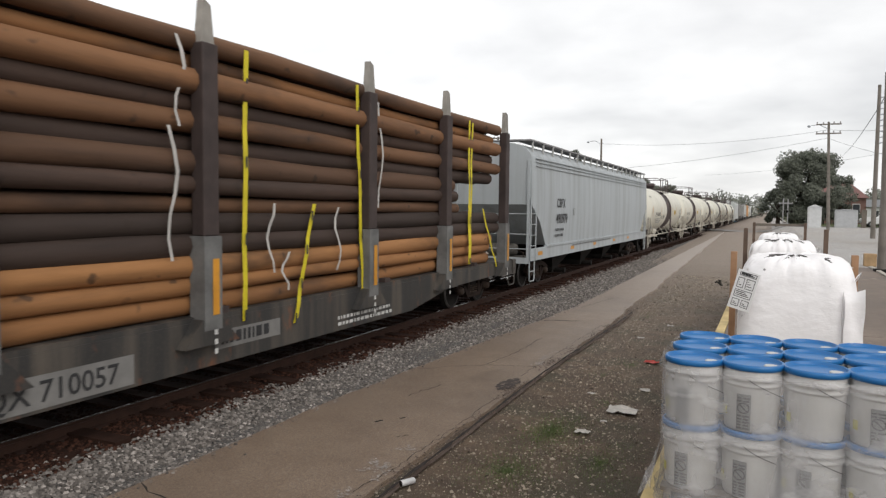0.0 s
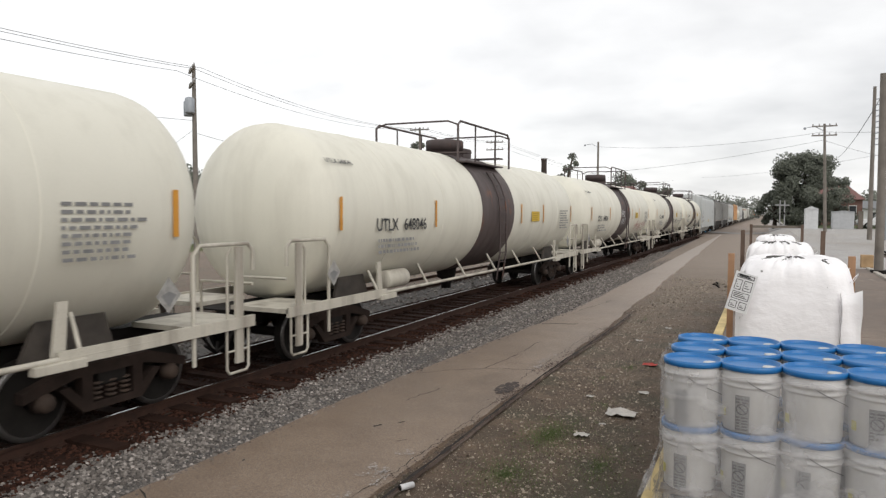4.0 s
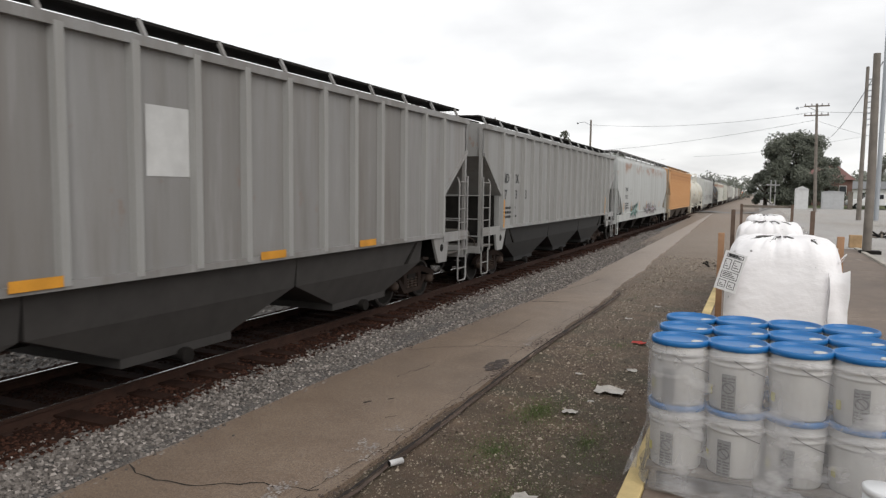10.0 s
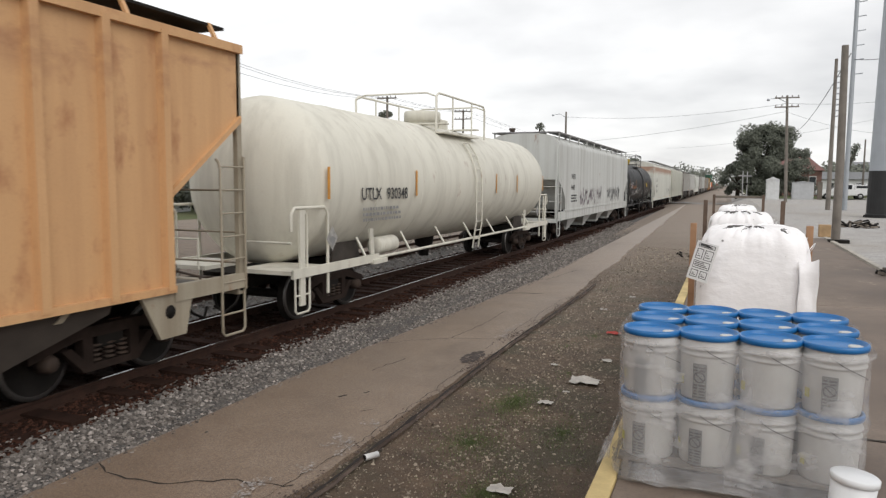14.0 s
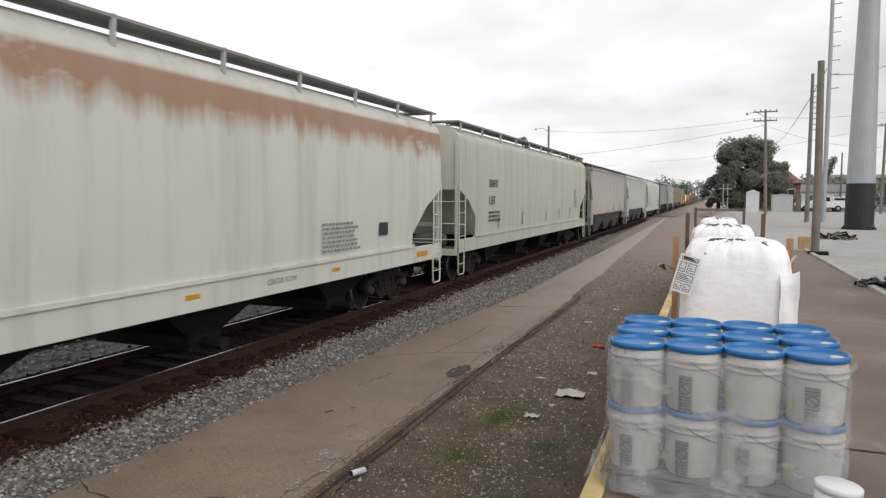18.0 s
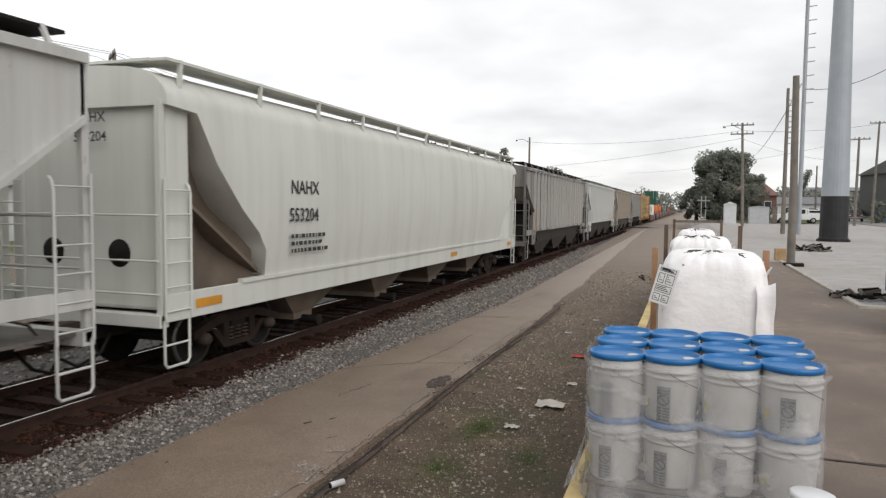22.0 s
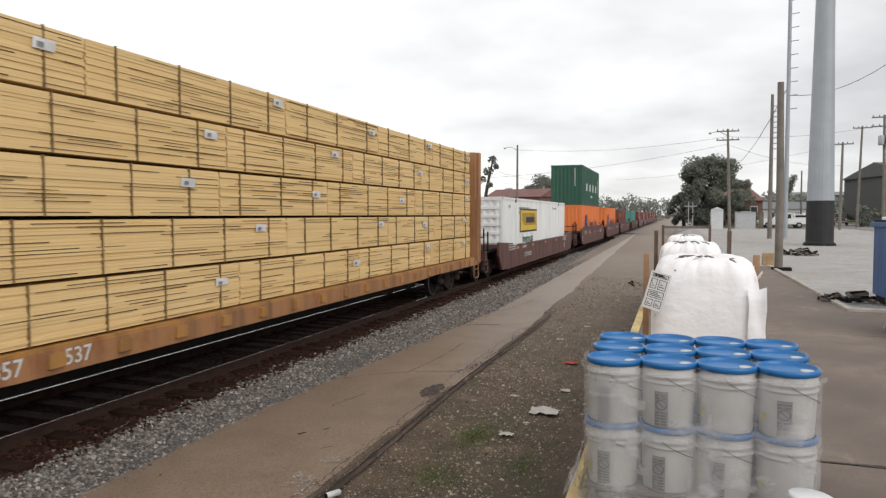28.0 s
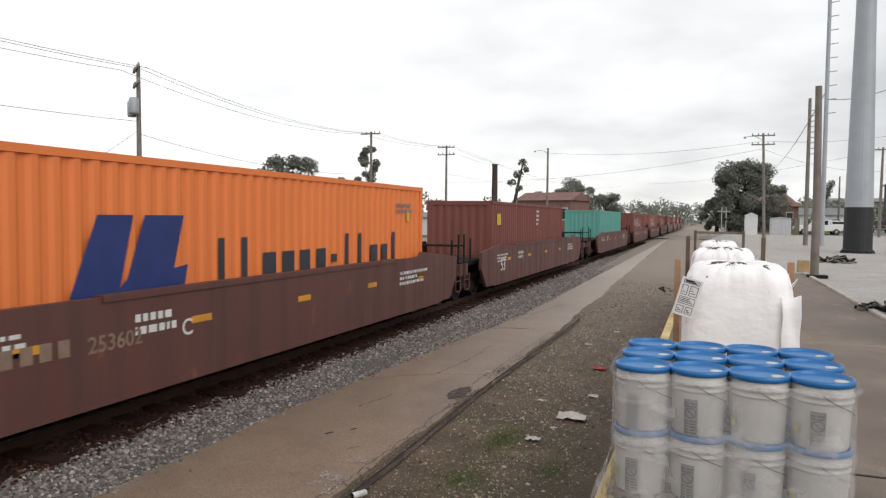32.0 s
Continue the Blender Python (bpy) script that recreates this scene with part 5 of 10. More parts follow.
    if extra_label:
        decal(car, "warning_label", yellow_mark, xm, 2.88 + shift, cz - 0.27, 0.82, 0.31, "yellow label with small print")
        stencil(car, xm + 0.004, 2.98 + shift, cz - 0.03, 0.6, 4, plain("faded_label_print", (0.22, 0.13, 0.02), 0.7), 0.018, 0.045, seed + 5)
        stencil(car, xm, 6.1, cz + 0.05, 1.1, 8, faint_mark, 0.04, 0.045, seed + 9)
    for y in (-h + 1.35, h - 1.7):
        dm_ = Solid().add([(1.52, y, 1.32), (1.52, y + 0.2, 1.55), (1.52, y, 1.78), (1.52, y - 0.2, 1.55)], [(0, 1, 2, 3)])
        part("placard", dm_, plain("grimy_placard", (0.36, 0.35, 0.33), 0.7, 0, 0.4, 9), car, "grimy white diamond placard")
        part("placard_print", Solid().add([(1.523, y, 1.40), (1.523, y + 0.12, 1.55), (1.523, y, 1.60), (1.523, y - 0.12, 1.55)], [(0, 1, 2, 3)]), faint_mark, car)
    trucks(car, -h + 2.15, h - 2.15)
    couplers(car, h, 0.45)
    return car

# flat car with poles
def pole_car(middle, L):
    car = rolling("log_flat_car", "grey bulkhead-less flat car with tall stakes, loaded with strapped brown poles", "flat car", middle)
    h = L / 2
    # darker than the car's own grey: the sill's shade is in the colour
    grey = paint("shaded_flatcar_paint", (0.032, 0.031, 0.030), dirty=0.6, rust=0.35)
    brown = plain("dark_brown_stake", (0.060, 0.042, 0.038), 0.7, 0.1, 0.35)
    pale = plain("bare_grey_stake_tip", (0.30, 0.28, 0.25), 0.8, 0, 0.3)
    for s in (-1, 1):
        sill = Solid().prism([(-h, 1.05), (h, 1.05), (h, 0.78), (h - 4.5, 0.72), (h - 6.5, 0.42), (-h + 6.5, 0.42), (-h + 4.5, 0.72), (-h, 0.78)], s * 1.35 - 0.06, s * 1.35 + 0.06)
        part("side_sill", sill, grey, car)
        for k, y in enumerate((-11.2, -7.6, -3.2, -0.2, 3.95, 7.35, 11.25)):
            st = Solid().box(s * 1.46 - 0.13, s * 1.46 + 0.13, y - 0.16, y + 0.16, 0.95, 2.2)
            part("stake_pocket", st, plain("scuffed_grey_pocket", (0.17, 0.17, 0.165), 0.7, 0.1, 0.4), car)
            st = Solid().box(s * 1.46 - 0.11, s * 1.46 + 0.11, y - 0.14, y + 0.14, 2.2, 4.72)
            part("stake", st, brown, car, bevel=0.02)
            st = Solid().prism([(y - 0.12, 4.72), (y + 0.12, 4.72), (y + 0.06, 5.22), (y - 0.06, 5.28)], s * 1.46 - 0.06, s * 1.46 + 0.06)
            part("stake_tip", st, pale, car)
            foot = Solid().prism([(y - 0.5, 0.75), (y + 0.5, 0.75), (y + 0.18, 1.1), (y - 0.18, 1.1)], s * 1.46 - 0.12, s * 1.46 + 0.12)
            part("stake_foot", foot, grey, car)
            if s > 0:
                decal(car, "reflector", orange_mark, 1.60, y - 0.02, 1.15, 0.12, 0.75)
                for j in range(3):
                    decal(car, "bolt_plate", white_mark, 1.585, y + 0.02, 0.62 + j * 0.13, 0.06, 0.07)
    dk = Solid().box(-1.4, 1.4, -h, h, 1.02, 1.12)
    part("deck", dk, grey, car)
    part("centre_sill", Solid().box(-0.4, 0.4, -h, h, 0.5, 1.0), steel_dark, car)
    for s in (-1, 1):
        part("end_sill", Solid().box(-1.45, 1.45, s * h - 0.12, s * h + 0.12, 0.7, 1.12), grey, car, bevel=0.02)
        stirrup(car, grey, 1.45, s * (h - 0.3) - 0.25, s * (h - 0.3) + 0.25, 0.4, 0.9)
    # poles
    def peeled(name, dark, lite):
        m, nt, b = nodes_of(name)
        info = nt.nodes.new("ShaderNodeObjectInfo")
        tone = mixed(nt, info.outputs["Random"], dark, lite)
        streak, wet = noise_fac(nt, 3.0, 6, 0.65, (1, 0.12, 1)), noise_fac(nt, 0.9, 4, 0.6, (1, 0.35, 1))
        knots = noise_fac(nt, 3.5, 2, 0.5, (1, 0.7, 1))
        col = mixed(nt, ramped(nt, streak, 0.42, 0.72, 0, 0.6), tone, tuple(c * 0.4 for c in dark))
        col = mixed(nt, ramped(nt, wet, 0.52, 0.66, 0, 0.65), col, (0.040, 0.024, 0.017))
        col = mixed(nt, ramped(nt, knots, 0.68, 0.74, 0, 0.7), col, (0.03, 0.018, 0.012))
        nt.links.new(col, b.inputs["Base Color"])
        b.inputs["Roughness"].default_value = 0.8
        bumped(nt, b, streak, 0.5, 0.02)
        return m

    woods_ = {"L": peeled("fresh_peeled_pole", (0.25, 0.112, 0.040), (0.40, 0.19, 0.070)), "M": peeled("brown_peeled_pole", (0.085, 0.045, 0.026), (0.23, 0.108, 0.046)), "D": peeled("dark_wet_pole", (0.030, 0.020, 0.016), (0.085, 0.048, 0.033))}
    tiers = "LLLDDMDMDMDMLM"
    rng = random.Random(5)
    poles = []
    for k in range(6):
        r0 = 0.118 + 0.011 * k
        s = Solid()
        n = 14
        rr = [r0 * (1 + 0.06 * math.sin(j * 1.7 + k)) for j in range(n)]
        s.tube([(0.015 * math.sin(j * 0.9 + k), -9.0 + 18.0 * j / (n - 1), 0.015 * math.cos(j * 1.1 + k)) for j in range(n)], rr, 10)
        poles.append((r0, {c: s.mesh("pole", w) for c, w in woods_.items()}))
    z, row = 1.13, 0
    while z < 4.75:
        x = -1.28
        while x < 1.25:
            r0, me = poles[rng.randrange(6)]
            o = new("pole", me[tiers[min(row, 13)]])
            o.parent = car
            # short and long poles alternate in the middle tiers
            y = 1.6 + rng.uniform(-0.3, 0.5) if row not in (5, 6, 7) else -0.6 + rng.uniform(-0.4, 0.5)
            o.matrix_basis = pose(x + r0 + rng.uniform(-0.01, 0.02), y, z + 0.14 + rng.uniform(-0.012, 0.012), rng.uniform(-0.12, 0.12), rng.uniform(0, 360), rng.uniform(-0.15, 0.15) + (180 if rng.random() < 0.5 else 0))
            x += 2 * r0 + 0.004
        z += 0.268
        row += 1
    for k in range(5):
        part("bunk", Solid().box(-1.4, 1.4, -9 + 4.6 * k - 0.1, -9 + 4.6 * k + 0.1, 1.1, 1.2), brown, car)
    strap, rag = plain("yellow_webbing_strap", (0.66, 0.55, 0.02), 0.6, 0, 0.2), plain("torn_white_plastic_strap", (0.52, 0.50, 0.47), 0.6, 0, 0.25)
    for y, z0, z1, dy in ((0.62, 0.95, 4.8, 0.05), (3.55, 0.9, 4.8, -0.25), (8.75, 1.2, 4.78, -0.1), (8.95, 1.2, 4.74, 0.05), (9.7, 1.0, 2.6, -1.1), (2.25, 0.75, 2.65, 0.5)):
        pts = [(1.44 + 0.015 * math.sin(k * 2.1), y - dy + dy * k / 7, z0 + (z1 - z0) * k / 7) for k in range(8)]
        s = Solid().grid([[(a, b - 0.045, c) for a, b, c in pts], [(a + 0.004, b + 0.045, c) for a, b, c in pts]])
        sp = part("strap", s, strap, car, "bright yellow webbing strap")
        stencil_ = Solid()
        for k in range(0, 7, 2):
            stencil_.add([(1.47, y - dy + dy * k / 7 - 0.02, z0 + (z1 - z0) * k / 7), (1.47, y - dy + dy * k / 7 + 0.02, z0 + (z1 - z0) * k / 7), (1.47, y - dy + dy * k / 7 + 0.02, z0 + (z1 - z0) * k / 7 + 0.16), (1.47, y - dy + dy * k / 7 - 0.02, z0 + (z1 - z0) * k / 7 + 0.16)], [(0, 1, 2, 3)])
        part("strap_print", stencil_, black_mark, sp)
    for y, z0, z1 in ((-0.62, 3.6, 4.75), (-0.75, 1.9, 3.6), (1.15, 1.6, 2.65), (2.95, 1.5, 2.6), (4.4, 2.6, 4.6), (1.5, 1.3, 1.9)):
        pts = [(1.45 + 0.02 * math.sin(k * 1.3 + y), y + 0.07 * math.sin(k * 1.1 + y), z1 + (z0 - z1) * k / 6) for k in range(7)]
        s = Solid().grid([[(a, b - 0.025 * (1 + 0.4 * math.sin(k)), c) for k, (a, b, c) in enumerate(pts)], [(a + 0.006, b + 0.02, c) for a, b, c in pts]])
        part("torn_strap", s, rag, car, "torn white plastic strap")
    plate = plain("pale_plate", (0.20, 0.195, 0.185), 0.7, 0, 0.25)
    decal(car, "number_plate", plate, 1.42, -3.25, 0.46, 1.9, 0.36)
    letters("lettering", "QX 710057", 0.33, black_mark, car, facing(1.425, -3.15, 0.53))
    decal(car, "sign_plate", plate, 1.42, 0.0, 0.62, 1.4, 0.26)
    stencil(car, 1.425, 0.12, 0.68, 1.1, 1, black_mark, 0.16, 0.05, 4)
    stencil(car, 1.425, 3.0, 0.62, 2.2, 2, white_mark, 0.06, 0.05, 7)
    trucks(car, -h + 2.2, h - 2.2)
    couplers(car, h, 0.5)


def lumber_car(middle, L):
    car = rolling("lumber_car", "orange-brown centre-beam flat car stacked with banded bundles of yellow lumber", "flat car", middle)
    h = L / 2
    rust = paint("orange_brown_car_paint", (0.36, 0.175, 0.075), dirt=(0.07, 0.04, 0.03), dirty=0.7, rust=0.6)
    yel = paint("ochre_deck_paint", (0.40, 0.20, 0.055), dirt=(0.10, 0.05, 0.03), dirty=0.7, rust=0.5)
    wood, nt, b = nodes_of("fresh_sawn_lumber")
    info = nt.nodes.new("ShaderNodeObjectInfo")
    streak, cloud = noise_fac(nt, 6, 4, 0.6, (1, 0.06, 8)), noise_fac(nt, 0.9, 4)
    col = mixed(nt, ramped(nt, streak, 0.35, 0.65), (0.70, 0.475, 0.205), (0.80, 0.60, 0.31))
    col = mixed(nt, ramped(nt, cloud, 0.4, 0.7, 0, 0.5), col, (0.72, 0.50, 0.225))
    col = mixed(nt, ramped(nt, info.outputs["Random"], 0, 1, 0, 0.3), col, (0.64, 0.42, 0.17))
    nt.links.new(col, b.inputs["Base Color"])
    b.inputs["Roughness"].default_value = 0.8
    bumped(nt, b, streak, 0.3, 0.006)
    slit, band, tag = plain("dark_gap_shadow", (0.10, 0.055, 0.022), 0.9), plain("steel_band", (0.22, 0.15, 0.07), 0.5, 0.3), plain("white_paper_tag", (0.68, 0.68, 0.68), 0.7)
    for s in (-1, 1):
        part("bulkhead", Solid().box(-1.45, 1.45, s * (h - 0.35) - 0.12, s * (h - 0.35) + 0.12, 0.9, 4.82), rust, car, bevel=0.02)
        for x in (-1.42, 0, 1.42):
            part("bulkhead_post", Solid().box(x - 0.1, x + 0.1, s * (h - 0.12) - 0.16, s * (h - 0.12) + 0.16, 0.9, 4.82), rust, car)
        for k in range(7):
            part("bulkhead_rib", Solid().box(-1.4, 1.4, s * (h - 0.15) - 0.1, s * (h - 0.15) + 0.1, 1.0 + 0.6 * k, 1.12 + 0.6 * k), rust, car)
        ladder(car, rust, 1.45, s * (h - 0.25) - 0.2, s * (h - 0.25) + 0.2, 1.0, 3.2, 7)
        ladder(car, rust, (0.8, 1.3), s * (h + 0.1), 0, 0.9, 4.6, 11)
        stirrup(car, rust, 1.45, s * (h - 0.3) - 0.25, s * (h - 0.3) + 0.25, 0.36, 0.95)
    deck = Solid().box(-1.45, 1.45, -h, h, 0.98, 1.1)
    part("deck", deck, yel, car)
    part("centre_beam", Solid().box(-0.12, 0.12, -h + 0.5, h - 0.5, 1.1, 4.5), rust, car)
    for s in (-1, 1):
        part("side_sill", Solid().prism([(-h, 1.06), (h, 1.06), (h, 0.82), (h - 5, 0.82), (h - 6, 0.78), (-h + 6, 0.78), (-h + 5, 0.82), (-h, 0.82)], s * 1.42 - 0.05, s * 1.42 + 0.05), rust, car)
        for k in range(22):
            y = -h + 1.2 + (L - 2.4) * k / 21
            part("winch", Solid().box(s * 1.46 - 0.05, s * 1.46 + 0.06, y - 0.11, y + 0.11, 0.86, 1.02), yel, car)
    part("belly", Solid().box(-0.9, 0.9, -h + 5, h - 5, 0.5, 1.0), steel_dark, car)
    rng = random.Random(9)
    tiers, z = 5, 1.13
    cuts = [[-11.5, -6.6, -2.1, 2.5, 7.4, 11.55], [-11.5, -6.9, -0.6, 4.2, 7.7, 11.5], [-11.55, -2.6, 1.0, 6.1, 11.55], [-11.45, -6.4, -2.4, 2.2, 6.6, 11.5], [-11.5, -5.2, -0.6, 3.6, 7.6, 11.45]]
    for k in range(tiers):
        zz = z + 0.735 * k
        for a, c in zip(cuts[k], cuts[k][1:]):
            for s in (1, -1):
                bw = new("lumber_bundle")
                bw.parent = car
                bm_ = Solid()
                # courses of boards, each set in or out a little
                for j in range(16):
                    q = rng.uniform(-0.012, 0.012)
                    za = zz + 0.043 * j
                    bm_.box(min(s * 0.14, s * (1.36 + q)), max(s * 0.14, s * (1.36 + q)), a + 0.006 + rng.uniform(0, 0.02), c - 0.006 - rng.uniform(0, 0.02), za, za + 0.0415)
                part("sawn_block", bm_, wood, bw)["kind"] = "stuff"
                # dark strips on the face paint the shadow between boards
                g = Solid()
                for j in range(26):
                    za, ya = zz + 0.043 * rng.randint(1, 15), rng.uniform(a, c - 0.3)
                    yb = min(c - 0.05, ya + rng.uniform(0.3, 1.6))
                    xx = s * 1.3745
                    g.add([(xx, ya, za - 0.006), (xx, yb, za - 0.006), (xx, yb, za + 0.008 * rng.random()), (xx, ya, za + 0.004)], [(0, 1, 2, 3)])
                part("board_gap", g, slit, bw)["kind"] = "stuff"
                bd = Solid()
                n = max(2, round((c - a) / 1.25))
                for j in range(n):
                    yb = a + (c - a) * (j + 0.5) / n + rng.uniform(-0.1, 0.1)
                    bd.box(s * 1.365 - 0.02, s * 1.365 + 0.02, yb - 0.008, yb + 0.008, zz - 0.005, zz + 0.70)
                part("banding", bd, band, bw)["kind"] = "stuff"
                if s > 0:
                    yt = c - rng.uniform(0.3, 1.2)
                    zt = zz + rng.uniform(0.3, 0.5)
                    part("tag", Solid().add([(1.39, yt, zt), (1.40, yt + 0.3, zt + rng.uniform(-0.02, 0.02)), (1.41, yt + 0.3, zt + 0.12), (1.39, yt + 0.02, zt + 0.13)], [(0, 1, 2, 3)]), tag, bw)
                    part("tag_print", Solid().add([(1.412, yt + 0.05, zt + 0.03), (1.414, yt + 0.14, zt + 0.03), (1.414, yt + 0.14, zt + 0.08), (1.412, yt + 0.05, zt + 0.08)], [(0, 1, 2, 3)]), faint_mark, bw)
    letters("lettering", "TTZX", 0.3, white_mark, car, facing(1.475, -8.7, 0.74))
    letters("lettering", "857", 0.27, white_mark, car, facing(1.475, -6.66, 0.86))
    letters("lettering", "537", 0.27, white_mark, car, facing(1.475, -5.72, 0.86))
    trucks(car, -h + 2.3, h - 2.3)
    couplers(car, h, 0.6)


# well cars and containers
def well_car(y0, y1, well0, well1, label, *, marks=None, number="", seed=1, walls=None, top=1.62, mark_mat=None):
    """A well unit from y0 to y1 whose sides run from well0 to well1 (places at 0 s)."""
    mid = (y0 + y1) / 2
    car = rolling("well_car", label, "well car", mid)
    a, b, w0, w1 = y0 - mid, y1 - mid, well0 - mid, well1 - mid
    brown = walls or paint("brown_well_car_paint", (0.105, 0.041, 0.034), dirt=(0.045, 0.026, 0.022), dirty=0.5, rust=0.15)
    for s in (-1, 1):
        out = [(w0 - 1.5, 1.50), (w0 + 1.0, top + 0.12), (w0 + 1.15, top), (w1 - 1.15, top), (w1 - 1.0, top + 0.12), (w1 + 1.5, 1.50), (w1 + 1.5, 0.95), (w1 + 1.0, 0.36), (w0 - 1.0, 0.36), (w0 - 1.5, 0.95)]
        part("side_wall", Solid().prism(out, s * 1.48 - 0.05, s * 1.48 + 0.05), brown, car)
        part("top_chord", Solid().box(s * 1.48 - 0.10, s * 1.48 + 0.075, w0 + 2.5, w1 - 2.5, top - 0.06, top + 0.02), brown, car)
        part("bottom_chord", Solid().box(s * 1.48 - 0.2, s * 1.48 + 0.06, w0 - 0.2, w1 + 0.2, 0.32, 0.40), brown, car)
        for k in range(5):
            y = w0 + (w1 - w0) * (k + 0.5) / 5
            if s > 0:
                decal(car, "reflector", orange_mark, 1.537, y, 1.1, 0.42, 0.10)
    part("well_floor", Solid().box(-1.4, 1.4, w0 - 0.2, w1 + 0.2, 0.30, 0.36), steel_dark, car)
    for e, ye, w in ((-1, a, w0), (1, b, w1)):
        y_in, y_out = w + e * 0.0, ye
        lo, hi = min(y_in, y_out), max(y_in, y_out)
        part("end_deck", Solid().box(-1.2, 1.2, lo, hi, 1.12, 1.24), steel_dark, car)
        part("end_beam", Solid().box(-0.5, 0.5, lo, hi, 0.72, 1.12), steel_dark, car)
        part("well_bulkhead", Solid().box(-1.4, 1.4, w - 0.06, w + 0.06, 0.36, 1.35), brown, car)
        gr = Solid()
        for x in (-1.25, 1.25):
            gr.tube([(x, ye - e * 0.15, 0.9), (x, ye - e * 0.15, 2.1)], 0.03, 6)
            gr.tube([(x, ye - e * 0.75, 1.2), (x, ye - e * 0.75, 1.95)], 0.03, 6)
        gr.tube([(-1.25, ye - e * 0.15, 1.75), (1.25, ye - e * 0.15, 1.75)], 0.025, 6)
        part("end_rail", gr, steel_dark, car)
        part("end_sill", Solid().box(-1.35, 1.35, ye - e * 0.15 - 0.1, ye - e * 0.15 + 0.1, 0.85, 1.2), brown, car)
        stirrup(car, brown, 1.3, ye - e * 0.3 - 0.22, ye - e * 0.3 + 0.22, 0.4, 0.9)
    stencil(car, 1.537, w0 + 0.2, 1.3, 1.5, 3, white_mark, 0.05, 0.05, seed)
    stencil(car, 1.537, w0 + 3.0, 1.25, 0.9, 2, white_mark, 0.1, 0.06, seed + 3)
    stencil(car, 1.537, w1 - 2.4, 1.25, 1.8, 3, white_mark, 0.07, 0.05, seed + 7)
    for y, z, size, text in marks or ():
        letters("lettering", text, size, mark_mat if mark_mat and len(text) > 5 else white_mark, car, facing(1.538, y - mid, z))
    trucks(car, a + 1.55, b - 1.55)
    couplers(car, (b - a) / 2, 0.25)
    return car


def container(name, label, y0, y1, z0, height, mat, *, wide=1.22, pitch=0.28, door_mat=None):
    """A corrugated steel container with frame, castings and doors, in the train's frame."""
    mid = (y0 + y1) / 2
    box = rolling(name, label, "container", mid, "containers on the train", RAIL_Z + z0)
    h, W = (y1 - y0) / 2, wide
    for s in (-1, 1):
        rows, y = [[], []], -h + 0.14
        while y < h - 0.14:
            for dy, d in ((0, 0), (pitch * 0.3, 0), (pitch * 0.5, 1), (pitch * 0.8, 1)):
                yy = min(y + dy, h - 0.14)
                x = s * (W - 0.008 - 0.035 * d)
                rows[0].append((x, yy, 0.14))
                rows[1].append((x, yy, height - 0.10))
            y += pitch
        part("side_panel", Solid().grid(rows), mat, box)
        part("top_rail", Solid().box(s * W - 0.04, s * W + 0.004, -h, h, height - 0.11, height - 0.01), mat, box)
        part("bottom_rail", Solid().box(s * W - 0.05, s * W + 0.004, -h, h, 0.02, 0.15), mat, box)
        for e in (-1, 1):
            part("corner_post", Solid().box(min(s * W, s * (W - 0.13)), max(s * W, s * (W - 0.13)), min(e * h, e * (h - 0.14)), max(e * h, e * (h - 0.14)), 0.0, height), mat, box, bevel=0.01)
    part("roof", Solid().box(-W + 0.02, W - 0.02, -h + 0.02, h - 0.02, height - 0.06, height - 0.03), mat, box)
    part("floor", Solid().box(-W + 0.02, W - 0.02, -h + 0.02, h - 0.02, 0.04, 0.12), steel_dark, box)
    for e in (-1, 1):
        rows, x = [[], []], -W + 0.12
        while x < W - 0.12:
            for dx, d in ((0, 0), (0.09, 0), (0.15, 1), (0.24, 1)):
                xx = min(x + dx, W - 0.12)
                rows[0].append((xx, e * (h - 0.01 - 0.035 * d), 0.14))
                rows[1].append((xx, e * (h - 0.01 - 0.035 * d), height - 0.1))
            x += 0.3
        part("end_panel", Solid().grid(rows), mat, box)
        part("end_header", Solid().box(-W + 0.132, W - 0.132, min(e * h, e * (h - 0.1)), max(e * h, e * (h - 0.1)), height - 0.16, height - 0.005), mat, box)
        part("end_threshold", Solid().box(-W + 0.132, W - 0.132, min(e * h, e * (h - 0.1)), max(e * h, e * (h - 0.1)), 0.0, 0.15), mat, box)
    return box


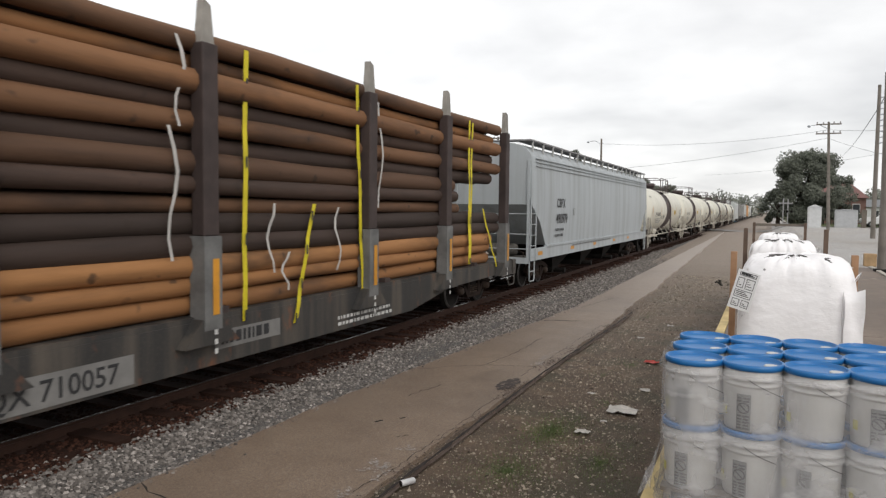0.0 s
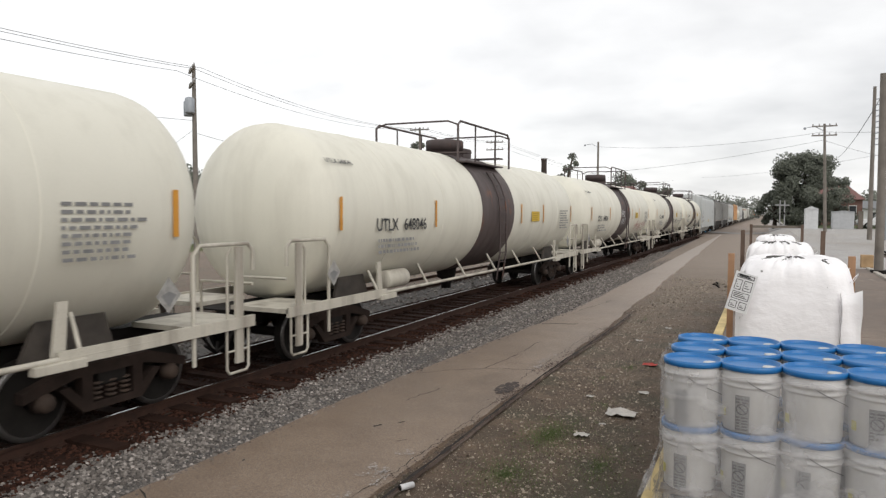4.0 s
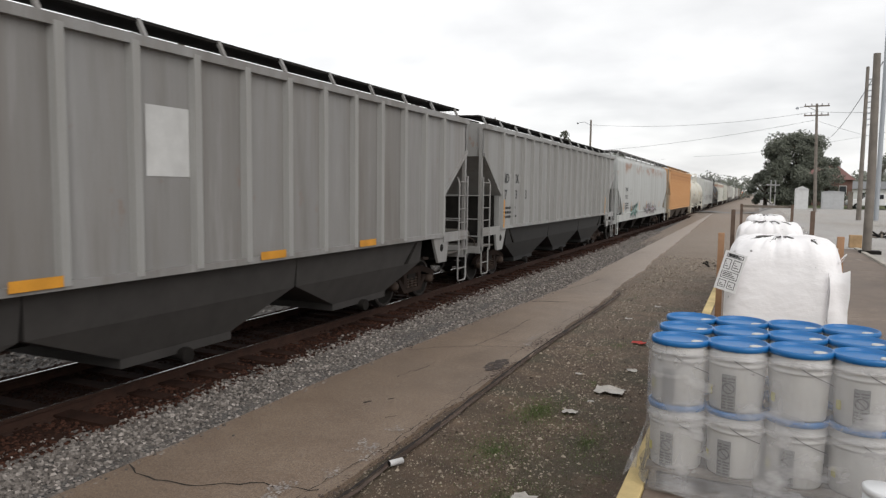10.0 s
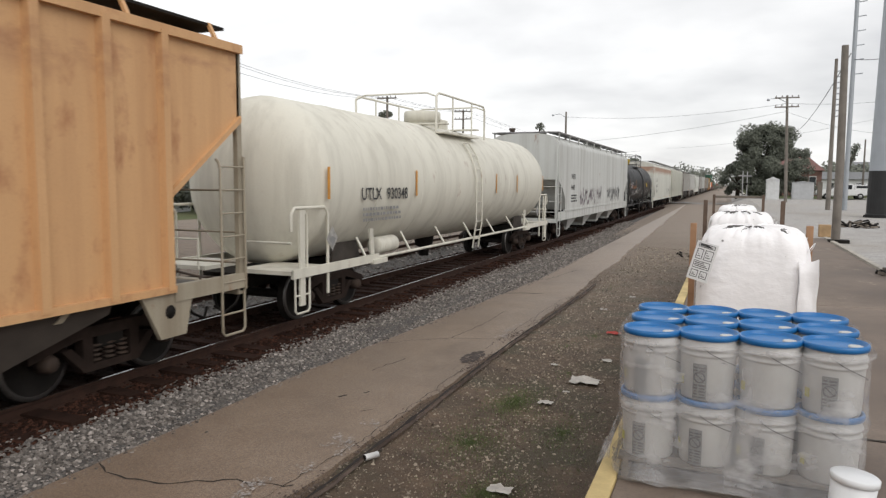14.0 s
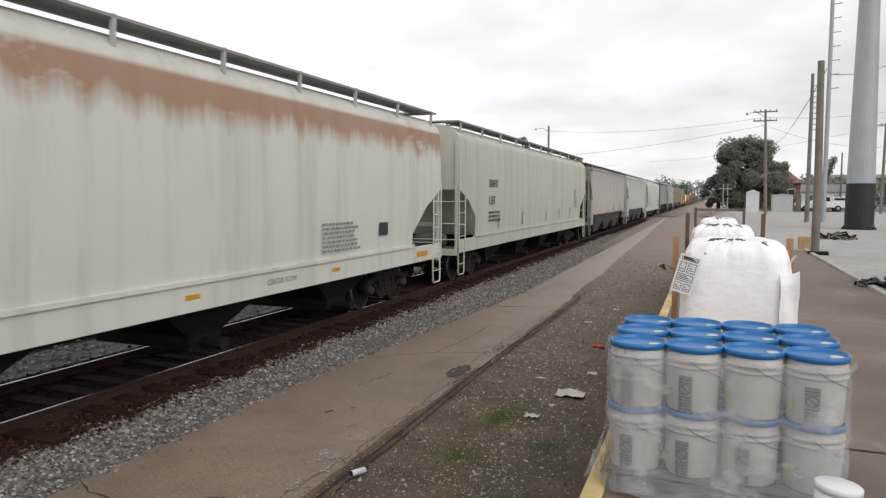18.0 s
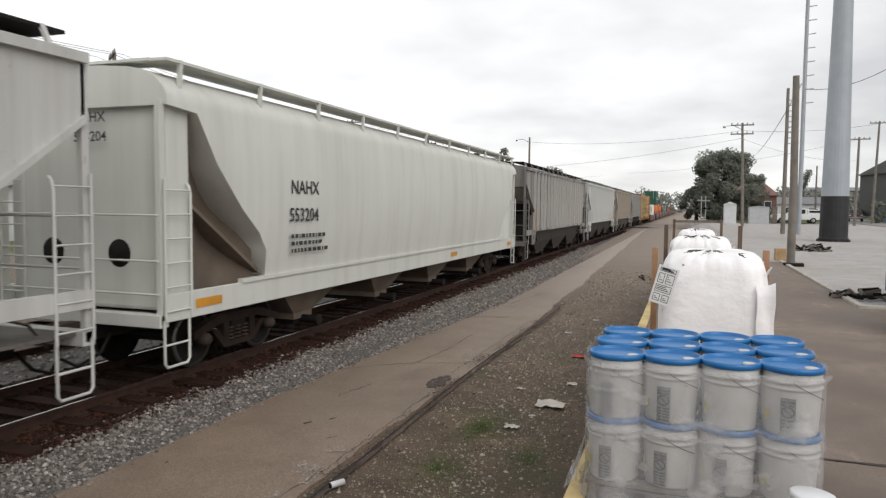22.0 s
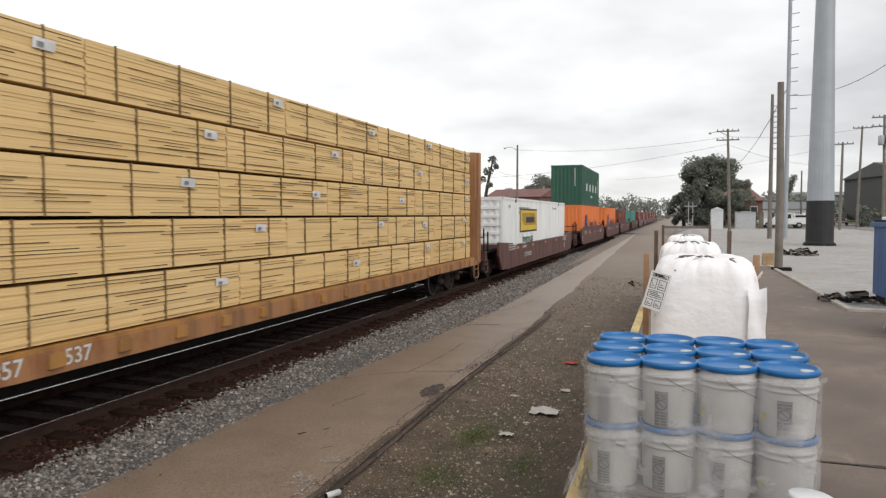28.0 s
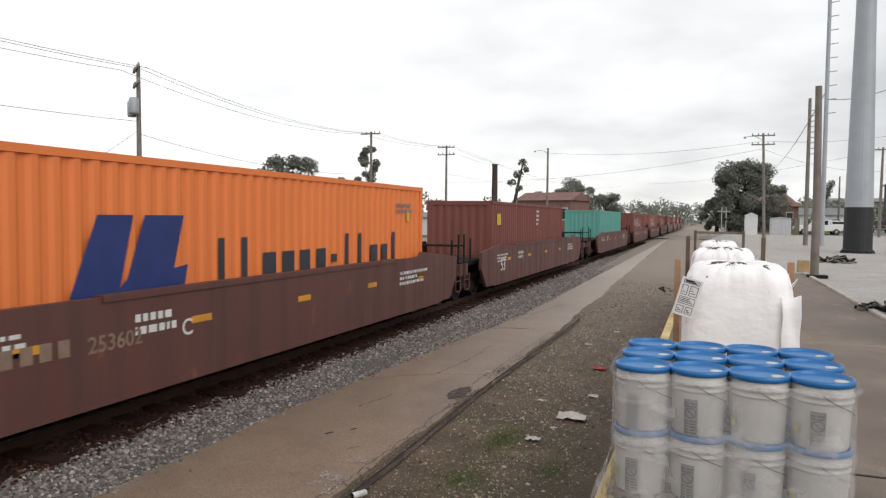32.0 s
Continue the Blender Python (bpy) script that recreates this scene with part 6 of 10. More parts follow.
def make_train():
    grey = lambda n, v, **k: paint(n, (v, v, v * 0.985), **k)
    pole_car(7.2, 24.6)

    # first covered hopper
    m = paint("blue_grey_hopper_paint", (0.40, 0.43, 0.445), dirty=0.3, rust=0.0)
    car = smooth_hopper(31.8, 22.2, m, "blue-grey smooth-sided covered hopper car with curved sides", eave=4.16, posts=20)
    h = 10.8
    for z in (3.95, 4.08, 4.19):
        part("eave_bead", Solid().box(1.49, 1.575, -h + 0.1, h - 0.1, z, z + 0.03), m, car)
    letters("lettering", "CBFX", 0.44, black_mark, car, facing(1.577, -8.3, 2.68))
    letters("lettering", "490979", 0.49, black_mark, car, facing(1.575, -8.36, 2.12))
    stencil(car, 1.572, -8.42, 1.86, 1.1, 1, black_mark, 0.09, 0.05, 3)
    stencil(car, 1.565, -8.45, 1.66, 1.1, 1, black_mark, 0.09, 0.05, 4)
    decal(car, "small_panel", faint_mark, 1.576, -6.05, 2.42, 0.26, 0.24)
    decal(car, "small_panel_face", m, 1.579, -6.03, 2.44, 0.22, 0.20)
    letters("lettering", "C", 0.12, faint_mark, car, facing(1.582, -5.96, 2.48))
    end_marks(car, 21.6, "CBFX", "490979")
    reflectors(car, 1.54, (-h + 0.5, -h + 4.6, -2.5, 1.6, 5.2), 1.12, 0.5, 0.12, orange_mark, 0)
    stencil(car, 1.545, -6, 1.25, 9, 1, faint_mark, 0.05, 0.05, 5)

    dull_cream = paint("grimy_cream_rail_paint", (0.50, 0.47, 0.40), dirt=(0.14, 0.11, 0.085), dirty=0.7, rough=0.55)
    cream = paint("cream_tank_paint", (0.665, 0.645, 0.555), dirty=0.14, rough=0.38)
    bandm = paint("dark_brown_band", (0.075, 0.055, 0.052), dirt=(0.03, 0.025, 0.025), dirty=0.5, rust=0.2, rough=0.5)
    whitegraf, redgraf = plain("white_spray_paint", (0.6, 0.6, 0.6), 0.6), plain("faded_red_spray_paint", (0.50, 0.24, 0.22), 0.7)
    tealgraf, dullgraf = plain("teal_spray_paint", (0.12, 0.27, 0.24), 0.7), plain("dull_violet_spray_paint", (0.30, 0.26, 0.28), 0.7)
    thull = lambda z: math.sqrt(max(0.1, 1.606 ** 2 - (z - 2.60) ** 2))
    nums = ["648087", "648118", "648046", "648046", "648080", "648099"]
    for k, c in enumerate((53.2, 72.0, 91.2, 110.2, 129.5, 148.2)):
        car = tank_car(c, 18.6, cream, bandm, "cream tank car with a dark brown centre band and top platform", "UTLX", nums[k], rail_mat=dull_cream, seed=k * 13 + 2, inset=0.72)
        letters("lettering", "UTLX " + nums[k], 0.15, black_mark, car, facing(1.40, -8.0, 3.45) @ pose(0, 0, 0, -38, 0, 0))
        if k == 0:
            sprayed(car, "RAIL KING!", black_mark, -4.05, 2.05, 0.25, thull, 0.018, 0.85, 0, 2, "black spray-painted words")
        if k == 3:
            sprayed(car, "RAIL", whitegraf, -1.1, 2.42, 0.32, thull, 0.022, 0.85, 0, 3, "white spray-painted words")
            sprayed(car, "KING!", whitegraf, -1.0, 2.02, 0.32, thull, 0.022, 0.85, 0, 4, "white spray-painted words")
            scribble(car, redgraf, 1.5, 3.4, 1.50, 3.6, 0.65, 21, 20, 0.018, "faded red spray-painted scrawl", lambda z: math.sqrt(max(0.1, 1.606 ** 2 - (z - 2.60) ** 2)))
        if k == 4:
            sprayed(car, "RAIL KING!!!", black_mark, 1.98, 1.87, 0.30, thull, 0.024, 0.85, 0, 7, "black spray-painted words")
            arrow = Solid()
            ribbon(arrow, [(6.75, 2.02), (5.6, 1.97), (4.76, 1.95)], 0.02, thull)
            ribbon(arrow, [(5.0, 2.08), (4.74, 1.95), (5.0, 1.80)], 0.02, thull)
            ribbon(arrow, [(6.75, 1.8), (7.0, 1.95), (7.3, 2.1), (7.35, 1.9), (7.05, 1.72), (7.25, 2.0)], 0.02, thull)
            part("graffiti", arrow, black_mark, car, "black spray-painted arrow")["kind"] = "stuff"
            scribble(car, black_mark, 1.5, -2.2, 1.7, 0.9, 0.6, 8, 3, 0.03, "black spray-painted loops", lambda z: math.sqrt(max(0.1, 1.606 ** 2 - (z - 2.60) ** 2)))
        if k == 5:
            scribble(car, plain("dark_grey_spray_paint", (0.12, 0.105, 0.115), 0.7, 0, 0.3), 1.5, 3.2, 1.35, 2.6, 0.55, 35, 8, 0.028, "dark grey spray-painted scrawl", thull)
            scribble(car, faint_mark, 1.5, 3.3, 1.4, 2.4, 0.45, 36, 6, 0.03, "grey spray-painted scrawl", thull)
            gold = plain("ochre_spray_paint", (0.42, 0.27, 0.06), 0.7)
            scribble(car, gold, 1.5, -1.1, 1.8, 2.0, 1.1, 33, 6, 0.035, "ochre spray-painted scrawl", lambda z: math.sqrt(max(0.1, 1.612 ** 2 - (z - 2.60) ** 2)))

    m = paint("pale_grey_hopper_paint", (0.50, 0.52, 0.515), dirty=0.2)
    mid_grey = grey("slope_sheet_grey", 0.16, dirty=0.5)
    L = 20.6
    car = smooth_hopper(168.4, L, m, "clean pale grey flat-sided covered hopper car", square=True, pale_walk=True, end_dark=mid_grey, notch=(3.0, 0.8, 2.35), eave=4.12, posts=12, pipe=plain("blue_outlet_cap", (0.08, 0.25, 0.42), 0.5))
    for e in (-1, 1):
        part("end_panel", Solid().box(1.49, 1.54, min(e * 10.25, e * 9.45), max(e * 10.25, e * 9.45), 1.36, 2.32), m, car)
    h = L / 2
    letters("lettering", "CHVX", 0.38, black_mark, car, facing(1.552, -8.8, 2.56))
    letters("lettering", "891134", 0.38, black_mark, car, facing(1.552, -8.9, 2.05))
    stencil(car, 1.552, -8.8, 1.82, 1.5, 2, black_mark, 0.07, 0.09, 3)
    stencil(car, 1.552, h - 4.2, 2.9, 1.5, 3, faint_mark, 0.07, 0.05, 8)
    stencil(car, 1.552, h - 4.0, 2.4, 1.2, 5, faint_mark, 0.07, 0.05, 9)
    end_marks(car, L, "CHVX", "891134", size=0.24)
    reflectors(car, 1.55, (-9.35,), 1.45, 0.1, 0.9, orange_mark, 0.3)
    reflectors(car, 1.55, (-6.5, -3.6, -1.0, 2.2, 5.5, h - 1.6), 1.48, 0.08, 0.42, orange_mark, 0.08)
    decal(car, "warning_label", yellow_mark, 1.551, -0.75, 1.55, 1.0, 0.34, "yellow warning label")
    stencil(car, 1.555, -0.67, 1.77, 0.8, 3, black_mark, 0.05, 0.05, 3)

    m = paint("dull_grey_ribbed_paint", (0.265, 0.262, 0.258), dirty=0.35, rust=0.10, rust_colour=(0.22, 0.15, 0.12), panel=0.975)
    L = 18.6
    h = L / 2
    pale_rib = paint("pale_rib_paint", (0.30, 0.30, 0.29), dirty=0.4, rust=0.08)
    patch = plain("pale_patch_paint", (0.55, 0.55, 0.54), 0.7, 0, 0.15)
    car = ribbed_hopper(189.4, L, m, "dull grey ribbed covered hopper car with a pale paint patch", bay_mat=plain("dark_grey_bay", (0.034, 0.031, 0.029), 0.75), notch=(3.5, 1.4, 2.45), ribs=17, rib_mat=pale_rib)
    side_marks(car, 1.542, -7.66, "", "", 0.40, black_mark, 2.6, 0.975, [("MW", "46"), ("CX", "34"), ("", "86")])
    for k in range(3):
        for z in (2.57, 3.07) if k < 2 else (2.57,):
            decal(car, "number_patch", plain("worn_pale_patch", (0.36, 0.355, 0.345), 0.7, 0, 0.3, 5), 1.537, -7.72 + 0.975 * k, z, 0.62, 0.42)
    decal(car, "paint_patch", patch, 1.536, -0.78, 2.72, 0.7, 0.86)
    part("number_patch", Solid().box(-0.36, 0.62, -h - 0.008, -h - 0.004, 3.76, 4.0), patch, car)
    letters("lettering", "463486", 0.2, black_mark, car, pose(-0.3, -h - 0.012, 3.8, 90, 0, 0))
    reflectors(car, 1.64, (-7.6, -2.6, 1.2, 4.0), 1.53, 0.6, 0.12, orange_mark, 0)

    m = paint("mid_grey_ribbed_paint", (0.31, 0.313, 0.308), dirty=0.26, rust=0.05, panel=0.975)
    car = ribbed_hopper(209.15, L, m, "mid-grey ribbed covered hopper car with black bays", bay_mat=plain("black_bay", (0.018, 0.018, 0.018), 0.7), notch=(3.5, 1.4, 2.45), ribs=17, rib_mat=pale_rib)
    side_marks(car, 1.542, -7.66, "", "", 0.38, black_mark, 2.35, 0.975, [("ND", "47"), ("YX", "53"), ("", "23")])
    end_marks(car, L, "NDYX", "475323", black_mark, 4.0, 0.15, 0.24)
    reflectors(car, 1.636, (-7.8, 6.8), 1.53, 0.1, 0.8, orange_mark, 0)

    m = paint("pale_grey_rusted_paint", (0.46, 0.475, 0.465), dirty=0.22, rust=0.06, eave_rust=0.75)
    L = 21.4
    h = L / 2
    car = smooth_hopper(230.4, L, m, "pale grey covered hopper car with rusted eaves and graffiti", notch=(2.75, 1.7, 1.6))
    side_marks(car, 1.57, -8.42, "XOMX", "720175", 0.29, plain("worn_dark_lettering", (0.10, 0.10, 0.105), 0.7, 0, 0.3), 2.22)
    hull = lambda z: 1.503 + 0.06 * math.sin(math.pi * min(1, max(0, (z - 1.2) / 3.4)))
    over = lambda z: max(hull(z), 1.577 if 1.34 < z < 1.44 else (1.54 if z < 1.36 else 0))
    darkline, palegraf = plain("dark_green_spray_line", (0.07, 0.10, 0.10), 0.7), plain("pale_aqua_spray_paint", (0.36, 0.46, 0.43), 0.7, 0, 0.3)
    mural(car, [tealgraf, palegraf], darkline, -6.25, 1.02, 2.3, 0.98, 4, over, 51, "teal spray-painted letter shapes")
    mural(car, [dullgraf, plain("mauve_spray_paint", (0.36, 0.30, 0.34), 0.7, 0, 0.3), plain("grey_spray_paint", (0.33, 0.32, 0.31), 0.7, 0, 0.3)], faint_mark, -0.9, 1.05, 5.6, 0.95, 6, over, 52, "dull violet spray-painted letter shapes")
    scribble(car, darkline, 1.56, -8.3, 1.42, 0.6, 0.45, 53, 4, 0.018, "dark spray-painted scrawl", hull)
    reflectors(car, 1.562, (-8.86, -6.2, -3.15, -0.2, 3.0, 6.4), 1.5, 0.09, 0.5, orange_mark, 0.05)
    decal(car, "small_panel", faint_mark, 1.568, -6.7, 2.45, 0.3, 0.28)
    decal(car, "small_panel_face", m, 1.571, -6.68, 2.47, 0.26, 0.24)
    letters("lettering", "C", 0.13, faint_mark, car, facing(1.574, -6.57, 2.5))

    m = paint("rusty_orange_paint", (0.58, 0.34, 0.165), dirt=(0.30, 0.14, 0.065), dirty=0.55, streak=0.6, rust=0.5, rust_colour=(0.36, 0.16, 0.072), eave_rust=0.6)
    creamy = paint("dirty_cream_paint", (0.33, 0.29, 0.22), dirt=(0.14, 0.10, 0.06), dirty=0.6, rust=0.2)
    L = 21.0
    h = L / 2
    car = ribbed_hopper(253.2, L, m, "faded orange ribbed covered hopper car with rust runs", bay_mat=plain("rust_grey_bay", (0.055, 0.044, 0.036), 0.8), slope_mat=creamy, notch=(3.45, 1.42, 2.38), sill_mat=creamy, ribs=21, eave=4.50, zs=1.16)
    pgrey = plain("grey_number_panel", (0.34, 0.35, 0.34), 0.7, 0, 0.2)
    for k, (a, b) in enumerate((("XO", "87"), ("MX", "64"), ("", "62"))):
        y = -8.86 + 0.898 * k
        if a:
            decal(car, "number_panel", pgrey, 1.536, y, 2.36, 0.52, 0.34)
            letters("lettering", a, 0.36, black_mark, car, facing(1.542, y + 0.03, 2.41))
        decal(car, "number_panel", pgrey, 1.538, y, 1.95, 0.52, 0.36)
        letters("lettering", b, 0.40, black_mark, car, facing(1.544, y + 0.03, 2.0))
    part("number_panel", Solid().box(0.4, 1.25, -h - 0.006, -h - 0.003, 3.65, 4.2), pgrey, car)
    letters("lettering", "XOMX", 0.24, faint_mark, car, pose(0.5, -h - 0.011, 3.95, 90, 0, 0))
    letters("lettering", "876462", 0.27, black_mark, car, pose(0.43, -h - 0.011, 3.68, 90, 0, 0))
    sheet = lambda z: 1.536
    olive, palegreen, rustfill = plain("dark_olive_spray_line", (0.17, 0.13, 0.08), 0.7, 0, 0.4), plain("pale_green_spray_paint", (0.37, 0.37, 0.20), 0.7, 0, 0.4, 4), plain("rust_brown_spray_paint", (0.42, 0.21, 0.11), 0.7, 0, 0.4, 3)
    low, high, lines = Solid(), Solid(), Solid()
    wave = lambda y, f, q: noise.noise(Vector((y * f, q, 3.3)))
    for k in range(11):
        # between two ribs
        ya = -5.55 + 0.898 * k + 0.09
        ys_ = [ya + 0.718 * j / 8 for j in range(9)]
        cut = [1.46 + 0.30 * wave(y, 1.1, 1) for y in ys_]
        crest = [2.12 + 0.38 * wave(y, 0.9, 2) + 0.22 * wave(y, 2.7, 5) for y in ys_]
        low.grid([[(1.5365, y, 1.22) for y in ys_], [(1.5365, y, z) for y, z in zip(ys_, cut)]])
        high.grid([[(1.5368, y, z + 0.004) for y, z in zip(ys_, cut)], [(1.5368, y, max(z + 0.05, c)) for (y, z), c in zip(zip(ys_, cut), crest)]])
        ribbon(lines, list(zip(ys_, crest)), 0.020, sheet)
        if k % 2:
            c = ys_[4]
            ribbon(lines, [(c + 0.20 * math.cos(0.6 * j), 1.62 + 0.26 * math.sin(0.6 * j + k)) for j in range(12)], 0.016, sheet)
        else:
            ribbon(lines, [(ys_[1], 1.25), (ys_[2], 1.6), (ys_[4], 1.75), (ys_[5], 1.45), (ys_[7], 1.3), (ys_[8], 1.6)], 0.018, sheet)
    part("graffiti", low, palegreen, car, "flaking pale green spray paint")["kind"] = "stuff"
    part("graffiti", high, rustfill, car, "rust-brown spray paint")["kind"] = "stuff"
    part("graffiti_outline", lines, olive, car)["kind"] = "stuff"
    scribble(car, creamy, 1.540, -5.4, 1.3, 9.0, 0.6, 62, 18, 0.022, "flaking pale spray paint")
    scribble(car, plain("pale_blue_spray_paint", (0.38, 0.42, 0.44), 0.7, 0, 0.3), 1.538, 4.5, 1.35, 0.8, 0.6, 63, 3, 0.03, "pale blue spray paint")

    white = paint("chalky_white_tank_paint", (0.64, 0.62, 0.54), dirty=0.3, rust=0.05)
    tank_car(273.9, 17.9, white, None, "chalky white tank car with a low top platform", "UTLX", "930348", extra_label=False, seed=70)

    m = paint("off_white_hopper_paint", (0.52, 0.53, 0.51), dirty=0.35, rust=0.1)
    L = 21.4
    car = smooth_hopper(295.2, L, m, "off-white covered hopper car with grey graffiti", square=True, notch=(2.75, 1.4, 1.9))
    side_marks(car, 1.552, -L / 2 + 2.6, "WLPX", "44189", 0.34, black_mark, 2.3)
    scribble(car, dullgraf, 1.55, -6, 1.5, 6.0, 0.9, 71, 16, 0.06, "grey spray-painted letters")
    scribble(car, faint_mark, 1.55, 2, 1.5, 5.0, 0.9, 72, 14, 0.06, "grey spray-painted letters")

    black = paint("black_tank_paint", (0.011, 0.011, 0.012), dirt=(0.05, 0.045, 0.04), dirty=0.25, rough=0.42)
    lett = plain("orange_lettering", (0.45, 0.15, 0.03), 0.6)
    car = tank_car(314.9, 17.0, black, None, "black tank car with white graffiti and a yellow manway", "UTLX", "648250", lettering=lett, seed=80, shift=-0.3, dome_mat=plain("yellow_manway_paint", (0.55, 0.38, 0.03), 0.5))
    hull = lambda z: math.sqrt(max(0.1, 1.606 ** 2 - (z - 2.60) ** 2))
    sprayed(car, "FORZA", whitegraf, 1.24, 1.75, 0.27, hull, 0.013, 0.78, -0.008, 5, "white spray-painted words")
    sprayed(car, "FORZA", whitegraf, 3.08, 1.84, 0.25, hull, 0.012, 0.82, 0.006, 6, "white spray-painted words")
    scribble(car, whitegraf, 1.5, 0.34, 2.32, 0.82, 0.36, 81, 5, 0.012, "white spray-painted scrawl", hull)
    sw = Solid()
    ribbon(sw, [(0.72, 2.78), (0.82, 2.86), (1.0, 2.78), (1.06, 2.68), (0.85, 2.68), (0.72, 2.78)], 0.014, hull)
    ribbon(sw, [(0.55, 2.16), (0.66, 2.27), (0.8, 2.24), (0.72, 2.06), (0.6, 2.0), (0.37, 1.64)], 0.016, hull)
    ribbon(sw, [(0.86, 2.24), (0.86, 2.06), (0.93, 1.98), (1.02, 2.02), (1.14, 2.26)], 0.014, hull)
    ribbon(sw, [(0.56, 2.66), (0.36, 2.6), (0.34, 2.5), (0.55, 2.34), (0.66, 2.35)], 0.014, hull)
    part("graffiti", sw, whitegraf, car, "white spray-painted loops")["kind"] = "stuff"
    scribble(car, whitegraf, 1.5, 4.42, 1.88, 1.15, 0.28, 82, 7, 0.012, "white spray-painted scrawl", hull)
    scribble(car, whitegraf, 1.5, -3.6, 1.75, 2.8, 0.6, 83, 10, 0.03, "white spray-painted scrawl", hull)
    scribble(car, whitegraf, 1.5, -7.3, 2.2, 1.4, 0.6, 84, 6, 0.03, "white spray-painted scrawl", hull)

    m = paint("cream_hopper_rusty_eave", (0.585, 0.59, 0.535), dirty=0.25, rust=0.0, eave_rust=0.85)
    L = 21.4
    h = L / 2
    car = smooth_hopper(335.0, L, m, "cream covered hopper car with rust running down from its eaves", notch=(2.8, 1.8, 1.7))
    side_marks(car, 1.572, -h + 2.8, "CBFX", "470163", 0.40, black_mark, 2.25)
    end_marks(car, L, "CBFX", "470163", size=0.2)
    stencil(car, 1.574, 4.6, 2.05, 1.6, 7, faint_mark, 0.045, 0.04, 12)
    decal(car, "small_panel", black_mark, 1.565, 7.0, 1.75, 0.42, 0.28)
    letters("lettering", "CENTER FLOW", 0.13, faint_mark, car, facing(1.54, 2.9, 1.14))
    reflectors(car, 1.54, (-h + 0.4, h - 1.6), 1.1, 0.7, 0.13, orange_mark, 0)
    reflectors(car, 1.54, (-h + 4, -3, 1, 5), 1.15, 0.3, 0.07, orange_mark, 0)

    m = paint("grey_cream_hopper_paint", (0.475, 0.475, 0.41), dirty=0.22)
    car = smooth_hopper(357.9, L, m, "grey-cream covered hopper car with small brown stripes", notch=(2.8, 1.5, 2.0), eave=4.2)
    side_marks(car, 1.572, -h + 2.8, "SNHX", "1357", 0.38, black_mark, 2.35)
    end_marks(car, L, "SNHX", "1357", size=0.2)
    brownmark = plain("brown_stripe", (0.22, 0.12, 0.05), 0.6)
    reflectors(car, 1.566, (-h + 0.9, -h + 3.9, -h + 7.1, 0.5, 3.3, 6.0, h - 1.3), 1.55, 0.08, 0.5, brownmark, 0.08)
    stencil(car, 1.575, h - 3.6, 2.9, 0.7, 3, faint_mark, 0.07, 0.05, 8)
    stencil(car, 1.575, h - 3.5, 2.5, 1.0, 5, faint_mark, 0.06, 0.05, 9)

    L = 18.4
    h = L / 2
    light_rib = paint("light_rib_paint", (0.50, 0.49, 0.465), dirty=0.3, rust=0.04)
    m = paint("brownish_grey_ribbed_paint", (0.37, 0.345, 0.32), dirty=0.5, rust=0.12, panel=0.85)
    car = ribbed_hopper(379.3, L, m, "brownish grey ribbed covered hopper car", bay_mat=plain("dirty_shaded_bay", (0.050, 0.045, 0.041), 0.8), notch=(3.5, 1.1, 2.46), ribs=21, rib_mat=light_rib)
    side_marks(car, 1.542, -6.92, "", "", 0.36, plain("worn_dark_lettering", (0.10, 0.10, 0.105), 0.7, 0, 0.3), 2.45, 0.81, [("SI", ""), ("RX", ""), ("", "76")])
    end_marks(car, L, "SIRX", "47 778", faint_mark, 4.0, 0.15, 0.22)
    reflectors(car, 1.636, (-8.05,), 1.57, 0.12, 1.0, orange_mark, 0)
    reflectors(car, 1.636, (-4.75, -1.95, 1.4, 5.4), 1.5, 0.12, 0.55, orange_mark, 0)

    m = paint("chalk_white_ribbed_paint", (0.55, 0.55, 0.53), dirty=0.18, rust=0.04, panel=0.85)
    car = ribbed_hopper(398.9, L, m, "chalky white ribbed covered hopper car", bay_mat=plain("dirty_shaded_bay", (0.050, 0.045, 0.041), 0.8), ribs=20)
    for k in range(2):
        decal(car, "number_square", plain("grey_number_square", (0.25, 0.25, 0.25), 0.7), 1.537, -6.70 + 0.8 * k, 2.72, 0.58, 0.34)
    side_marks(car, 1.542, -6.66, "", "", 0.34, black_mark, 2.35, 0.8, [("OF", "343"), ("OX", "022")])
    end_marks(car, L, "OFOX", "343022", black_mark, 4.0, 0.15, 0.22)
    reflectors(car, 1.64, (-7.5, -6.65, -4.2, -1.8, 1.5, 4.0), 1.53, 0.55, 0.1, plain("faded_amber_reflector", (0.42, 0.24, 0.11), 0.5), 0)

    m = paint("pale_cream_round_paint", (0.575, 0.582, 0.54), dirty=0.15)
    # this brown carries the shadow inside the end hollows
    tan = plain("brown_shaded_hollow", (0.16, 0.125, 0.095), 0.8, 0, 0.3, 1.5)
    L = 20.2
    h = L / 2
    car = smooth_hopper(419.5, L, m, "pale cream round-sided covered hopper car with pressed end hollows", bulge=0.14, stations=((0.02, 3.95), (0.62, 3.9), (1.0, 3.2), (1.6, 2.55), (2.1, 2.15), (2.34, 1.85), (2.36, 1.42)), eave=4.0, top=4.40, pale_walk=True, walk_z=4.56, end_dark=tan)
    end_marks(car, L, "NAHX", "553204", size=0.2)
    side_marks(car, 1.657, -7.1, "NAHX", "553204", 0.34, black_mark, 2.32)
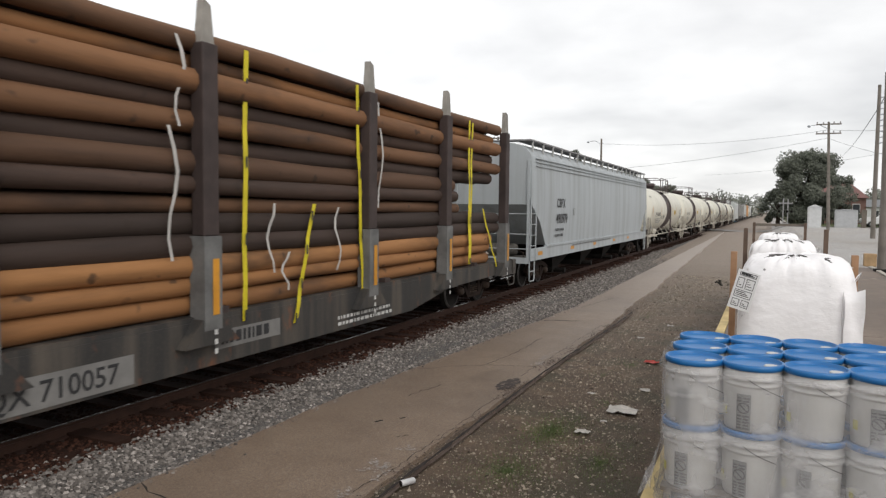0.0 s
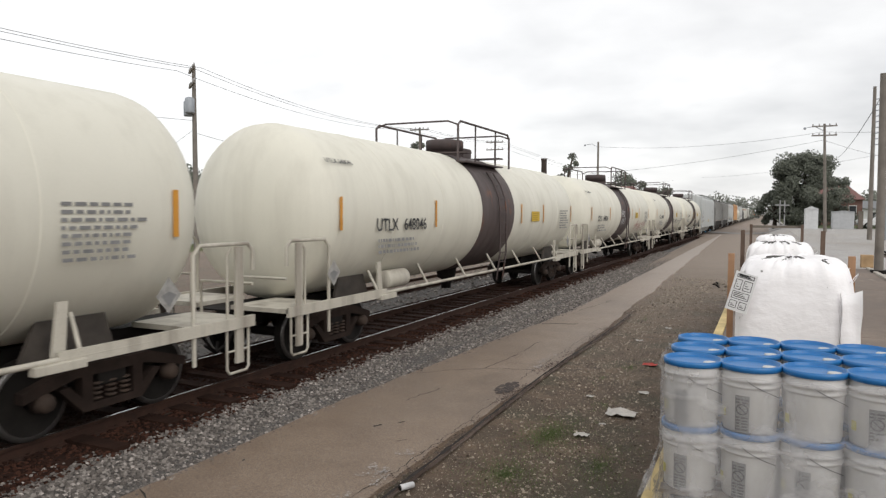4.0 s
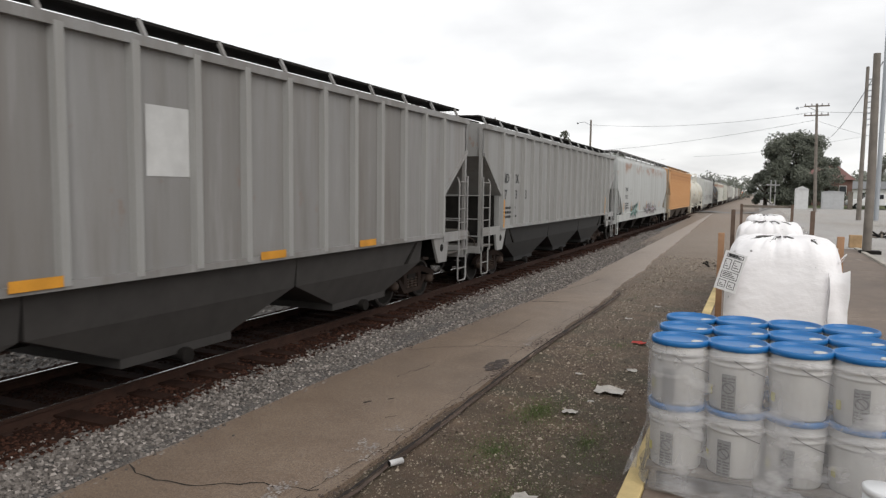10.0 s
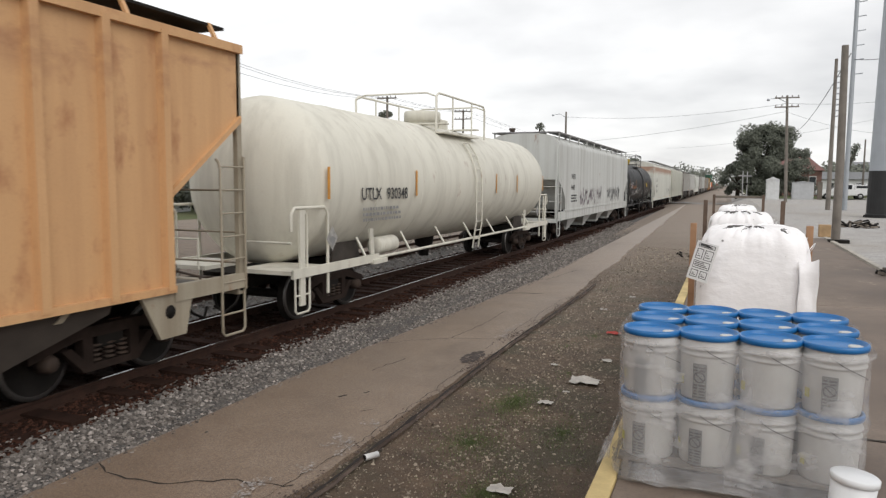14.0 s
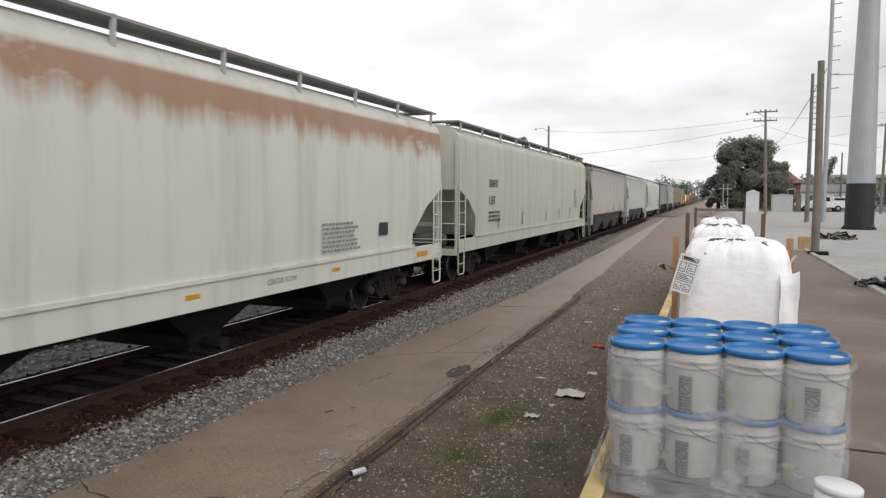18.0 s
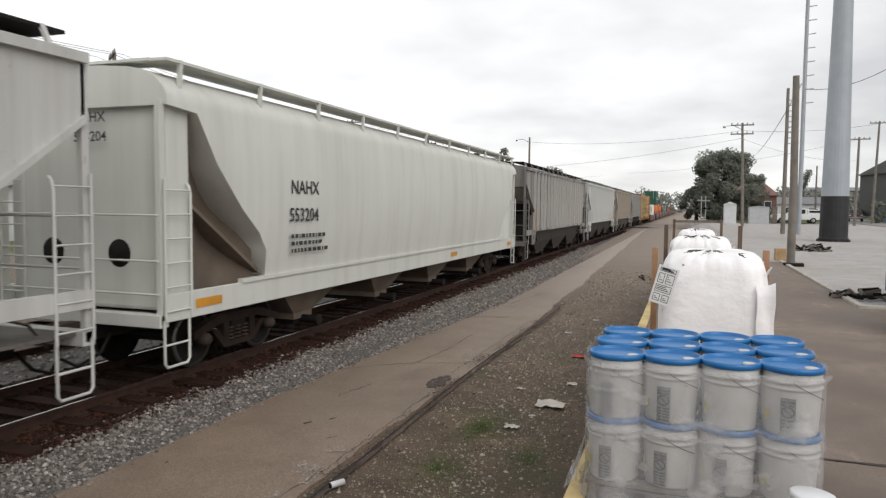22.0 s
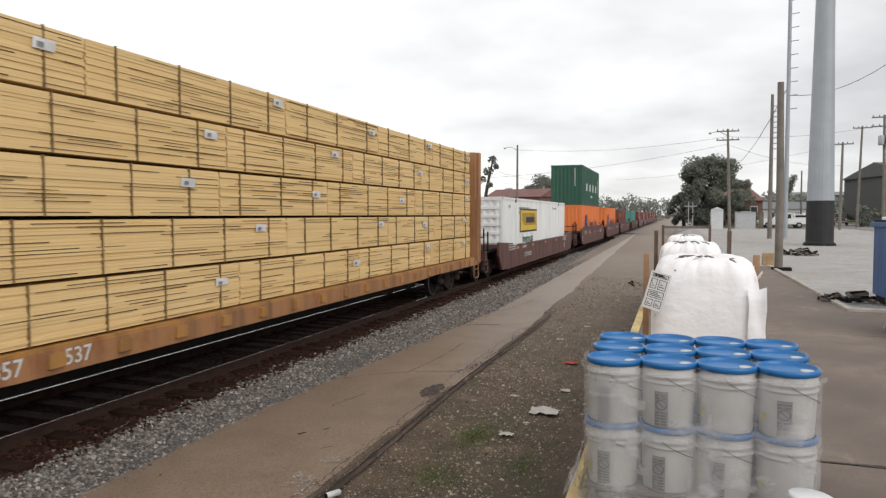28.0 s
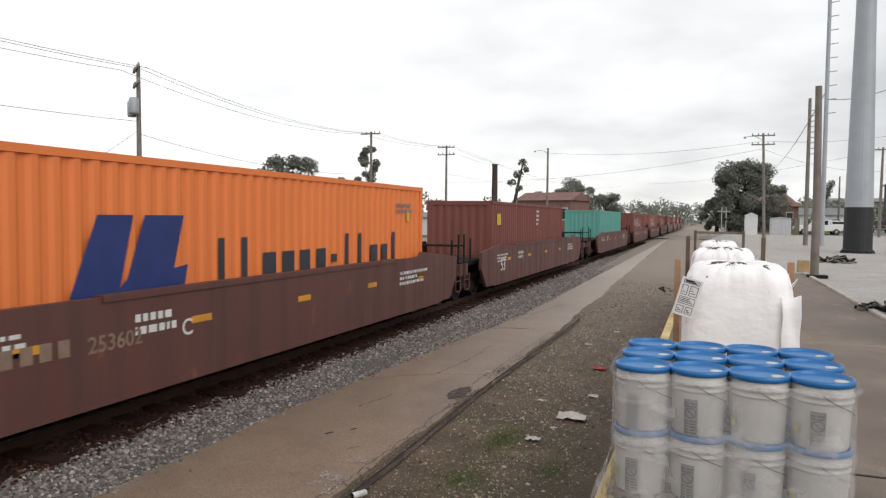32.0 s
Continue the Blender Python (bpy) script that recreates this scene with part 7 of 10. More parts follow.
    for e in (-1, 1):
        part("end_wall", Solid().box(-1.45, 1.45, min(e * (h - 0.12), e * (h - 0.62)), max(e * (h - 0.12), e * (h - 0.62)), 1.1, 4.05), m, car, bevel=0.06)
        # dark discs on the closed wall stand in for shaded holes
        for x in (-0.62, 0.62):
            part("end_hole", Solid().lathe([(0, e * (h - 0.115)), (0.2, e * (h - 0.115)), (0.21, e * (h - 0.13))], (x, 0, 1.9), "y", 18), steel_dark, car)
        for s in (-1, 1):
            # only the near-end hollow has shade in its colour
            part("pressed_hollow", Solid().grid([[(s * (1.42 - 0.55 * math.sin(math.pi * u / 8) * (0.6 + 0.4 * v / 4)), e * (h - 0.6 - 2.0 * u / 8), 1.2 + 2.75 * v / 4) for u in range(9)] for v in range(5)], True), tan if e < 0 else m, car, "pressed hollow painted in brown shade" if e < 0 else "")
    reflectors(car, 1.545, (-h + 0.6, 2.0, h - 1.2), 1.1, 0.6, 0.13, orange_mark, 0)

    L = 18.4
    h = L / 2
    m = paint("dark_weathered_grey_paint", (0.31, 0.295, 0.275), dirty=0.6, dirt=(0.060, 0.055, 0.050), rust=0.12, panel=0.829)
    car = ribbed_hopper(440.8, L, m, "dark weathered grey ribbed covered hopper car", bay_mat=plain("brown_grey_bay", (0.026, 0.019, 0.016), 0.8), notch=(3.5, 1.65, 2.4), ribs=19, rib_mat=paint('weathered_rib_paint', (0.40, 0.39, 0.37), dirty=0.5, rust=0.08))
    for z in (1.8, 2.2):
        decal(car, "number_square", faint_mark, 1.537, 5.2, z, 0.5, 0.34)
    reflectors(car, 1.636, (4.15, 7.4), 1.57, 0.1, 0.5, orange_mark, 0)
    end_marks(car, L, "", "478153", faint_mark, 4.0, 0.15, 0.22)
    reflectors(car, 1.636, (-7.52,), 1.57, 0.1, 0.95, orange_mark, 0)

    m = paint("light_grey_ribbed_paint", (0.52, 0.53, 0.51), dirty=0.14, rust=0.06, panel=0.85)
    car = ribbed_hopper(460.6, L, m, "light grey ribbed covered hopper car with dark number squares", bay_mat=plain("brown_grey_bay", (0.026, 0.019, 0.016), 0.8))
    for k in range(3):
        decal(car, "number_square", plain("grey_number_square", (0.25, 0.25, 0.25), 0.7), 1.537, -7.45 + 0.8 * k, 2.6, 0.62, 0.7)
    end_marks(car, L, "GFOX", "343084", black_mark, 4.0, 0.15, 0.22)
    reflectors(car, 1.636, (-7.66, 4.3, 7.5), 1.57, 0.1, 0.6, orange_mark, 0)

    m = paint("tan_grey_ribbed_paint", (0.39, 0.34, 0.285), dirty=0.5, rust=0.15, panel=0.85)
    car = ribbed_hopper(480.75, L - 0.4, m, "tan-grey ribbed covered hopper car with a large letter", bay_mat=plain("dirty_shaded_bay", (0.050, 0.045, 0.041), 0.8), ribs=19)
    side_marks(car, 1.542, -7.05, "", "", 0.38, black_mark, 2.22, 0.822, [("", "31"), ("", "09"), ("", "21")])
    for k in range(3):
        decal(car, "paint_patch", patch, 1.537, -7.12 + 0.822 * k, 2.7, 0.56, 0.8)
    letters("lettering", "S", 0.85, black_mark, car, facing(1.543, -5.45, 2.8))
    letters("lettering", "GA", 0.3, faint_mark, car, facing(1.543, -7.05, 2.76))
    letters("lettering", "CX", 0.3, faint_mark, car, facing(1.543, -6.22, 2.76))
    end_marks(car, L - 0.4, "", "342623", faint_mark, 4.0, 0.15, 0.22)
    reflectors(car, 1.636, (-7.45, 4.3), 1.57, 0.1, 0.7, orange_mark, 0)

    m = paint("slate_grey_ribbed_paint", (0.31, 0.31, 0.30), dirty=0.35, rust=0.1, panel=0.85)
    car = ribbed_hopper(499.8, 17.4, m, "slate-grey ribbed covered hopper car", bay_mat=steel_dark)
    reflectors(car, 1.636, (-7.2, 4.6), 1.57, 0.1, 0.6, orange_mark, 0)

    lumber_car(522.35, 24.7)

    # well cars
    well_car(536.0, 561.2, 539.0, 556.4, "brown steel well car with amber reflectors", top=1.26, marks=((542.4, 0.66, 0.29, "DTTX 890581"), (554.4, 0.58, 0.42, "53")), seed=3)
    wb = paint("white_container_paint", (0.74, 0.75, 0.74), dirty=0.18)
    c = container("freight_container", "long white corrugated container with a yellow sign panel", 539.2, 556.3, 0.42, 2.96, wb, wide=1.28)
    h = 8.55
    frame_, sign = plain("black_sign_border", (0.03, 0.03, 0.03), 0.6), plain("yellow_sign_panel", (0.72, 0.49, 0.03), 0.5, 0, 0.1)
    decal(c, "sign_border", frame_, 1.288, -5.2, 1.36, 4.1, 1.12)
    decal(c, "sign_panel", sign, 1.292, -5.12, 1.44, 3.94, 0.96, "yellow panel")
    sw = Solid().add([(1.296, -4.8, 1.95), (1.296, -4.35, 1.68), (1.296, -1.45, 1.68), (1.296, -1.35, 1.85), (1.296, -1.65, 2.28), (1.296, -4.8, 2.28)], [(0, 1, 2, 3, 4, 5)])
    part("emblem_shape", sw, plain("ochre_emblem", (0.42, 0.25, 0.02), 0.5), c)
    part("emblem_bar", Solid().add([(1.3, -3.95, 1.8), (1.3, -1.85, 1.8), (1.3, -1.8, 2.08), (1.3, -3.9, 2.08)], [(0, 1, 2, 3)]), frame_, c)
    letters("lettering", "Intermodal", 0.58, plain("dark_green_lettering", (0.03, 0.11, 0.06), 0.6), c, facing(1.29, -4.63, 0.86))
    stencil(c, 1.29, -h + 1.0, 2.5, 0.3, 1, faint_mark, 0.12, 0.05, 3)
    stencil(c, 1.29, -h + 3.1, 2.45, 2.6, 2, faint_mark, 0.1, 0.1, 4)
    part("sign_panel", Solid().box(-0.55, 0.25, -h - 0.016, -h - 0.01, 2.25, 2.55), sign, c, "small yellow panel")
    part("sign_bar", Solid().box(-0.45, 0.15, -h - 0.02, -h - 0.017, 2.33, 2.45), frame_, c)
    for y in (-6.1, 6.1):
        part("lift_casting", Solid().box(1.15, 1.292, y - 0.09, y + 0.09, 2.74, 2.965), frame_, c, bevel=0.01)
        part("lift_post", Solid().box(1.22, 1.289, y - 0.16, y + 0.16, 0.15, 2.74), wb, c)
    letters("lettering", "STACK LIMIT HIGH", 0.17, faint_mark, c, facing(1.291, 3.7, 2.5))
    for k in range(7):
        part("end_rib", Solid().box(-1.1, 1.1, -h - 0.012, -h + 0.04, 0.25 + 0.36 * k, 0.40 + 0.36 * k), wb, c, bevel=0.015)
    dia = Solid().add([(-1.0, -h - 0.02, 1.25), (-0.78, -h - 0.02, 1.5), (-1.0, -h - 0.02, 1.75), (-1.22, -h - 0.02, 1.5)], [(0, 1, 2, 3)])
    part("placard", dia, white_mark, c, "white diamond placard")

    orange = paint("orange_container_paint", (0.72, 0.19, 0.045), dirty=0.12, dirt=(0.3, 0.1, 0.04))
    blue, logo = plain("blue_logo_paint", (0.018, 0.035, 0.16), 0.6), plain("dark_logo_bar", (0.035, 0.035, 0.045), 0.6)
    green = paint("green_container_paint", (0.020, 0.085, 0.054), dirty=0.15, dirt=(0.05, 0.06, 0.05))

    def orange_box(y0):
        c = container("freight_container", "bright orange corrugated container with a blue emblem", y0, y0 + 12.5, 0.45, 2.93, orange)
        x = 1.226
        for pts in (((-4.62, 0.95), (-3.85, 0.95), (-3.55, 2.15), (-4.12, 2.15)), ((-3.80, 0.95), (-2.95, 0.95), (-2.62, 2.15), (-3.35, 2.15))):
            part("emblem_shape", Solid().add([(x, a, b) for a, b in pts], [(0, 1, 2, 3)]), blue, c, "blue slanted emblem")
        part("emblem_foot", Solid().add([(x + 0.003, -4.0, 1.0), (x + 0.003, -2.65, 1.0), (x + 0.003, -2.55, 1.45), (x + 0.003, -3.7, 1.30)], [(0, 1, 2, 3)]), blue, c)
        for k, (w, hgt, lo) in enumerate(((0.22, 1.1, 0.75), (0.22, 1.1, 0.75), (0.55, 0.75, 0.75), (0.55, 0.75, 0.75), (0.5, 0.75, 0.75), (0.5, 0.75, 0.75), (0.32, 0.2, 1.05), (0.2, 1.1, 0.75), (0.2, 1.1, 0.75), (0.5, 0.75, 0.75), (0.42, 0.75, 0.75), (0.2, 1.1, 0.75))):
            decal(c, "logo_bar", logo, x, -1.88 + 0.57 * k, lo + 0.2, w * 0.7, hgt * 0.78)
        decal(c, "warning_label", yellow_mark, x + 0.002, 5.2, 2.05, 0.16, 0.22)
        stencil(c, x, 4.6, 2.4, 1.0, 2, faint_mark, 0.08, 0.06, 3)
        part("warning_triangle", Solid().add([(-0.1, -6.17, 1.75), (0.16, -6.17, 1.75), (0.03, -6.17, 2.0)], [(0, 1, 2)]), yellow_mark, c)
        return c

    worn = plain("worn_brown_lettering", (0.24, 0.165, 0.12), 0.7, 0, 0.3)
    well_car(561.6, 582.2, 564.8, 578.6, "dark brown steel well car with white stencilling", marks=((563.7, 0.62, 0.52, "53"), (568.75, 0.80, 0.40, "253602"), (571.2, 0.82, 0.36, "A")), mark_mat=worn, seed=5)
    orange_box(565.7)
    c = container("freight_container", "dark green corrugated container on top of an orange one", 565.7, 578.2, 3.382, 3.14, green)
    for k in range(4):
        decal(c, "logo_bar", white_mark, 1.226, -3.58 + 2.2 * k, 1.18, 0.74, 0.62)
    decal(c, "logo_strip", white_mark, 1.226, 4.69, 1.02, 0.24, 1.34)
    decal(c, "logo_line", white_mark, 1.226, -0.47, 0.68, 1.17, 0.17)
    decal(c, "rust_mark", redgraf, 1.227, -6.0, 1.2, 0.08, 0.12)
    for k in range(11):
        part("end_code_bar", Solid().box(0.62, 0.70, -6.275, -6.262, 1.5 + 0.13 * k, 1.58 + 0.13 * k), white_mark, c)

    well_car(582.4, 600.6, 584.6, 598.0, "dark brown steel well car with white stencilling", marks=((586.88, 0.98, 0.28, "253602"), (588.42, 0.96, 0.32, "C")), mark_mat=worn, seed=8)
    bars = [o for o, _, _ in ROLLING][-1]
    for k in range(4):
        decal(bars, "logo_bar", worn, 1.538, 585.8 - 591.5 + 0.23 * k, 1.0, 0.15, 0.2)
    orange_box(585.2)
    well_car(600.8, 622.5, 603.4, 618.6, "dark brown steel well car with white stencilling", marks=((604.0, 0.78, 0.62, "53"),), seed=9)
    maroon = paint("maroon_container_paint", (0.165, 0.045, 0.035), dirty=0.25, dirt=(0.08, 0.04, 0.03))
    c = container("freight_container", "maroon corrugated container with a small white mark", 604.0, 616.3, 0.45, 2.75, maroon)
    decal(c, "label_panel", yellow_mark, 1.226, -5.6, 1.9, 0.5, 0.4)
    stencil(c, 1.226, 0.4, 2.4, 0.5, 4, white_mark, 0.09, 0.09, 4)
    teal = paint("teal_container_paint", (0.085, 0.30, 0.255), dirty=0.3, dirt=(0.2, 0.22, 0.2))
    well_car(624.5, 646.5, 628.0, 643.0, "dark brown steel well car with rusty ends", seed=12)
    container("freight_container", "teal corrugated container with faded paint", 629.6, 641.8, 0.45, 2.75, teal)
    dull = paint("dull_red_container_paint", (0.22, 0.07, 0.05), dirty=0.4, dirt=(0.25, 0.2, 0.18))
    for k in range(7):
        y = 648.0 + 20.5 * k
        well_car(y, y + 20.0, y + 3.4, y + 16.6, "dark brown steel well car far down the train", seed=20 + k)
        c = container("freight_container", "dull red corrugated container with pale scrawls" if k % 3 else "maroon corrugated steel container", y + 3.9, y + 16.1, 0.45, 2.75, dull if k % 3 else maroon)
        scribble(c, whitegraf, 1.226, -4.5, 1.2, 7, 1.2, 130 + k, 9, 0.05)


make_train()

# ---- things on the dock and in the yard ----
pine = plain("pale_pallet_wood", (0.42, 0.28, 0.15), 0.85, 0, 0.3, 5, 0.4, 40)
grey_wood = plain("weathered_grey_wood", (0.17, 0.145, 0.12), 0.9, 0, 0.35, 4, 0.5, 30)
post_wood = plain("weathered_pole_wood", (0.20, 0.178, 0.155), 0.9, 0, 0.3, 2, 0.5, 25)


def film_material():
    m, nt, b = nodes_of("clear_stretch_film")
    out = nt.nodes["Material Output"]
    clear = nt.nodes.new("ShaderNodeBsdfTransparent")
    mix = nt.nodes.new("ShaderNodeMixShader")
    folds, veil = noise_fac(nt, 6.0, 4, 0.5, (0.7, 0.7, 1.3)), noise_fac(nt, 4.5, 3, 0.5, (1.4, 1.4, 0.5))
    mx = nt.nodes.new("ShaderNodeMath")
    mx.operation, mx.use_clamp = "ADD", True
    nt.links.new(ramped(nt, folds, 0.55, 0.72, 0.0, 0.40), mx.inputs[0])
    nt.links.new(ramped(nt, veil, 0.38, 0.66, 0.20, 0.42), mx.inputs[1])
    nt.links.new(mx.outputs[0], mix.inputs[0])
    b.inputs["Base Color"].default_value, b.inputs["Roughness"].default_value = (0.60, 0.595, 0.60, 1), 0.2
    bumped(nt, b, folds, 0.5, 0.03)
    nt.links.new(clear.outputs[0], mix.inputs[1])
    nt.links.new(b.outputs[0], mix.inputs[2])
    nt.links.new(mix.outputs[0], out.inputs[0])
    return m


FILM = film_material()


def bucket_mesh():
    s = Solid()
    prof = [(0, 0), (0.137, 0), (0.140, 0.01), (0.150, 0.24), (0.150, 0.25), (0.158, 0.252), (0.158, 0.262), (0.151, 0.266), (0.152, 0.285), (0.160, 0.287), (0.160, 0.298), (0.152, 0.302), (0.153, 0.345)]
    return s.lathe(prof, n=26)


def bucket(parent_group, at, rz, meshes, mats):
    ob = new("bucket")
    ob.matrix_basis = pose(*at, 0, 0, rz)
    tagged(ob, "white plastic bucket with a blue lid", "bucket", parent_group)
    for name, me in meshes.items():
        o = new(name, me)
        o.parent = ob
    return ob


def make_bucket_pallets():
    white, nt, b = nodes_of("white_bucket_plastic")
    cloud = noise_fac(nt, 4, 5)
    nt.links.new(mixed(nt, ramped(nt, cloud, 0.4, 0.75, 0, 0.4), (0.52, 0.51, 0.49), (0.41, 0.395, 0.375)), b.inputs["Base Color"])
    b.inputs["Roughness"].default_value = 0.4
    blue, nt, b = nodes_of("blue_lid_plastic")
    cloud = noise_fac(nt, 9, 5)
    nt.links.new(mixed(nt, ramped(nt, cloud, 0.4, 0.75, 0, 0.5), (0.008, 0.128, 0.36), (0.028, 0.170, 0.40)), b.inputs["Base Color"])
    b.inputs["Roughness"].default_value = 0.35
    label_m, yellow = plain("grey_printed_label", (0.06, 0.06, 0.06), 0.7, 0, 0.2), plain("yellow_sticker", (0.55, 0.50, 0.10), 0.6)
    body = bucket_mesh().mesh("pail", white)
    lid = Solid().lathe([(0.154, 0.338), (0.162, 0.340), (0.164, 0.358), (0.161, 0.370), (0.153, 0.373), (0.149, 0.368), (0.146, 0.354), (0.138, 0.350), (0, 0.350)], n=30).mesh("lid", blue)
    cap = Solid().lathe([(0.036, 0.349), (0.036, 0.357), (0.032, 0.359), (0, 0.359)], (0.095, -0.015, 0), n=16).mesh("spout_cap", white)
    wire = Solid().tube([(0.160 * math.sin(a), -0.160 * math.cos(a), 0.300 - 0.115 * (max(0, a + 0.1) / 1.5) ** 0.8) for a in [-0.1 + 0.16 * k for k in range(11)]], 0.0022, 5).mesh("handle", steel_dark)

    def curved(w, h, z, a0, r=0.1565):
        return Solid().grid([[((r - 0.012 * (0.3 - zz)) * math.sin(a0 + (k / 5 - 0.5) * w / 0.152), -(r - 0.012 * (0.3 - zz)) * math.cos(a0 + (k / 5 - 0.5) * w / 0.152), zz) for k in range(6)] for zz in (z, z + h)], True)

    panel = curved(0.074, 0.20, 0.012, -0.22, 0.1575).mesh("label", plain("pale_grey_label", (0.20, 0.20, 0.198), 0.6, 0, 0.2))
    lab = Solid()
    for j in range(11):
        z = 0.02 + 0.0165 * j
        if 5 <= j <= 8:
            continue
        for c, w in ((-0.022, 0.026 - 0.004 * (j % 3)), (0.014, 0.034 - 0.006 * (j % 2))):
            bar = curved(w, 0.009, z, -0.22 + c / 0.152, 0.1595)
            lab.add(bar.v, bar.f, True)
    lab = lab.mesh("label_print", label_m)
    sym = Solid()
    for k in range(16):
        a, c = 6.2832 * k / 16, 6.2832 * (k + 1) / 16
        P = lambda ang, r: (0.1595 * math.sin(-0.22 + r * math.cos(ang) / 0.15), -0.1595 * math.cos(-0.22 + r * math.cos(ang) / 0.15), 0.136 + r * math.sin(ang))
        sym.add([P(a, 0.025), P(c, 0.025), P(c, 0.031), P(a, 0.031)], [(0, 1, 2, 3)])
    sym.add([P(2.3, 0.028), P(2.5, 0.028), P(-0.85, 0.028), P(-0.65, 0.028)], [(0, 1, 2, 3)])
    sym = sym.mesh("label_symbol", black_mark)
    stick = curved(0.035, 0.05, 0.08, -1.0).mesh("sticker", yellow)
    base = {"pail": body, "lid": lid, "spout_cap": cap}
    rng = random.Random(3)
    for px, py, turn, cols, rows, tiers in ((-0.365, 4.19, 0, 4, 3, 2), (3.1, 11.1, -3, 4, 3, 2)):
        group = "buckets on the pallet by the track" if px < 0 else "buckets on the far pallet"
        origin = pose(px, py, 0, 0, 0, turn)
        dx, dy = 0.312, 0.372
        for tier in range(tiers):
            for r in range(rows):
                for c in range(cols):
                    use = dict(base)
                    if r == 0 or c == 0:
                        if (c + tier + r) % 4 != 3:
                            use["label"], use["label_print"], use["label_symbol"] = panel, lab, sym
                        use["sticker"] = stick
                        use["handle"] = wire
                    p = origin @ Vector((c * dx + rng.uniform(-0.005, 0.005), r * dy + rng.uniform(-0.005, 0.005), 0.145 + tier * 0.372))
                    bucket(group, p, turn + rng.uniform(-7, 7), use, None)
        pal = thing("pallet", "weathered wooden pallet under wrapped buckets", "pallet", at=tuple(origin @ Vector((1.5 * dx, dy, 0))), rz=turn)
        for k in range(7):
            part("deck_board", Solid().box(-0.62, 0.62, -0.52 + k * 0.163, -0.42 + k * 0.163, 0.122, 0.143), grey_wood, pal)
        for x in (-0.58, 0, 0.58):
            part("stringer", Solid().box(x - 0.02, x + 0.02, -0.52, 0.56, 0.022, 0.122), grey_wood, pal)
        for y in (-0.47, 0, 0.5):
            part("bottom_board", Solid().box(-0.62, 0.62, y - 0.05, y + 0.05, 0.0, 0.021), grey_wood, pal)
        wrap = thing("stretch_wrap", "clear crinkled stretch film round the buckets", "wrapping", at=tuple(origin @ Vector((1.5 * dx, dy, 0))), rz=turn)
        X, Y, R = 1.5 * dx + 0.172, dy + 0.172, 0.16
        ring = []
        for cx, cy, a0 in ((X - R, Y - R, 0), (-X + R, Y - R, 1.5708), (-X + R, -Y + R, 3.1416), (X - R, -Y + R, 4.7124)):
            ring += [(cx + R * math.cos(a0 + 1.5708 * k / 5), cy + R * math.sin(a0 + 1.5708 * k / 5)) for k in range(6)]
        fine = []
        for (xa, ya), (xb, yb) in zip(ring, ring[1:] + ring[:1]):
            n = max(1, round(math.dist((xa, ya), (xb, yb)) / 0.06))
            fine += [(xa + (xb - xa) * k / n, ya + (yb - ya) * k / n) for k in range(n)]
        fine.append(fine[0])
        rows_ = []
        for j in range(15):
            z = 0.03 + (0.828 - 0.03) * j / 14
            row = []
            for x, y in fine:
                q = 1 + 0.012 * noise.noise(Vector((x * 7, y * 7, z * 9 + px))) + 0.35 * max(0, 0.17 - z) * (1 + noise.noise(Vector((x * 6, y * 6, 3))))
                row.append((x * q, y * q, z + 0.02 * noise.noise(Vector((x * 5, y * 5, j)))))
            rows_.append(row)
        part("film", Solid().grid(rows_, True), FILM, wrap)
        for z0, amp, turns, name in ((0.835, 0.022, 3, "film_top_edge"), (0.455, 0.010, 2, "film_fold"), (0.10, 0.03, 4, "film_foot"), (0.055, 0.035, 4, "film_foot")):
            ruff = []
            for j in range(turns + 1):
                row = []
                for i, (x, y) in enumerate(fine):
                    q = 1.012 + amp * (0.5 + 1.4 * noise.noise(Vector((x * 11, y * 11, j * 0.8 + z0 * 9)))) * (0.4 + 0.3 * j)
                    row.append((x * q, y * q, z0 + 0.016 * (j - turns / 2) + 0.022 * noise.noise(Vector((x * 8, y * 8, z0 * 5 + 0.4 * j)))))
                ruff.append(row)
            part(name, Solid().grid(ruff, True), FILM, wrap)
        tail = []
        for j in range(9):
            tail.append([(-X - 0.02 - 0.02 * j * (0.4 + 0.2 * math.sin(k)), -Y + 0.02 + 0.035 * k + 0.03 * math.sin(j + k), 0.30 - 0.03 * j + 0.02 * math.sin(k * 1.7 + j)) for k in range(9)])
        if px < 0:
            part("loose_film", Solid().grid(tail, True), FILM, wrap, "loose crumpled film tail")


make_bucket_pallets()


def rounded(a, r, p):
    """A rounded square of half width r, at the angle a."""
    c, s = math.cos(a), math.sin(a)
    k = (abs(c) ** p + abs(s) ** p) ** (-1 / p)
    return r * k * c, r * k * s


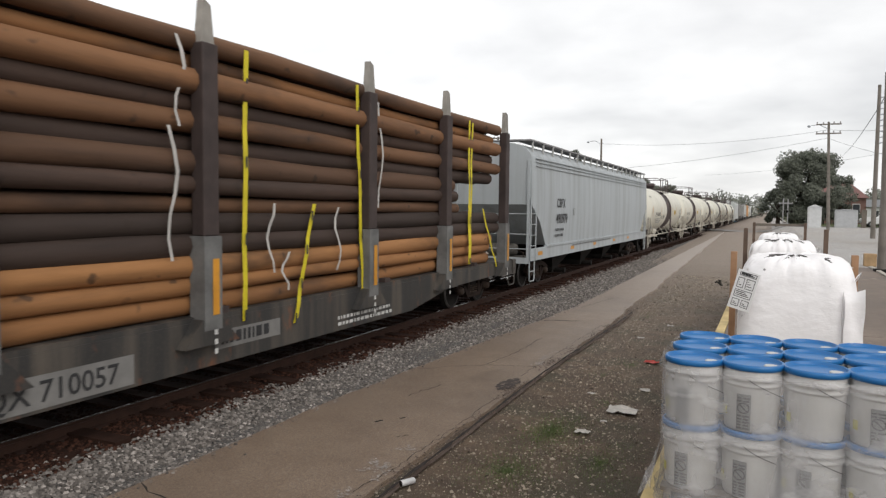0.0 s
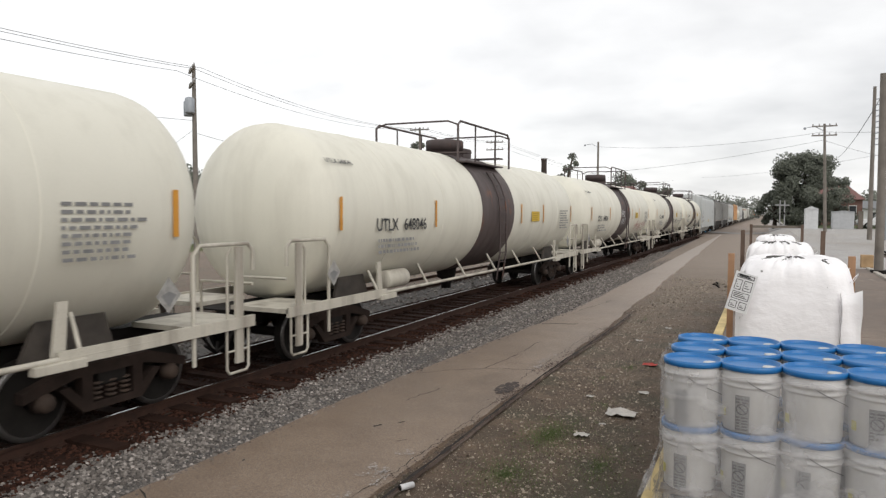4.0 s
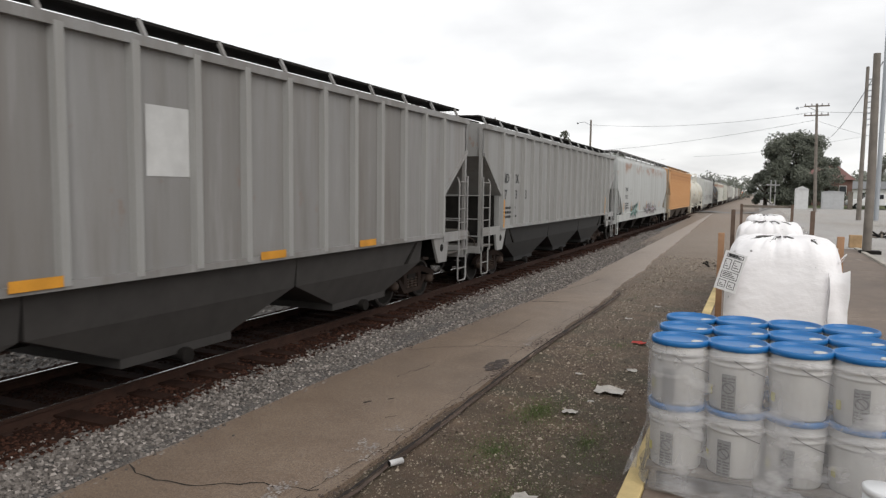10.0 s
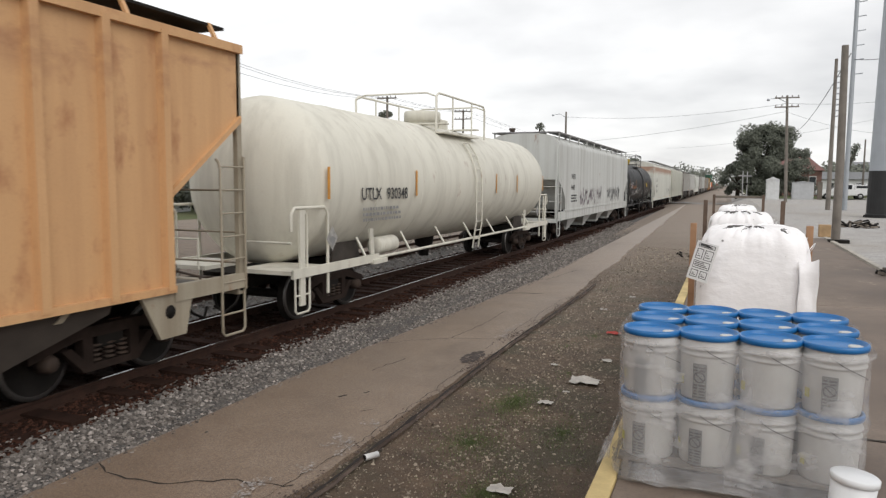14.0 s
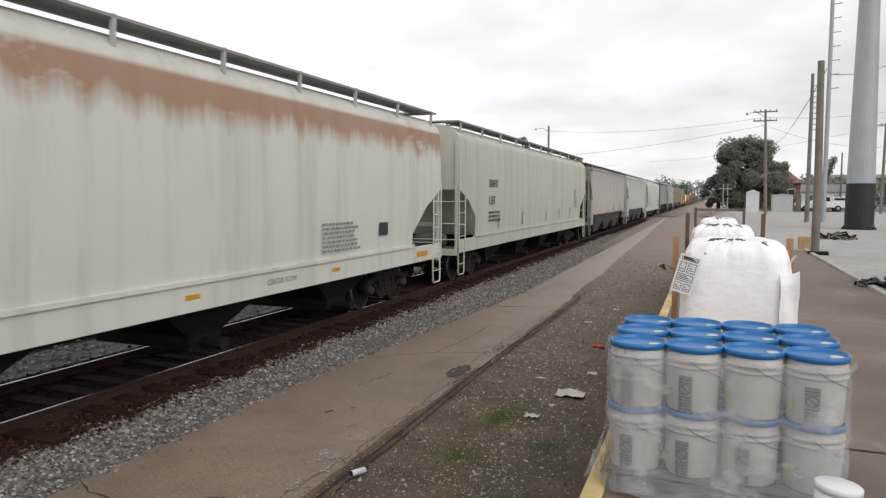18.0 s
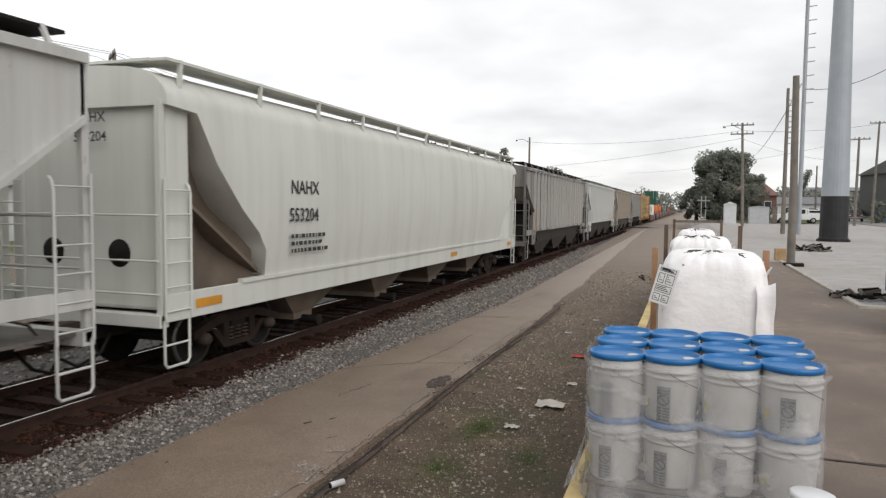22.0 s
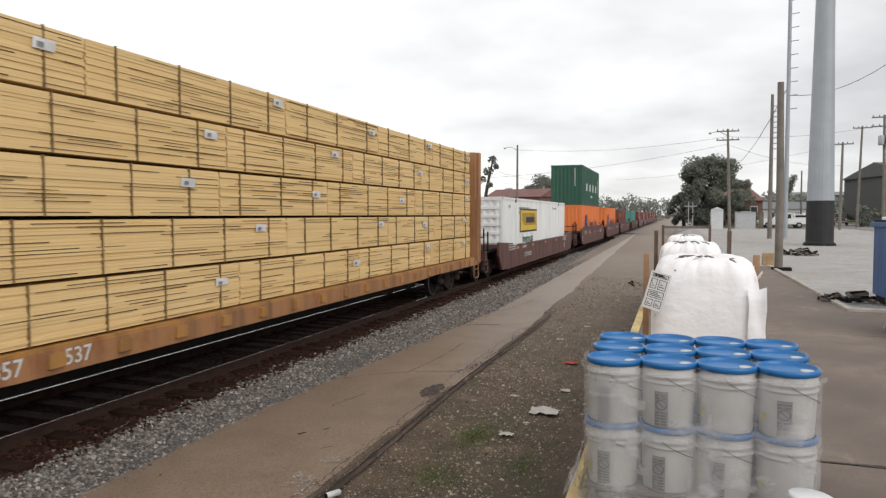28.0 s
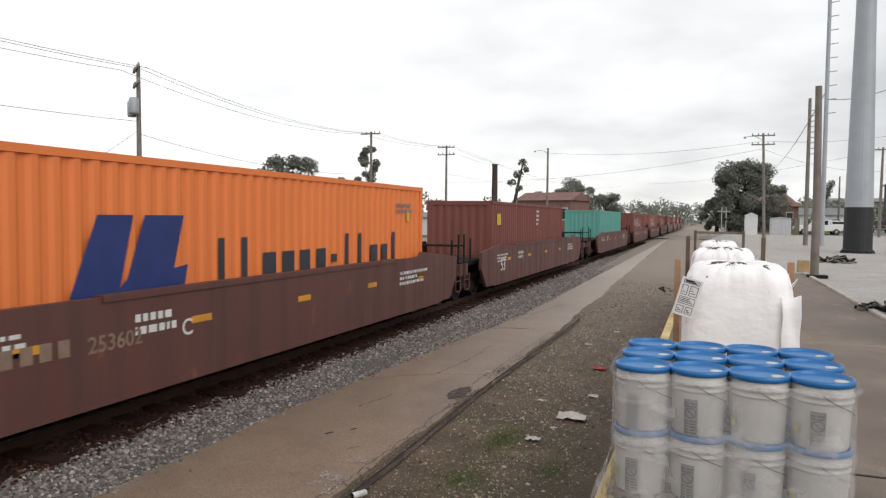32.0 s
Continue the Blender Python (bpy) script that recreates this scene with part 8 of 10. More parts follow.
def bulk_bag(at, w, h, mat, seed, rz=0, label="full white woven bulk bag on a pallet", spout=True):
    bag = thing("bulk_bag", label, "bag", "white bulk bags in a row", at=at, rz=rz)
    rows, n = [], 140
    prof = [(0.95, 0.0), (0.985, 0.03), (0.995, 0.12), (1.0, 0.25), (1.0, 0.4), (1.0, 0.52), (0.995, 0.60), (0.985, 0.66), (0.97, 0.72), (0.96, 0.77), (0.945, 0.815), (0.925, 0.86), (0.895, 0.90), (0.85, 0.935), (0.78, 0.965), (0.69, 0.985), (0.56, 0.995), (0.42, 1.0), (0.27, 1.0), (0.18, 0.99), (0.11, 0.975), (0.05, 0.955), (0.0, 0.95)]
    for k, (q, u) in enumerate(prof):
        row = []
        for i in range(n + 1):
            a = 6.28319 * (i % n) / n
            x, y = rounded(a, w / 2 * q, 8 - 4.0 * u if u < 0.97 else 4.0)
            fold = 0.05 * max(0, u - 0.55) * 2.6 * (math.sin(a * 11 + seed) * 0.05 + noise.noise(Vector((math.cos(a) * 4, math.sin(a) * 4, seed))) * 0.7)
            d = 0.02 * noise.noise(Vector((x * 3, y * 3, u * 4 + seed)))
            # pleats run in to the tied mouth
            pleat = (abs(noise.noise(Vector((math.cos(a) * 7, math.sin(a) * 7, seed * 3 + u * 1.5)))) * 0.06 + abs(noise.noise(Vector((x * 9, y * 9, seed + 4)))) * 0.05) * max(0, min(1, (u - 0.60) * 4)) * min(1, q * 2.6)
            f = 1 + d + (fold if u < 0.98 else fold * 0.5)
            row.append((x * f, y * f, u * h + fold * 0.9 - pleat + 0.01 * noise.noise(Vector((x * 6, y * 6, seed)))))
        rows.append(row)
    part("sack", Solid().grid(rows, True), mat, bag)
    seam = Solid().tube([(w * 0.36, -w / 2 * f_ - 0.002, h * u) for f_, u in ((0.97, 0.03), (0.995, 0.25), (1.0, 0.5), (0.99, 0.7))], 0.006, 5)
    part("seam", seam, mat, bag)
    flap = []
    for j in range(9):
        z = h * (0.05 + 0.62 * j / 8)
        flap.append([(w * (0.37 + 0.155 * k / 6) + 0.006 * math.sin(j * 1.3 + k), -w / 2 * 1.005 - 0.012 - 0.02 * math.sin(k * 0.7 + j * 0.3), z + (0.07 * k / 6 if j == 8 else 0)) for k in range(7)])
    part("corner_flap", Solid().grid(flap + [[(x, y + 0.006, z) for x, y, z in r] for r in flap[::-1]], True), mat, bag, "stiff white corner flap")
    # thin dark tubes stand in for the shade in the top's folds
    crease, rng = Solid(), random.Random(int(seed * 10))
    for k in range(22):
        a, q, pts = rng.uniform(3.5, 6.0), rng.uniform(0.10, 0.62), []
        for j in range(5):
            aa, qq = a + rng.uniform(-0.05, 0.05), q + 0.05 * j
            u = 1.0 - max(0, qq - 0.25) ** 3.0 * 0.34
            x, y = rounded(aa, w / 2 * min(qq, 0.97), 2.8)
            pts.append((x, y, u * h - 0.012))
        crease.tube(pts, rng.uniform(0.004, 0.012), 4)
    part("crease", crease, plain("crease_shade", (0.10, 0.095, 0.09), 0.9), bag, "dark lines shading the creases")["kind"] = "stuff"
    for sx in (-1, 1):
        for sy in (-1, 1):
            loop = Solid().grid([[(sx * w * 0.46 + 0.05 * math.sin(k * 0.7), sy * w * 0.36 + o, h * 0.78 + 0.10 * math.sin(k * 0.62)) for k in range(6)] for o in (-0.03, 0.03)])
            part("lift_loop", loop, mat, bag)
    if not spout:
        return bag
    tuft = Solid().grid([[(0.06 * math.cos(1.05 * i) * (1 + 0.4 * j), 0.06 * math.sin(1.05 * i) * (1 + 0.4 * j), h + 0.02 + 0.035 * j * (1 + 0.5 * math.sin(i * 2))) for i in range(7)] for j in range(3)], True)
    part("tied_spout", tuft, mat, bag)
    return bag


def make_bags():
    m, nt, b = nodes_of("white_woven_polypropylene")
    cloud, weave = noise_fac(nt, 1.7, 5, 0.6), noise_fac(nt, 120, 2)
    spots = noise_fac(nt, 9, 3, 0.5)
    col = mixed(nt, ramped(nt, cloud, 0.45, 0.75, 0, 0.5), (0.90, 0.885, 0.89), (0.78, 0.765, 0.77))
    col = mixed(nt, ramped(nt, spots, 0.70, 0.74, 0, 0.85), col, (0.08, 0.075, 0.07))
    # an ochre damp mark low on the front
    tc, away, wob = nt.nodes.new("ShaderNodeTexCoord"), nt.nodes.new("ShaderNodeVectorMath"), nt.nodes.new("ShaderNodeMath")
    away.operation, away.inputs[1].default_value = "DISTANCE", (0.08, -0.57, 0.10)
    nt.links.new(tc.outputs["Object"], away.inputs[0])
    wob.operation, wob.inputs[1].default_value = "MULTIPLY_ADD", 0.12
    nt.links.new(spots, wob.inputs[0])
    nt.links.new(away.outputs["Value"], wob.inputs[2])
    col = mixed(nt, ramped(nt, wob.outputs[0], 0.10, 0.20, 0.7, 0), col, (0.50, 0.36, 0.16))
    nt.links.new(col, b.inputs["Base Color"])
    b.inputs["Roughness"].default_value = 0.6
    crumple = noise_fac(nt, 5.5, 4, 0.5, (1, 1, 1.3))
    bumped(nt, b, crumple, 0.35, 0.05)
    bulk_bag((0.29, 8.5, 0.14), 1.14, 1.13, m, 1.0, spout=False)
    bulk_bag((0.22, 13.0, 0.14), 1.08, 1.13, m, 5.0, spout=False)
    bulk_bag((0.24, 20.6, 0.14), 1.02, 1.03, m, 15.0, spout=False)
    reddish, brown_stake = plain("reddish_pine_stake", (0.40, 0.23, 0.13), 0.85, 0, 0.3, 5, 0.4, 40), plain("dark_brown_stake_wood", (0.14, 0.095, 0.07), 0.9, 0, 0.35, 4, 0.4, 30)
    for y in (8.5, 13.0, 20.6):
        pal = thing("pallet", "pale wooden pallet under a bulk bag", "pallet", at=(0.26, y, 0))
        for k in range(6):
            part("deck_board", Solid().box(-0.6, 0.6, -0.56 + k * 0.206, -0.45 + k * 0.206, 0.118, 0.138), pine, pal)
        for x in (-0.56, 0, 0.56):
            part("stringer", Solid().box(x - 0.022, x + 0.022, -0.56, 0.58, 0.0, 0.117), pine, pal)
        for x in (-0.63, 0.64):
            for yy in (0.60,):
                part("corner_stake", Solid().box(x - 0.035, x + 0.035, yy - 0.045, yy + 0.045, 0.0, 1.24 if y < 12 else 1.43), reddish if y < 10 else brown_stake, pal, bevel=0.004)
        if y > 18:
            part("cross_bar", Solid().box(-0.67, 0.68, 0.65, 0.70, 1.33, 1.40), grey_wood, pal)
    # plywood sheet leaning with pale board, and the printed sheet on the first bag
    paper, ink = plain("white_printed_sheet", (0.80, 0.80, 0.80), 0.6, 0, 0.08), black_mark
    tag = thing("printed_sheet", "white printed sheet hanging from the bulk bag", "sheet", at=(-0.345, 7.9, 0.62), rz=24)
    tag.matrix_basis = pose(-0.27, 7.90, 0.69, 0, 15, -8)
    part("sheet", Solid().box(-0.11, 0.11, -0.004, 0.004, 0, 0.42), paper, tag)
    for x0, x1, z0, z1 in ((-0.085, 0.085, 0.36, 0.40), (-0.085, -0.02, 0.23, 0.34), (0.0, 0.085, 0.23, 0.34), (-0.085, 0.085, 0.13, 0.21), (-0.085, -0.01, 0.03, 0.11), (0.01, 0.085, 0.03, 0.11)):
        s = Solid()
        for a0, a1, c0, c1 in ((x0, x1, z0, z0 + 0.006), (x0, x1, z1 - 0.006, z1), (x0, x0 + 0.006, z0, z1), (x1 - 0.006, x1, z0, z1)):
            s.add([(a0, -0.0055, c0), (a1, -0.0055, c0), (a1, -0.0055, c1), (a0, -0.0055, c1)], [(0, 1, 2, 3)])
        for k in range(3):
            zz = z0 + (z1 - z0) * (0.25 + 0.22 * k)
            s.add([(x0 + 0.015, -0.0055, zz), (x1 - 0.02 - 0.02 * k, -0.0055, zz), (x1 - 0.02 - 0.02 * k, -0.0055, zz + 0.008), (x0 + 0.015, -0.0055, zz + 0.008)], [(0, 1, 2, 3)])
        part("printed_box", s, ink, tag)


make_bags()


def make_yard_things():
    # timber pole at the dock's corner
    pole = thing("timber_pole", "weathered grey timber pole at the dock's corner", "pole", at=(3.07, 24.1, -0.05))
    part("shaft", Solid().tube([(0, 0, 0), (0.0, 0, 2.5), (-0.05, 0, 5.9)], [0.125, 0.115, 0.095], 12), post_wood, pole)
    part("foot_block", Solid().box(-0.2, 0.35, -0.25, 0.15, -0.05, 0.12), steel_dark, pole, "dark timber offcut")
    # tall steel monopole
    galv = plain("galvanised_grey_steel", (0.36, 0.385, 0.415), 0.55, 0.2, 0.12, 0.8, 0.1)
    tar = plain("black_base_coating", (0.018, 0.018, 0.019), 0.6, 0, 0.4, 2)
    mono = thing("steel_monopole", "tall tapered galvanised steel pole with a black coated base", "pole", at=(7.75, 44.3, -0.05))
    part("shaft", Solid().lathe([(0.70, 2.55), (0.68, 3.5), (0.50, 13), (0.32, 32), (0, 32)], n=24, smooth=False), galv, mono)
    part("base_coating", Solid().lathe([(0, 0.06), (0.775, 0.06), (0.775, 0.2), (0.725, 0.24), (0.706, 2.56), (0.6, 2.56)], n=24, smooth=False), tar, mono)
    part("base_plate", Solid().lathe([(0, 0), (0.86, 0), (0.86, 0.06), (0, 0.06)], n=24, smooth=False), tar, mono)
    for k in range(16):
        a = k * 0.3927
        part("anchor_bolt", Solid().lathe([(0.03, 0.06), (0.03, 0.14), (0, 0.14)], (0.82 * math.cos(a), 0.82 * math.sin(a), 0), n=6), steel_dark, mono)
    # utility poles on the yard side, with arms, lamps and insulators
    wood = post_wood

    def utility_pole(x, y, z0, top, lean=0, arms=1, lamp=False, can=False, rz=0, label="weathered timber utility pole with a cross-arm"):
        p = thing("utility_pole", label, "pole", "utility poles", at=(x, y, ground_height(x, y)), rz=rz)
        part("shaft", Solid().tube([(0, 0, -0.3), (lean * 0.5, 0, top * 0.5), (lean, 0, top)], [0.17, 0.15, 0.11], 10), wood, p)
        for k in range(arms):
            z = top - 0.3 - 0.9 * k
            part("cross_arm", Solid().box(lean - 1.1, lean + 1.1, -0.17, -0.06, z, z + 0.12), wood, p)
            for xx in (-1.0, -0.45, 0.45, 1.0):
                part("insulator", Solid().lathe([(0.03, 0), (0.06, 0.05), (0.06, 0.1), (0.03, 0.2), (0, 0.2)], (lean + xx, -0.11, z + 0.12), n=8), plain("grey_porcelain", (0.3, 0.29, 0.28), 0.4), p)
        if lamp:
            part("lamp_arm", Solid().tube([(lean, 0, top - 0.7), (lean - 0.8, 0, top - 0.25), (lean - 1.5, 0, top - 0.3)], 0.035, 6), galv, p)
            part("lamp_head", Solid().lathe([(0, 0.0), (0.1, 0.02), (0.16, 0.1), (0.1, 0.22), (0, 0.25)], (lean - 1.7, 0, top - 0.5), n=10), galv, p)
        if can:
            part("transformer", Solid().lathe([(0, 0), (0.26, 0), (0.28, 0.1), (0.28, 0.85), (0.2, 0.95), (0, 0.97)], (lean - 0.3, -0.3, top - 3.0), n=14), galv, p)
            part("transformer", Solid().lathe([(0, 0), (0.26, 0), (0.28, 0.1), (0.28, 0.85), (0.2, 0.95), (0, 0.97)], (lean + 0.35, -0.3, top - 2.9), n=14), galv, p)
        return p

    utility_pole(5.3, 78, -0.05, 10.6, -0.35, 2, True)
    utility_pole(17.8, 90, 0, 10.0, 0.1, 1)
    utility_pole(22.0, 101.5, 0.2, 13.0, 0.35, 1)
    utility_pole(19.6, 79.5, 0, 11.6, -0.2, 2, False, True)
    utility_pole(20.2, 132, 0.2, 9.2, 0, 0, label="bare weathered timber pole")
    utility_pole(3.2, 140, -0.5, 8.5, 0, 1)
    utility_pole(-31.6, 32.2, -1.2, 11.6, -0.2, 2, False, True, -38)
    utility_pole(-32.9, 65.0, -1.2, 11.6, 0, 1)
    utility_pole(-30.2, 80.0, -1.2, 11.6, 0, 2)
    utility_pole(-19.7, 89.4, -1.2, 11.9, 0, 0, True, label="timber pole with a street lamp")
    # thin tall mast with staggered side arms
    for x, y, top in ((7.42, 55.0, 26), (6.4, 55.0, 10.3)):
        mast = thing("transmission_pole", "thin tall pole with staggered short arms", "pole", at=(x, y, 0))
        part("shaft", Solid().tube([(0, 0, 0), (0, 0, top)], [0.16, 0.10], 8), galv if top > 15 else wood, mast)
        for k in range(9):
            z = (9.2 + 0.95 * k) if top > 15 else 6.4 + 0.38 * k
            part("side_arm", Solid().tube([(0, 0, z), (0.6 if top > 15 else 0.42, 0, z + 0.06)], 0.035, 5), galv, mast)
    # wires
    wire = plain("grey_cable", (0.10, 0.10, 0.105), 0.6)

    def cable(a, c, sag, r=0.013):
        a, c = Vector(a), Vector(c)
        pts = [a.lerp(c, k / 18) - Vector((0, 0, sag * 4 * (k / 18) * (1 - k / 18))) for k in range(19)]
        w = thing("overhead_wire", "thin black overhead wire", "wire", "overhead wires")
        part("strand", Solid().tube(pts, r, 4), wire, w)

    for dx, z in ((-1.0, 10.3), (1.0, 10.3), (0.45, 10.3)):
        cable((-32 + dx, 32.2, z), (-33 + dx, 65, z), 0.9)
        cable((-33 + dx, 65, z), (-30.2 + dx, 80, z), 0.3)
        cable((-32 + dx, 32.2, z), (-28 + dx, -12, z), 1.0)
        cable((-30.2 + dx, 80, z), (-28 + dx, 180, z - 1), 1.0)
    cable((-31.7, 32.1, 6.5), (-32.8, 65, 6.2), 0.8)
    cable((-31.7, 32.1, 6.6), (-48, 38, 3.2), 0.3)
    cable((-31.7, 32.1, 7.2), (-29, -15, 7.5), 0.8)
    cable((-30.0, 80, 7.0), (-17.5, 150, 8.5), 1.0)
    cable((-30.0, 80, 6.0), (4.9, 78, 9.0), 0.9)
    cable((-20, 89.4, 10.2), (5, 78, 9.8), 0.7)
    cable((4.9, 78, 9.8), (19.4, 79.5, 10.6), 0.5)
    cable((4.9, 78, 9.0), (20, 101, 8), 0.7)
    # free end and sag are set to fit the camera's view
    cable((7.42, 55, 10.2), (16, 34, 17), 3.0, 0.02)
    cable((3.18, 24.1, 5.6), (5.3, 78, 7.0), 0.8, 0.014)
    cable((17.9, 90, 9.7), (-12, 150, 9), 0.8)
    # blue dumpster
    bl = paint("blue_dumpster_paint", (0.022, 0.085, 0.24), dirt=(0.05, 0.06, 0.09), dirty=0.4, rust=0.08)
    d = thing("dumpster", "blue steel dumpster at the yard's edge", "dumpster", at=(3.75, 14.35, 0.06))
    part("box", Solid().box(0, 2.0, 0, 1.6, 0.08, 1.45), bl, d, bevel=0.01)
    part("top_rim", Solid().box(-0.05, 2.05, -0.05, 1.65, 1.42, 1.52), bl, d, bevel=0.01)
    for k in range(4):
        part("rib", Solid().box(0.1 + 0.6 * k, 0.2 + 0.6 * k, -0.06, 0.0, 0.1, 1.42), bl, d)
    part("rib", Solid().box(-0.05, 2.05, -0.07, 0.0, 0.55, 0.66), bl, d)
    part("skid", Solid().box(0.05, 1.95, 0.05, 1.55, -0.06, 0.08), steel_dark, d)
    part("lid", Solid().box(0.0, 2.0, 0.02, 1.6, 1.52, 1.56), steel_dark, d)
    # small block of timber, junk heaps
    part_block = thing("timber_block", "short pale block of sawn timber", "block", at=(3.05, 26.6, -0.03))
    part("block", Solid().box(-0.18, 0.18, -0.15, 0.15, 0, 0.42), pine, part_block, bevel=0.02)
    rng = random.Random(17)
    for cx, cy, r, n, name, label in ((3.25, 15.6, 0.45, 26, "scrap_heap", "small heap of broken dark timber"), (5.0, 33.5, 0.8, 34, "scrap_heap", "heap of dark scrap and rubbish"), (-1.6, 30, 0.35, 9, "scrap_heap", "small heap of dark broken boards")):
        heap = thing(name, label, "debris", at=(cx, cy, ground_height(cx, cy)))
        for k in range(n):
            a, q, l = rng.uniform(0, 6.28), r * rng.random() ** 0.5, rng.uniform(0.15, 0.5) * r
            s = Solid().box(-l, l, -0.05 * r, 0.05 * r, -0.03, 0.03)
            M = pose(q * math.cos(a), q * math.sin(a), 0.05 + rng.uniform(0, 0.28) * (1 - q / r), rng.uniform(-20, 20), rng.uniform(-25, 25), rng.uniform(0, 180))
            s.v = [tuple(M @ Vector(p)) for p in s.v]
            part("piece", s, steel_dark if rng.random() < 0.6 else grey_wood, heap)
    # white plastic tub by the pallet
    tub = thing("plastic_tub", "small white plastic tub standing before the wrapped pallet", "tub", at=(0.60, 3.72, 0.004))
    tub.matrix_basis = pose(0.60, 3.72, 0.006, 0, 5, 20)
    wp = plain("white_tub_plastic", (0.72, 0.73, 0.74), 0.4, 0, 0.08)
    part("shell", Solid().lathe([(0, 0.0), (0.085, 0.0), (0.09, 0.01), (0.10, 0.315), (0.094, 0.315), (0.084, 0.02), (0, 0.02)], n=24), wp, tub)
    part("lid", Solid().lathe([(0.102, 0.308), (0.107, 0.31), (0.107, 0.336), (0.100, 0.342), (0, 0.342)], n=24), wp, tub)
    # litter on the earth
    bottle = thing("spray_can", "white can lying beside the lane", "can", at=(-3.52, 6.6, GROUND + 0.06))
    bottle.matrix_basis = pose(-3.40, 6.40, GROUND + 0.05, 90, 0, 150)
    part("tube", Solid().lathe([(0, -0.085), (0.030, -0.085), (0.034, -0.08), (0.034, 0.08), (0.030, 0.085), (0, 0.085)], n=16), plain("scuffed_white_tin", (0.62, 0.62, 0.62), 0.4), bottle)
    part("cap", Solid().lathe([(0, -0.089), (0.027, -0.089), (0.032, -0.083)], n=16), steel_dark, bottle)
    paper, red = plain("dirty_white_paper", (0.52, 0.49, 0.45), 0.85, 0, 0.3, 8), plain("red_plastic_scrap", (0.45, 0.045, 0.03), 0.6)
    for x, y, q, mat, label in ((-1.85, 10.2, 0.26, paper, "crumpled dirty white paper"), (-2.15, 9.0, 0.12, paper, "scrap of white paper"), (-1.75, 11.6, 0.1, paper, "scrap of white paper"), (-1.97, 13.8, 0.17, red, "scrap of red plastic"), (-2.5, 11.0, 0.07, paper, "scrap of white paper"), (-1.9, 6.2, 0.14, paper, "crumpled dirty white paper"), (-2.0, 9.6, 0.06, paper, "scrap of white paper"), (-1.2, 5.2, 0.1, paper, "scrap of white paper"), (-2.6, 16.4, 0.1, paper, "scrap of white paper"), (-2.2, 18.5, 0.1, paper, "scrap of white paper")):
        sc = thing("litter", label, "litter", at=(x, y, ground_height(x, y)))
        rows = [[(q * (i / 5 - 0.5) * 1.6 * (1 + 0.3 * noise.noise(Vector((j, i, x)))), q * (j / 5 - 0.5) * (1.2 + 0.5 * noise.noise(Vector((i, j, y)))), 0.02 + q * 0.22 * (0.5 + noise.noise(Vector((i * 1.3, j * 1.3, x * y))))) for i in range(6)] for j in range(6)]
        part("scrap", Solid().grid(rows), mat, sc)
    # pebbles and tufts on the earth
    peb, nt, b = nodes_of("mixed_pebbles")
    geo, ramp = nt.nodes.new("ShaderNodeNewGeometry"), nt.nodes.new("ShaderNodeValToRGB")
    ramp.color_ramp.elements[0].color, ramp.color_ramp.elements[1].color = (0.045, 0.031, 0.021, 1), (0.44, 0.375, 0.30, 1)
    nt.links.new(geo.outputs["Random Per Island"], ramp.inputs[0])
    nt.links.new(ramp.outputs[0], b.inputs["Base Color"])
    b.inputs["Roughness"].default_value = 0.9
    s = Solid()
    for k in range(30000):
        x, y = rng.uniform(-3.75, -0.7), 3.5 + 30 * rng.random() ** 1.9
        if noise.noise(Vector((x * 0.7, y * 0.5, 3))) < -0.05 and rng.random() < 0.7:
            continue
        r = rng.uniform(0.004, 0.013) * (2.3 if rng.random() < 0.06 else 1) * (1 + 0.03 * max(0, y - 8))
        z = ground_height(x, y) + 0.003
        ring = [(x + r * rng.uniform(0.7, 1.1) * math.cos(k + j * 1.5708), y + r * rng.uniform(0.7, 1.1) * math.sin(k + j * 1.5708), z) for j in range(4)]
        s.add(ring + [(x + 0.3 * r, y, z + r * 0.9), (x - 0.3 * r, y, z + r * 0.8)], [(0, 1, 4), (1, 2, 5), (1, 5, 4), (2, 3, 5), (3, 0, 4), (3, 4, 5)])
    # larger loose stones, thicker beside the lane
    for k in range(5200):
        x, y = -3.35 + abs(rng.gauss(0, 1.0)), 3.8 + 26 * rng.random() ** 1.7
        if x > -0.75 or noise.noise(Vector((x * 0.8, y * 0.45, 8))) < rng.uniform(-0.25, 0.15):
            continue
        r = rng.uniform(0.010, 0.024) * (1.8 if rng.random() < 0.05 else 1) * (1 + 0.02 * max(0, y - 8))
        z, a0 = ground_height(x, y), rng.uniform(0, 6.28)
        ring = [(x + r * rng.uniform(0.6, 1.2) * math.cos(a0 + j * 1.2566), y + r * rng.uniform(0.6, 1.2) * math.sin(a0 + j * 1.2566), z + 0.15 * r * rng.random()) for j in range(5)]
        s.add(ring + [(x + rng.uniform(-0.3, 0.3) * r, y + rng.uniform(-0.3, 0.3) * r, z + r * rng.uniform(0.5, 0.9))], [(j, (j + 1) % 5, 5) for j in range(5)])
    tagged(part("pebbles", s, peb), "pebbles and grit scattered on the earth", "pebbles", kind="stuff")
    gm, nt, b = nodes_of("sparse_weed_green")
    geo, ramp = nt.nodes.new("ShaderNodeNewGeometry"), nt.nodes.new("ShaderNodeValToRGB")
    ramp.color_ramp.elements[0].color, ramp.color_ramp.elements[1].color = (0.05, 0.07, 0.02, 1), (0.14, 0.18, 0.055, 1)
    nt.links.new(geo.outputs["Random Per Island"], ramp.inputs[0])
    nt.links.new(ramp.outputs[0], b.inputs["Base Color"])
    s = Solid()
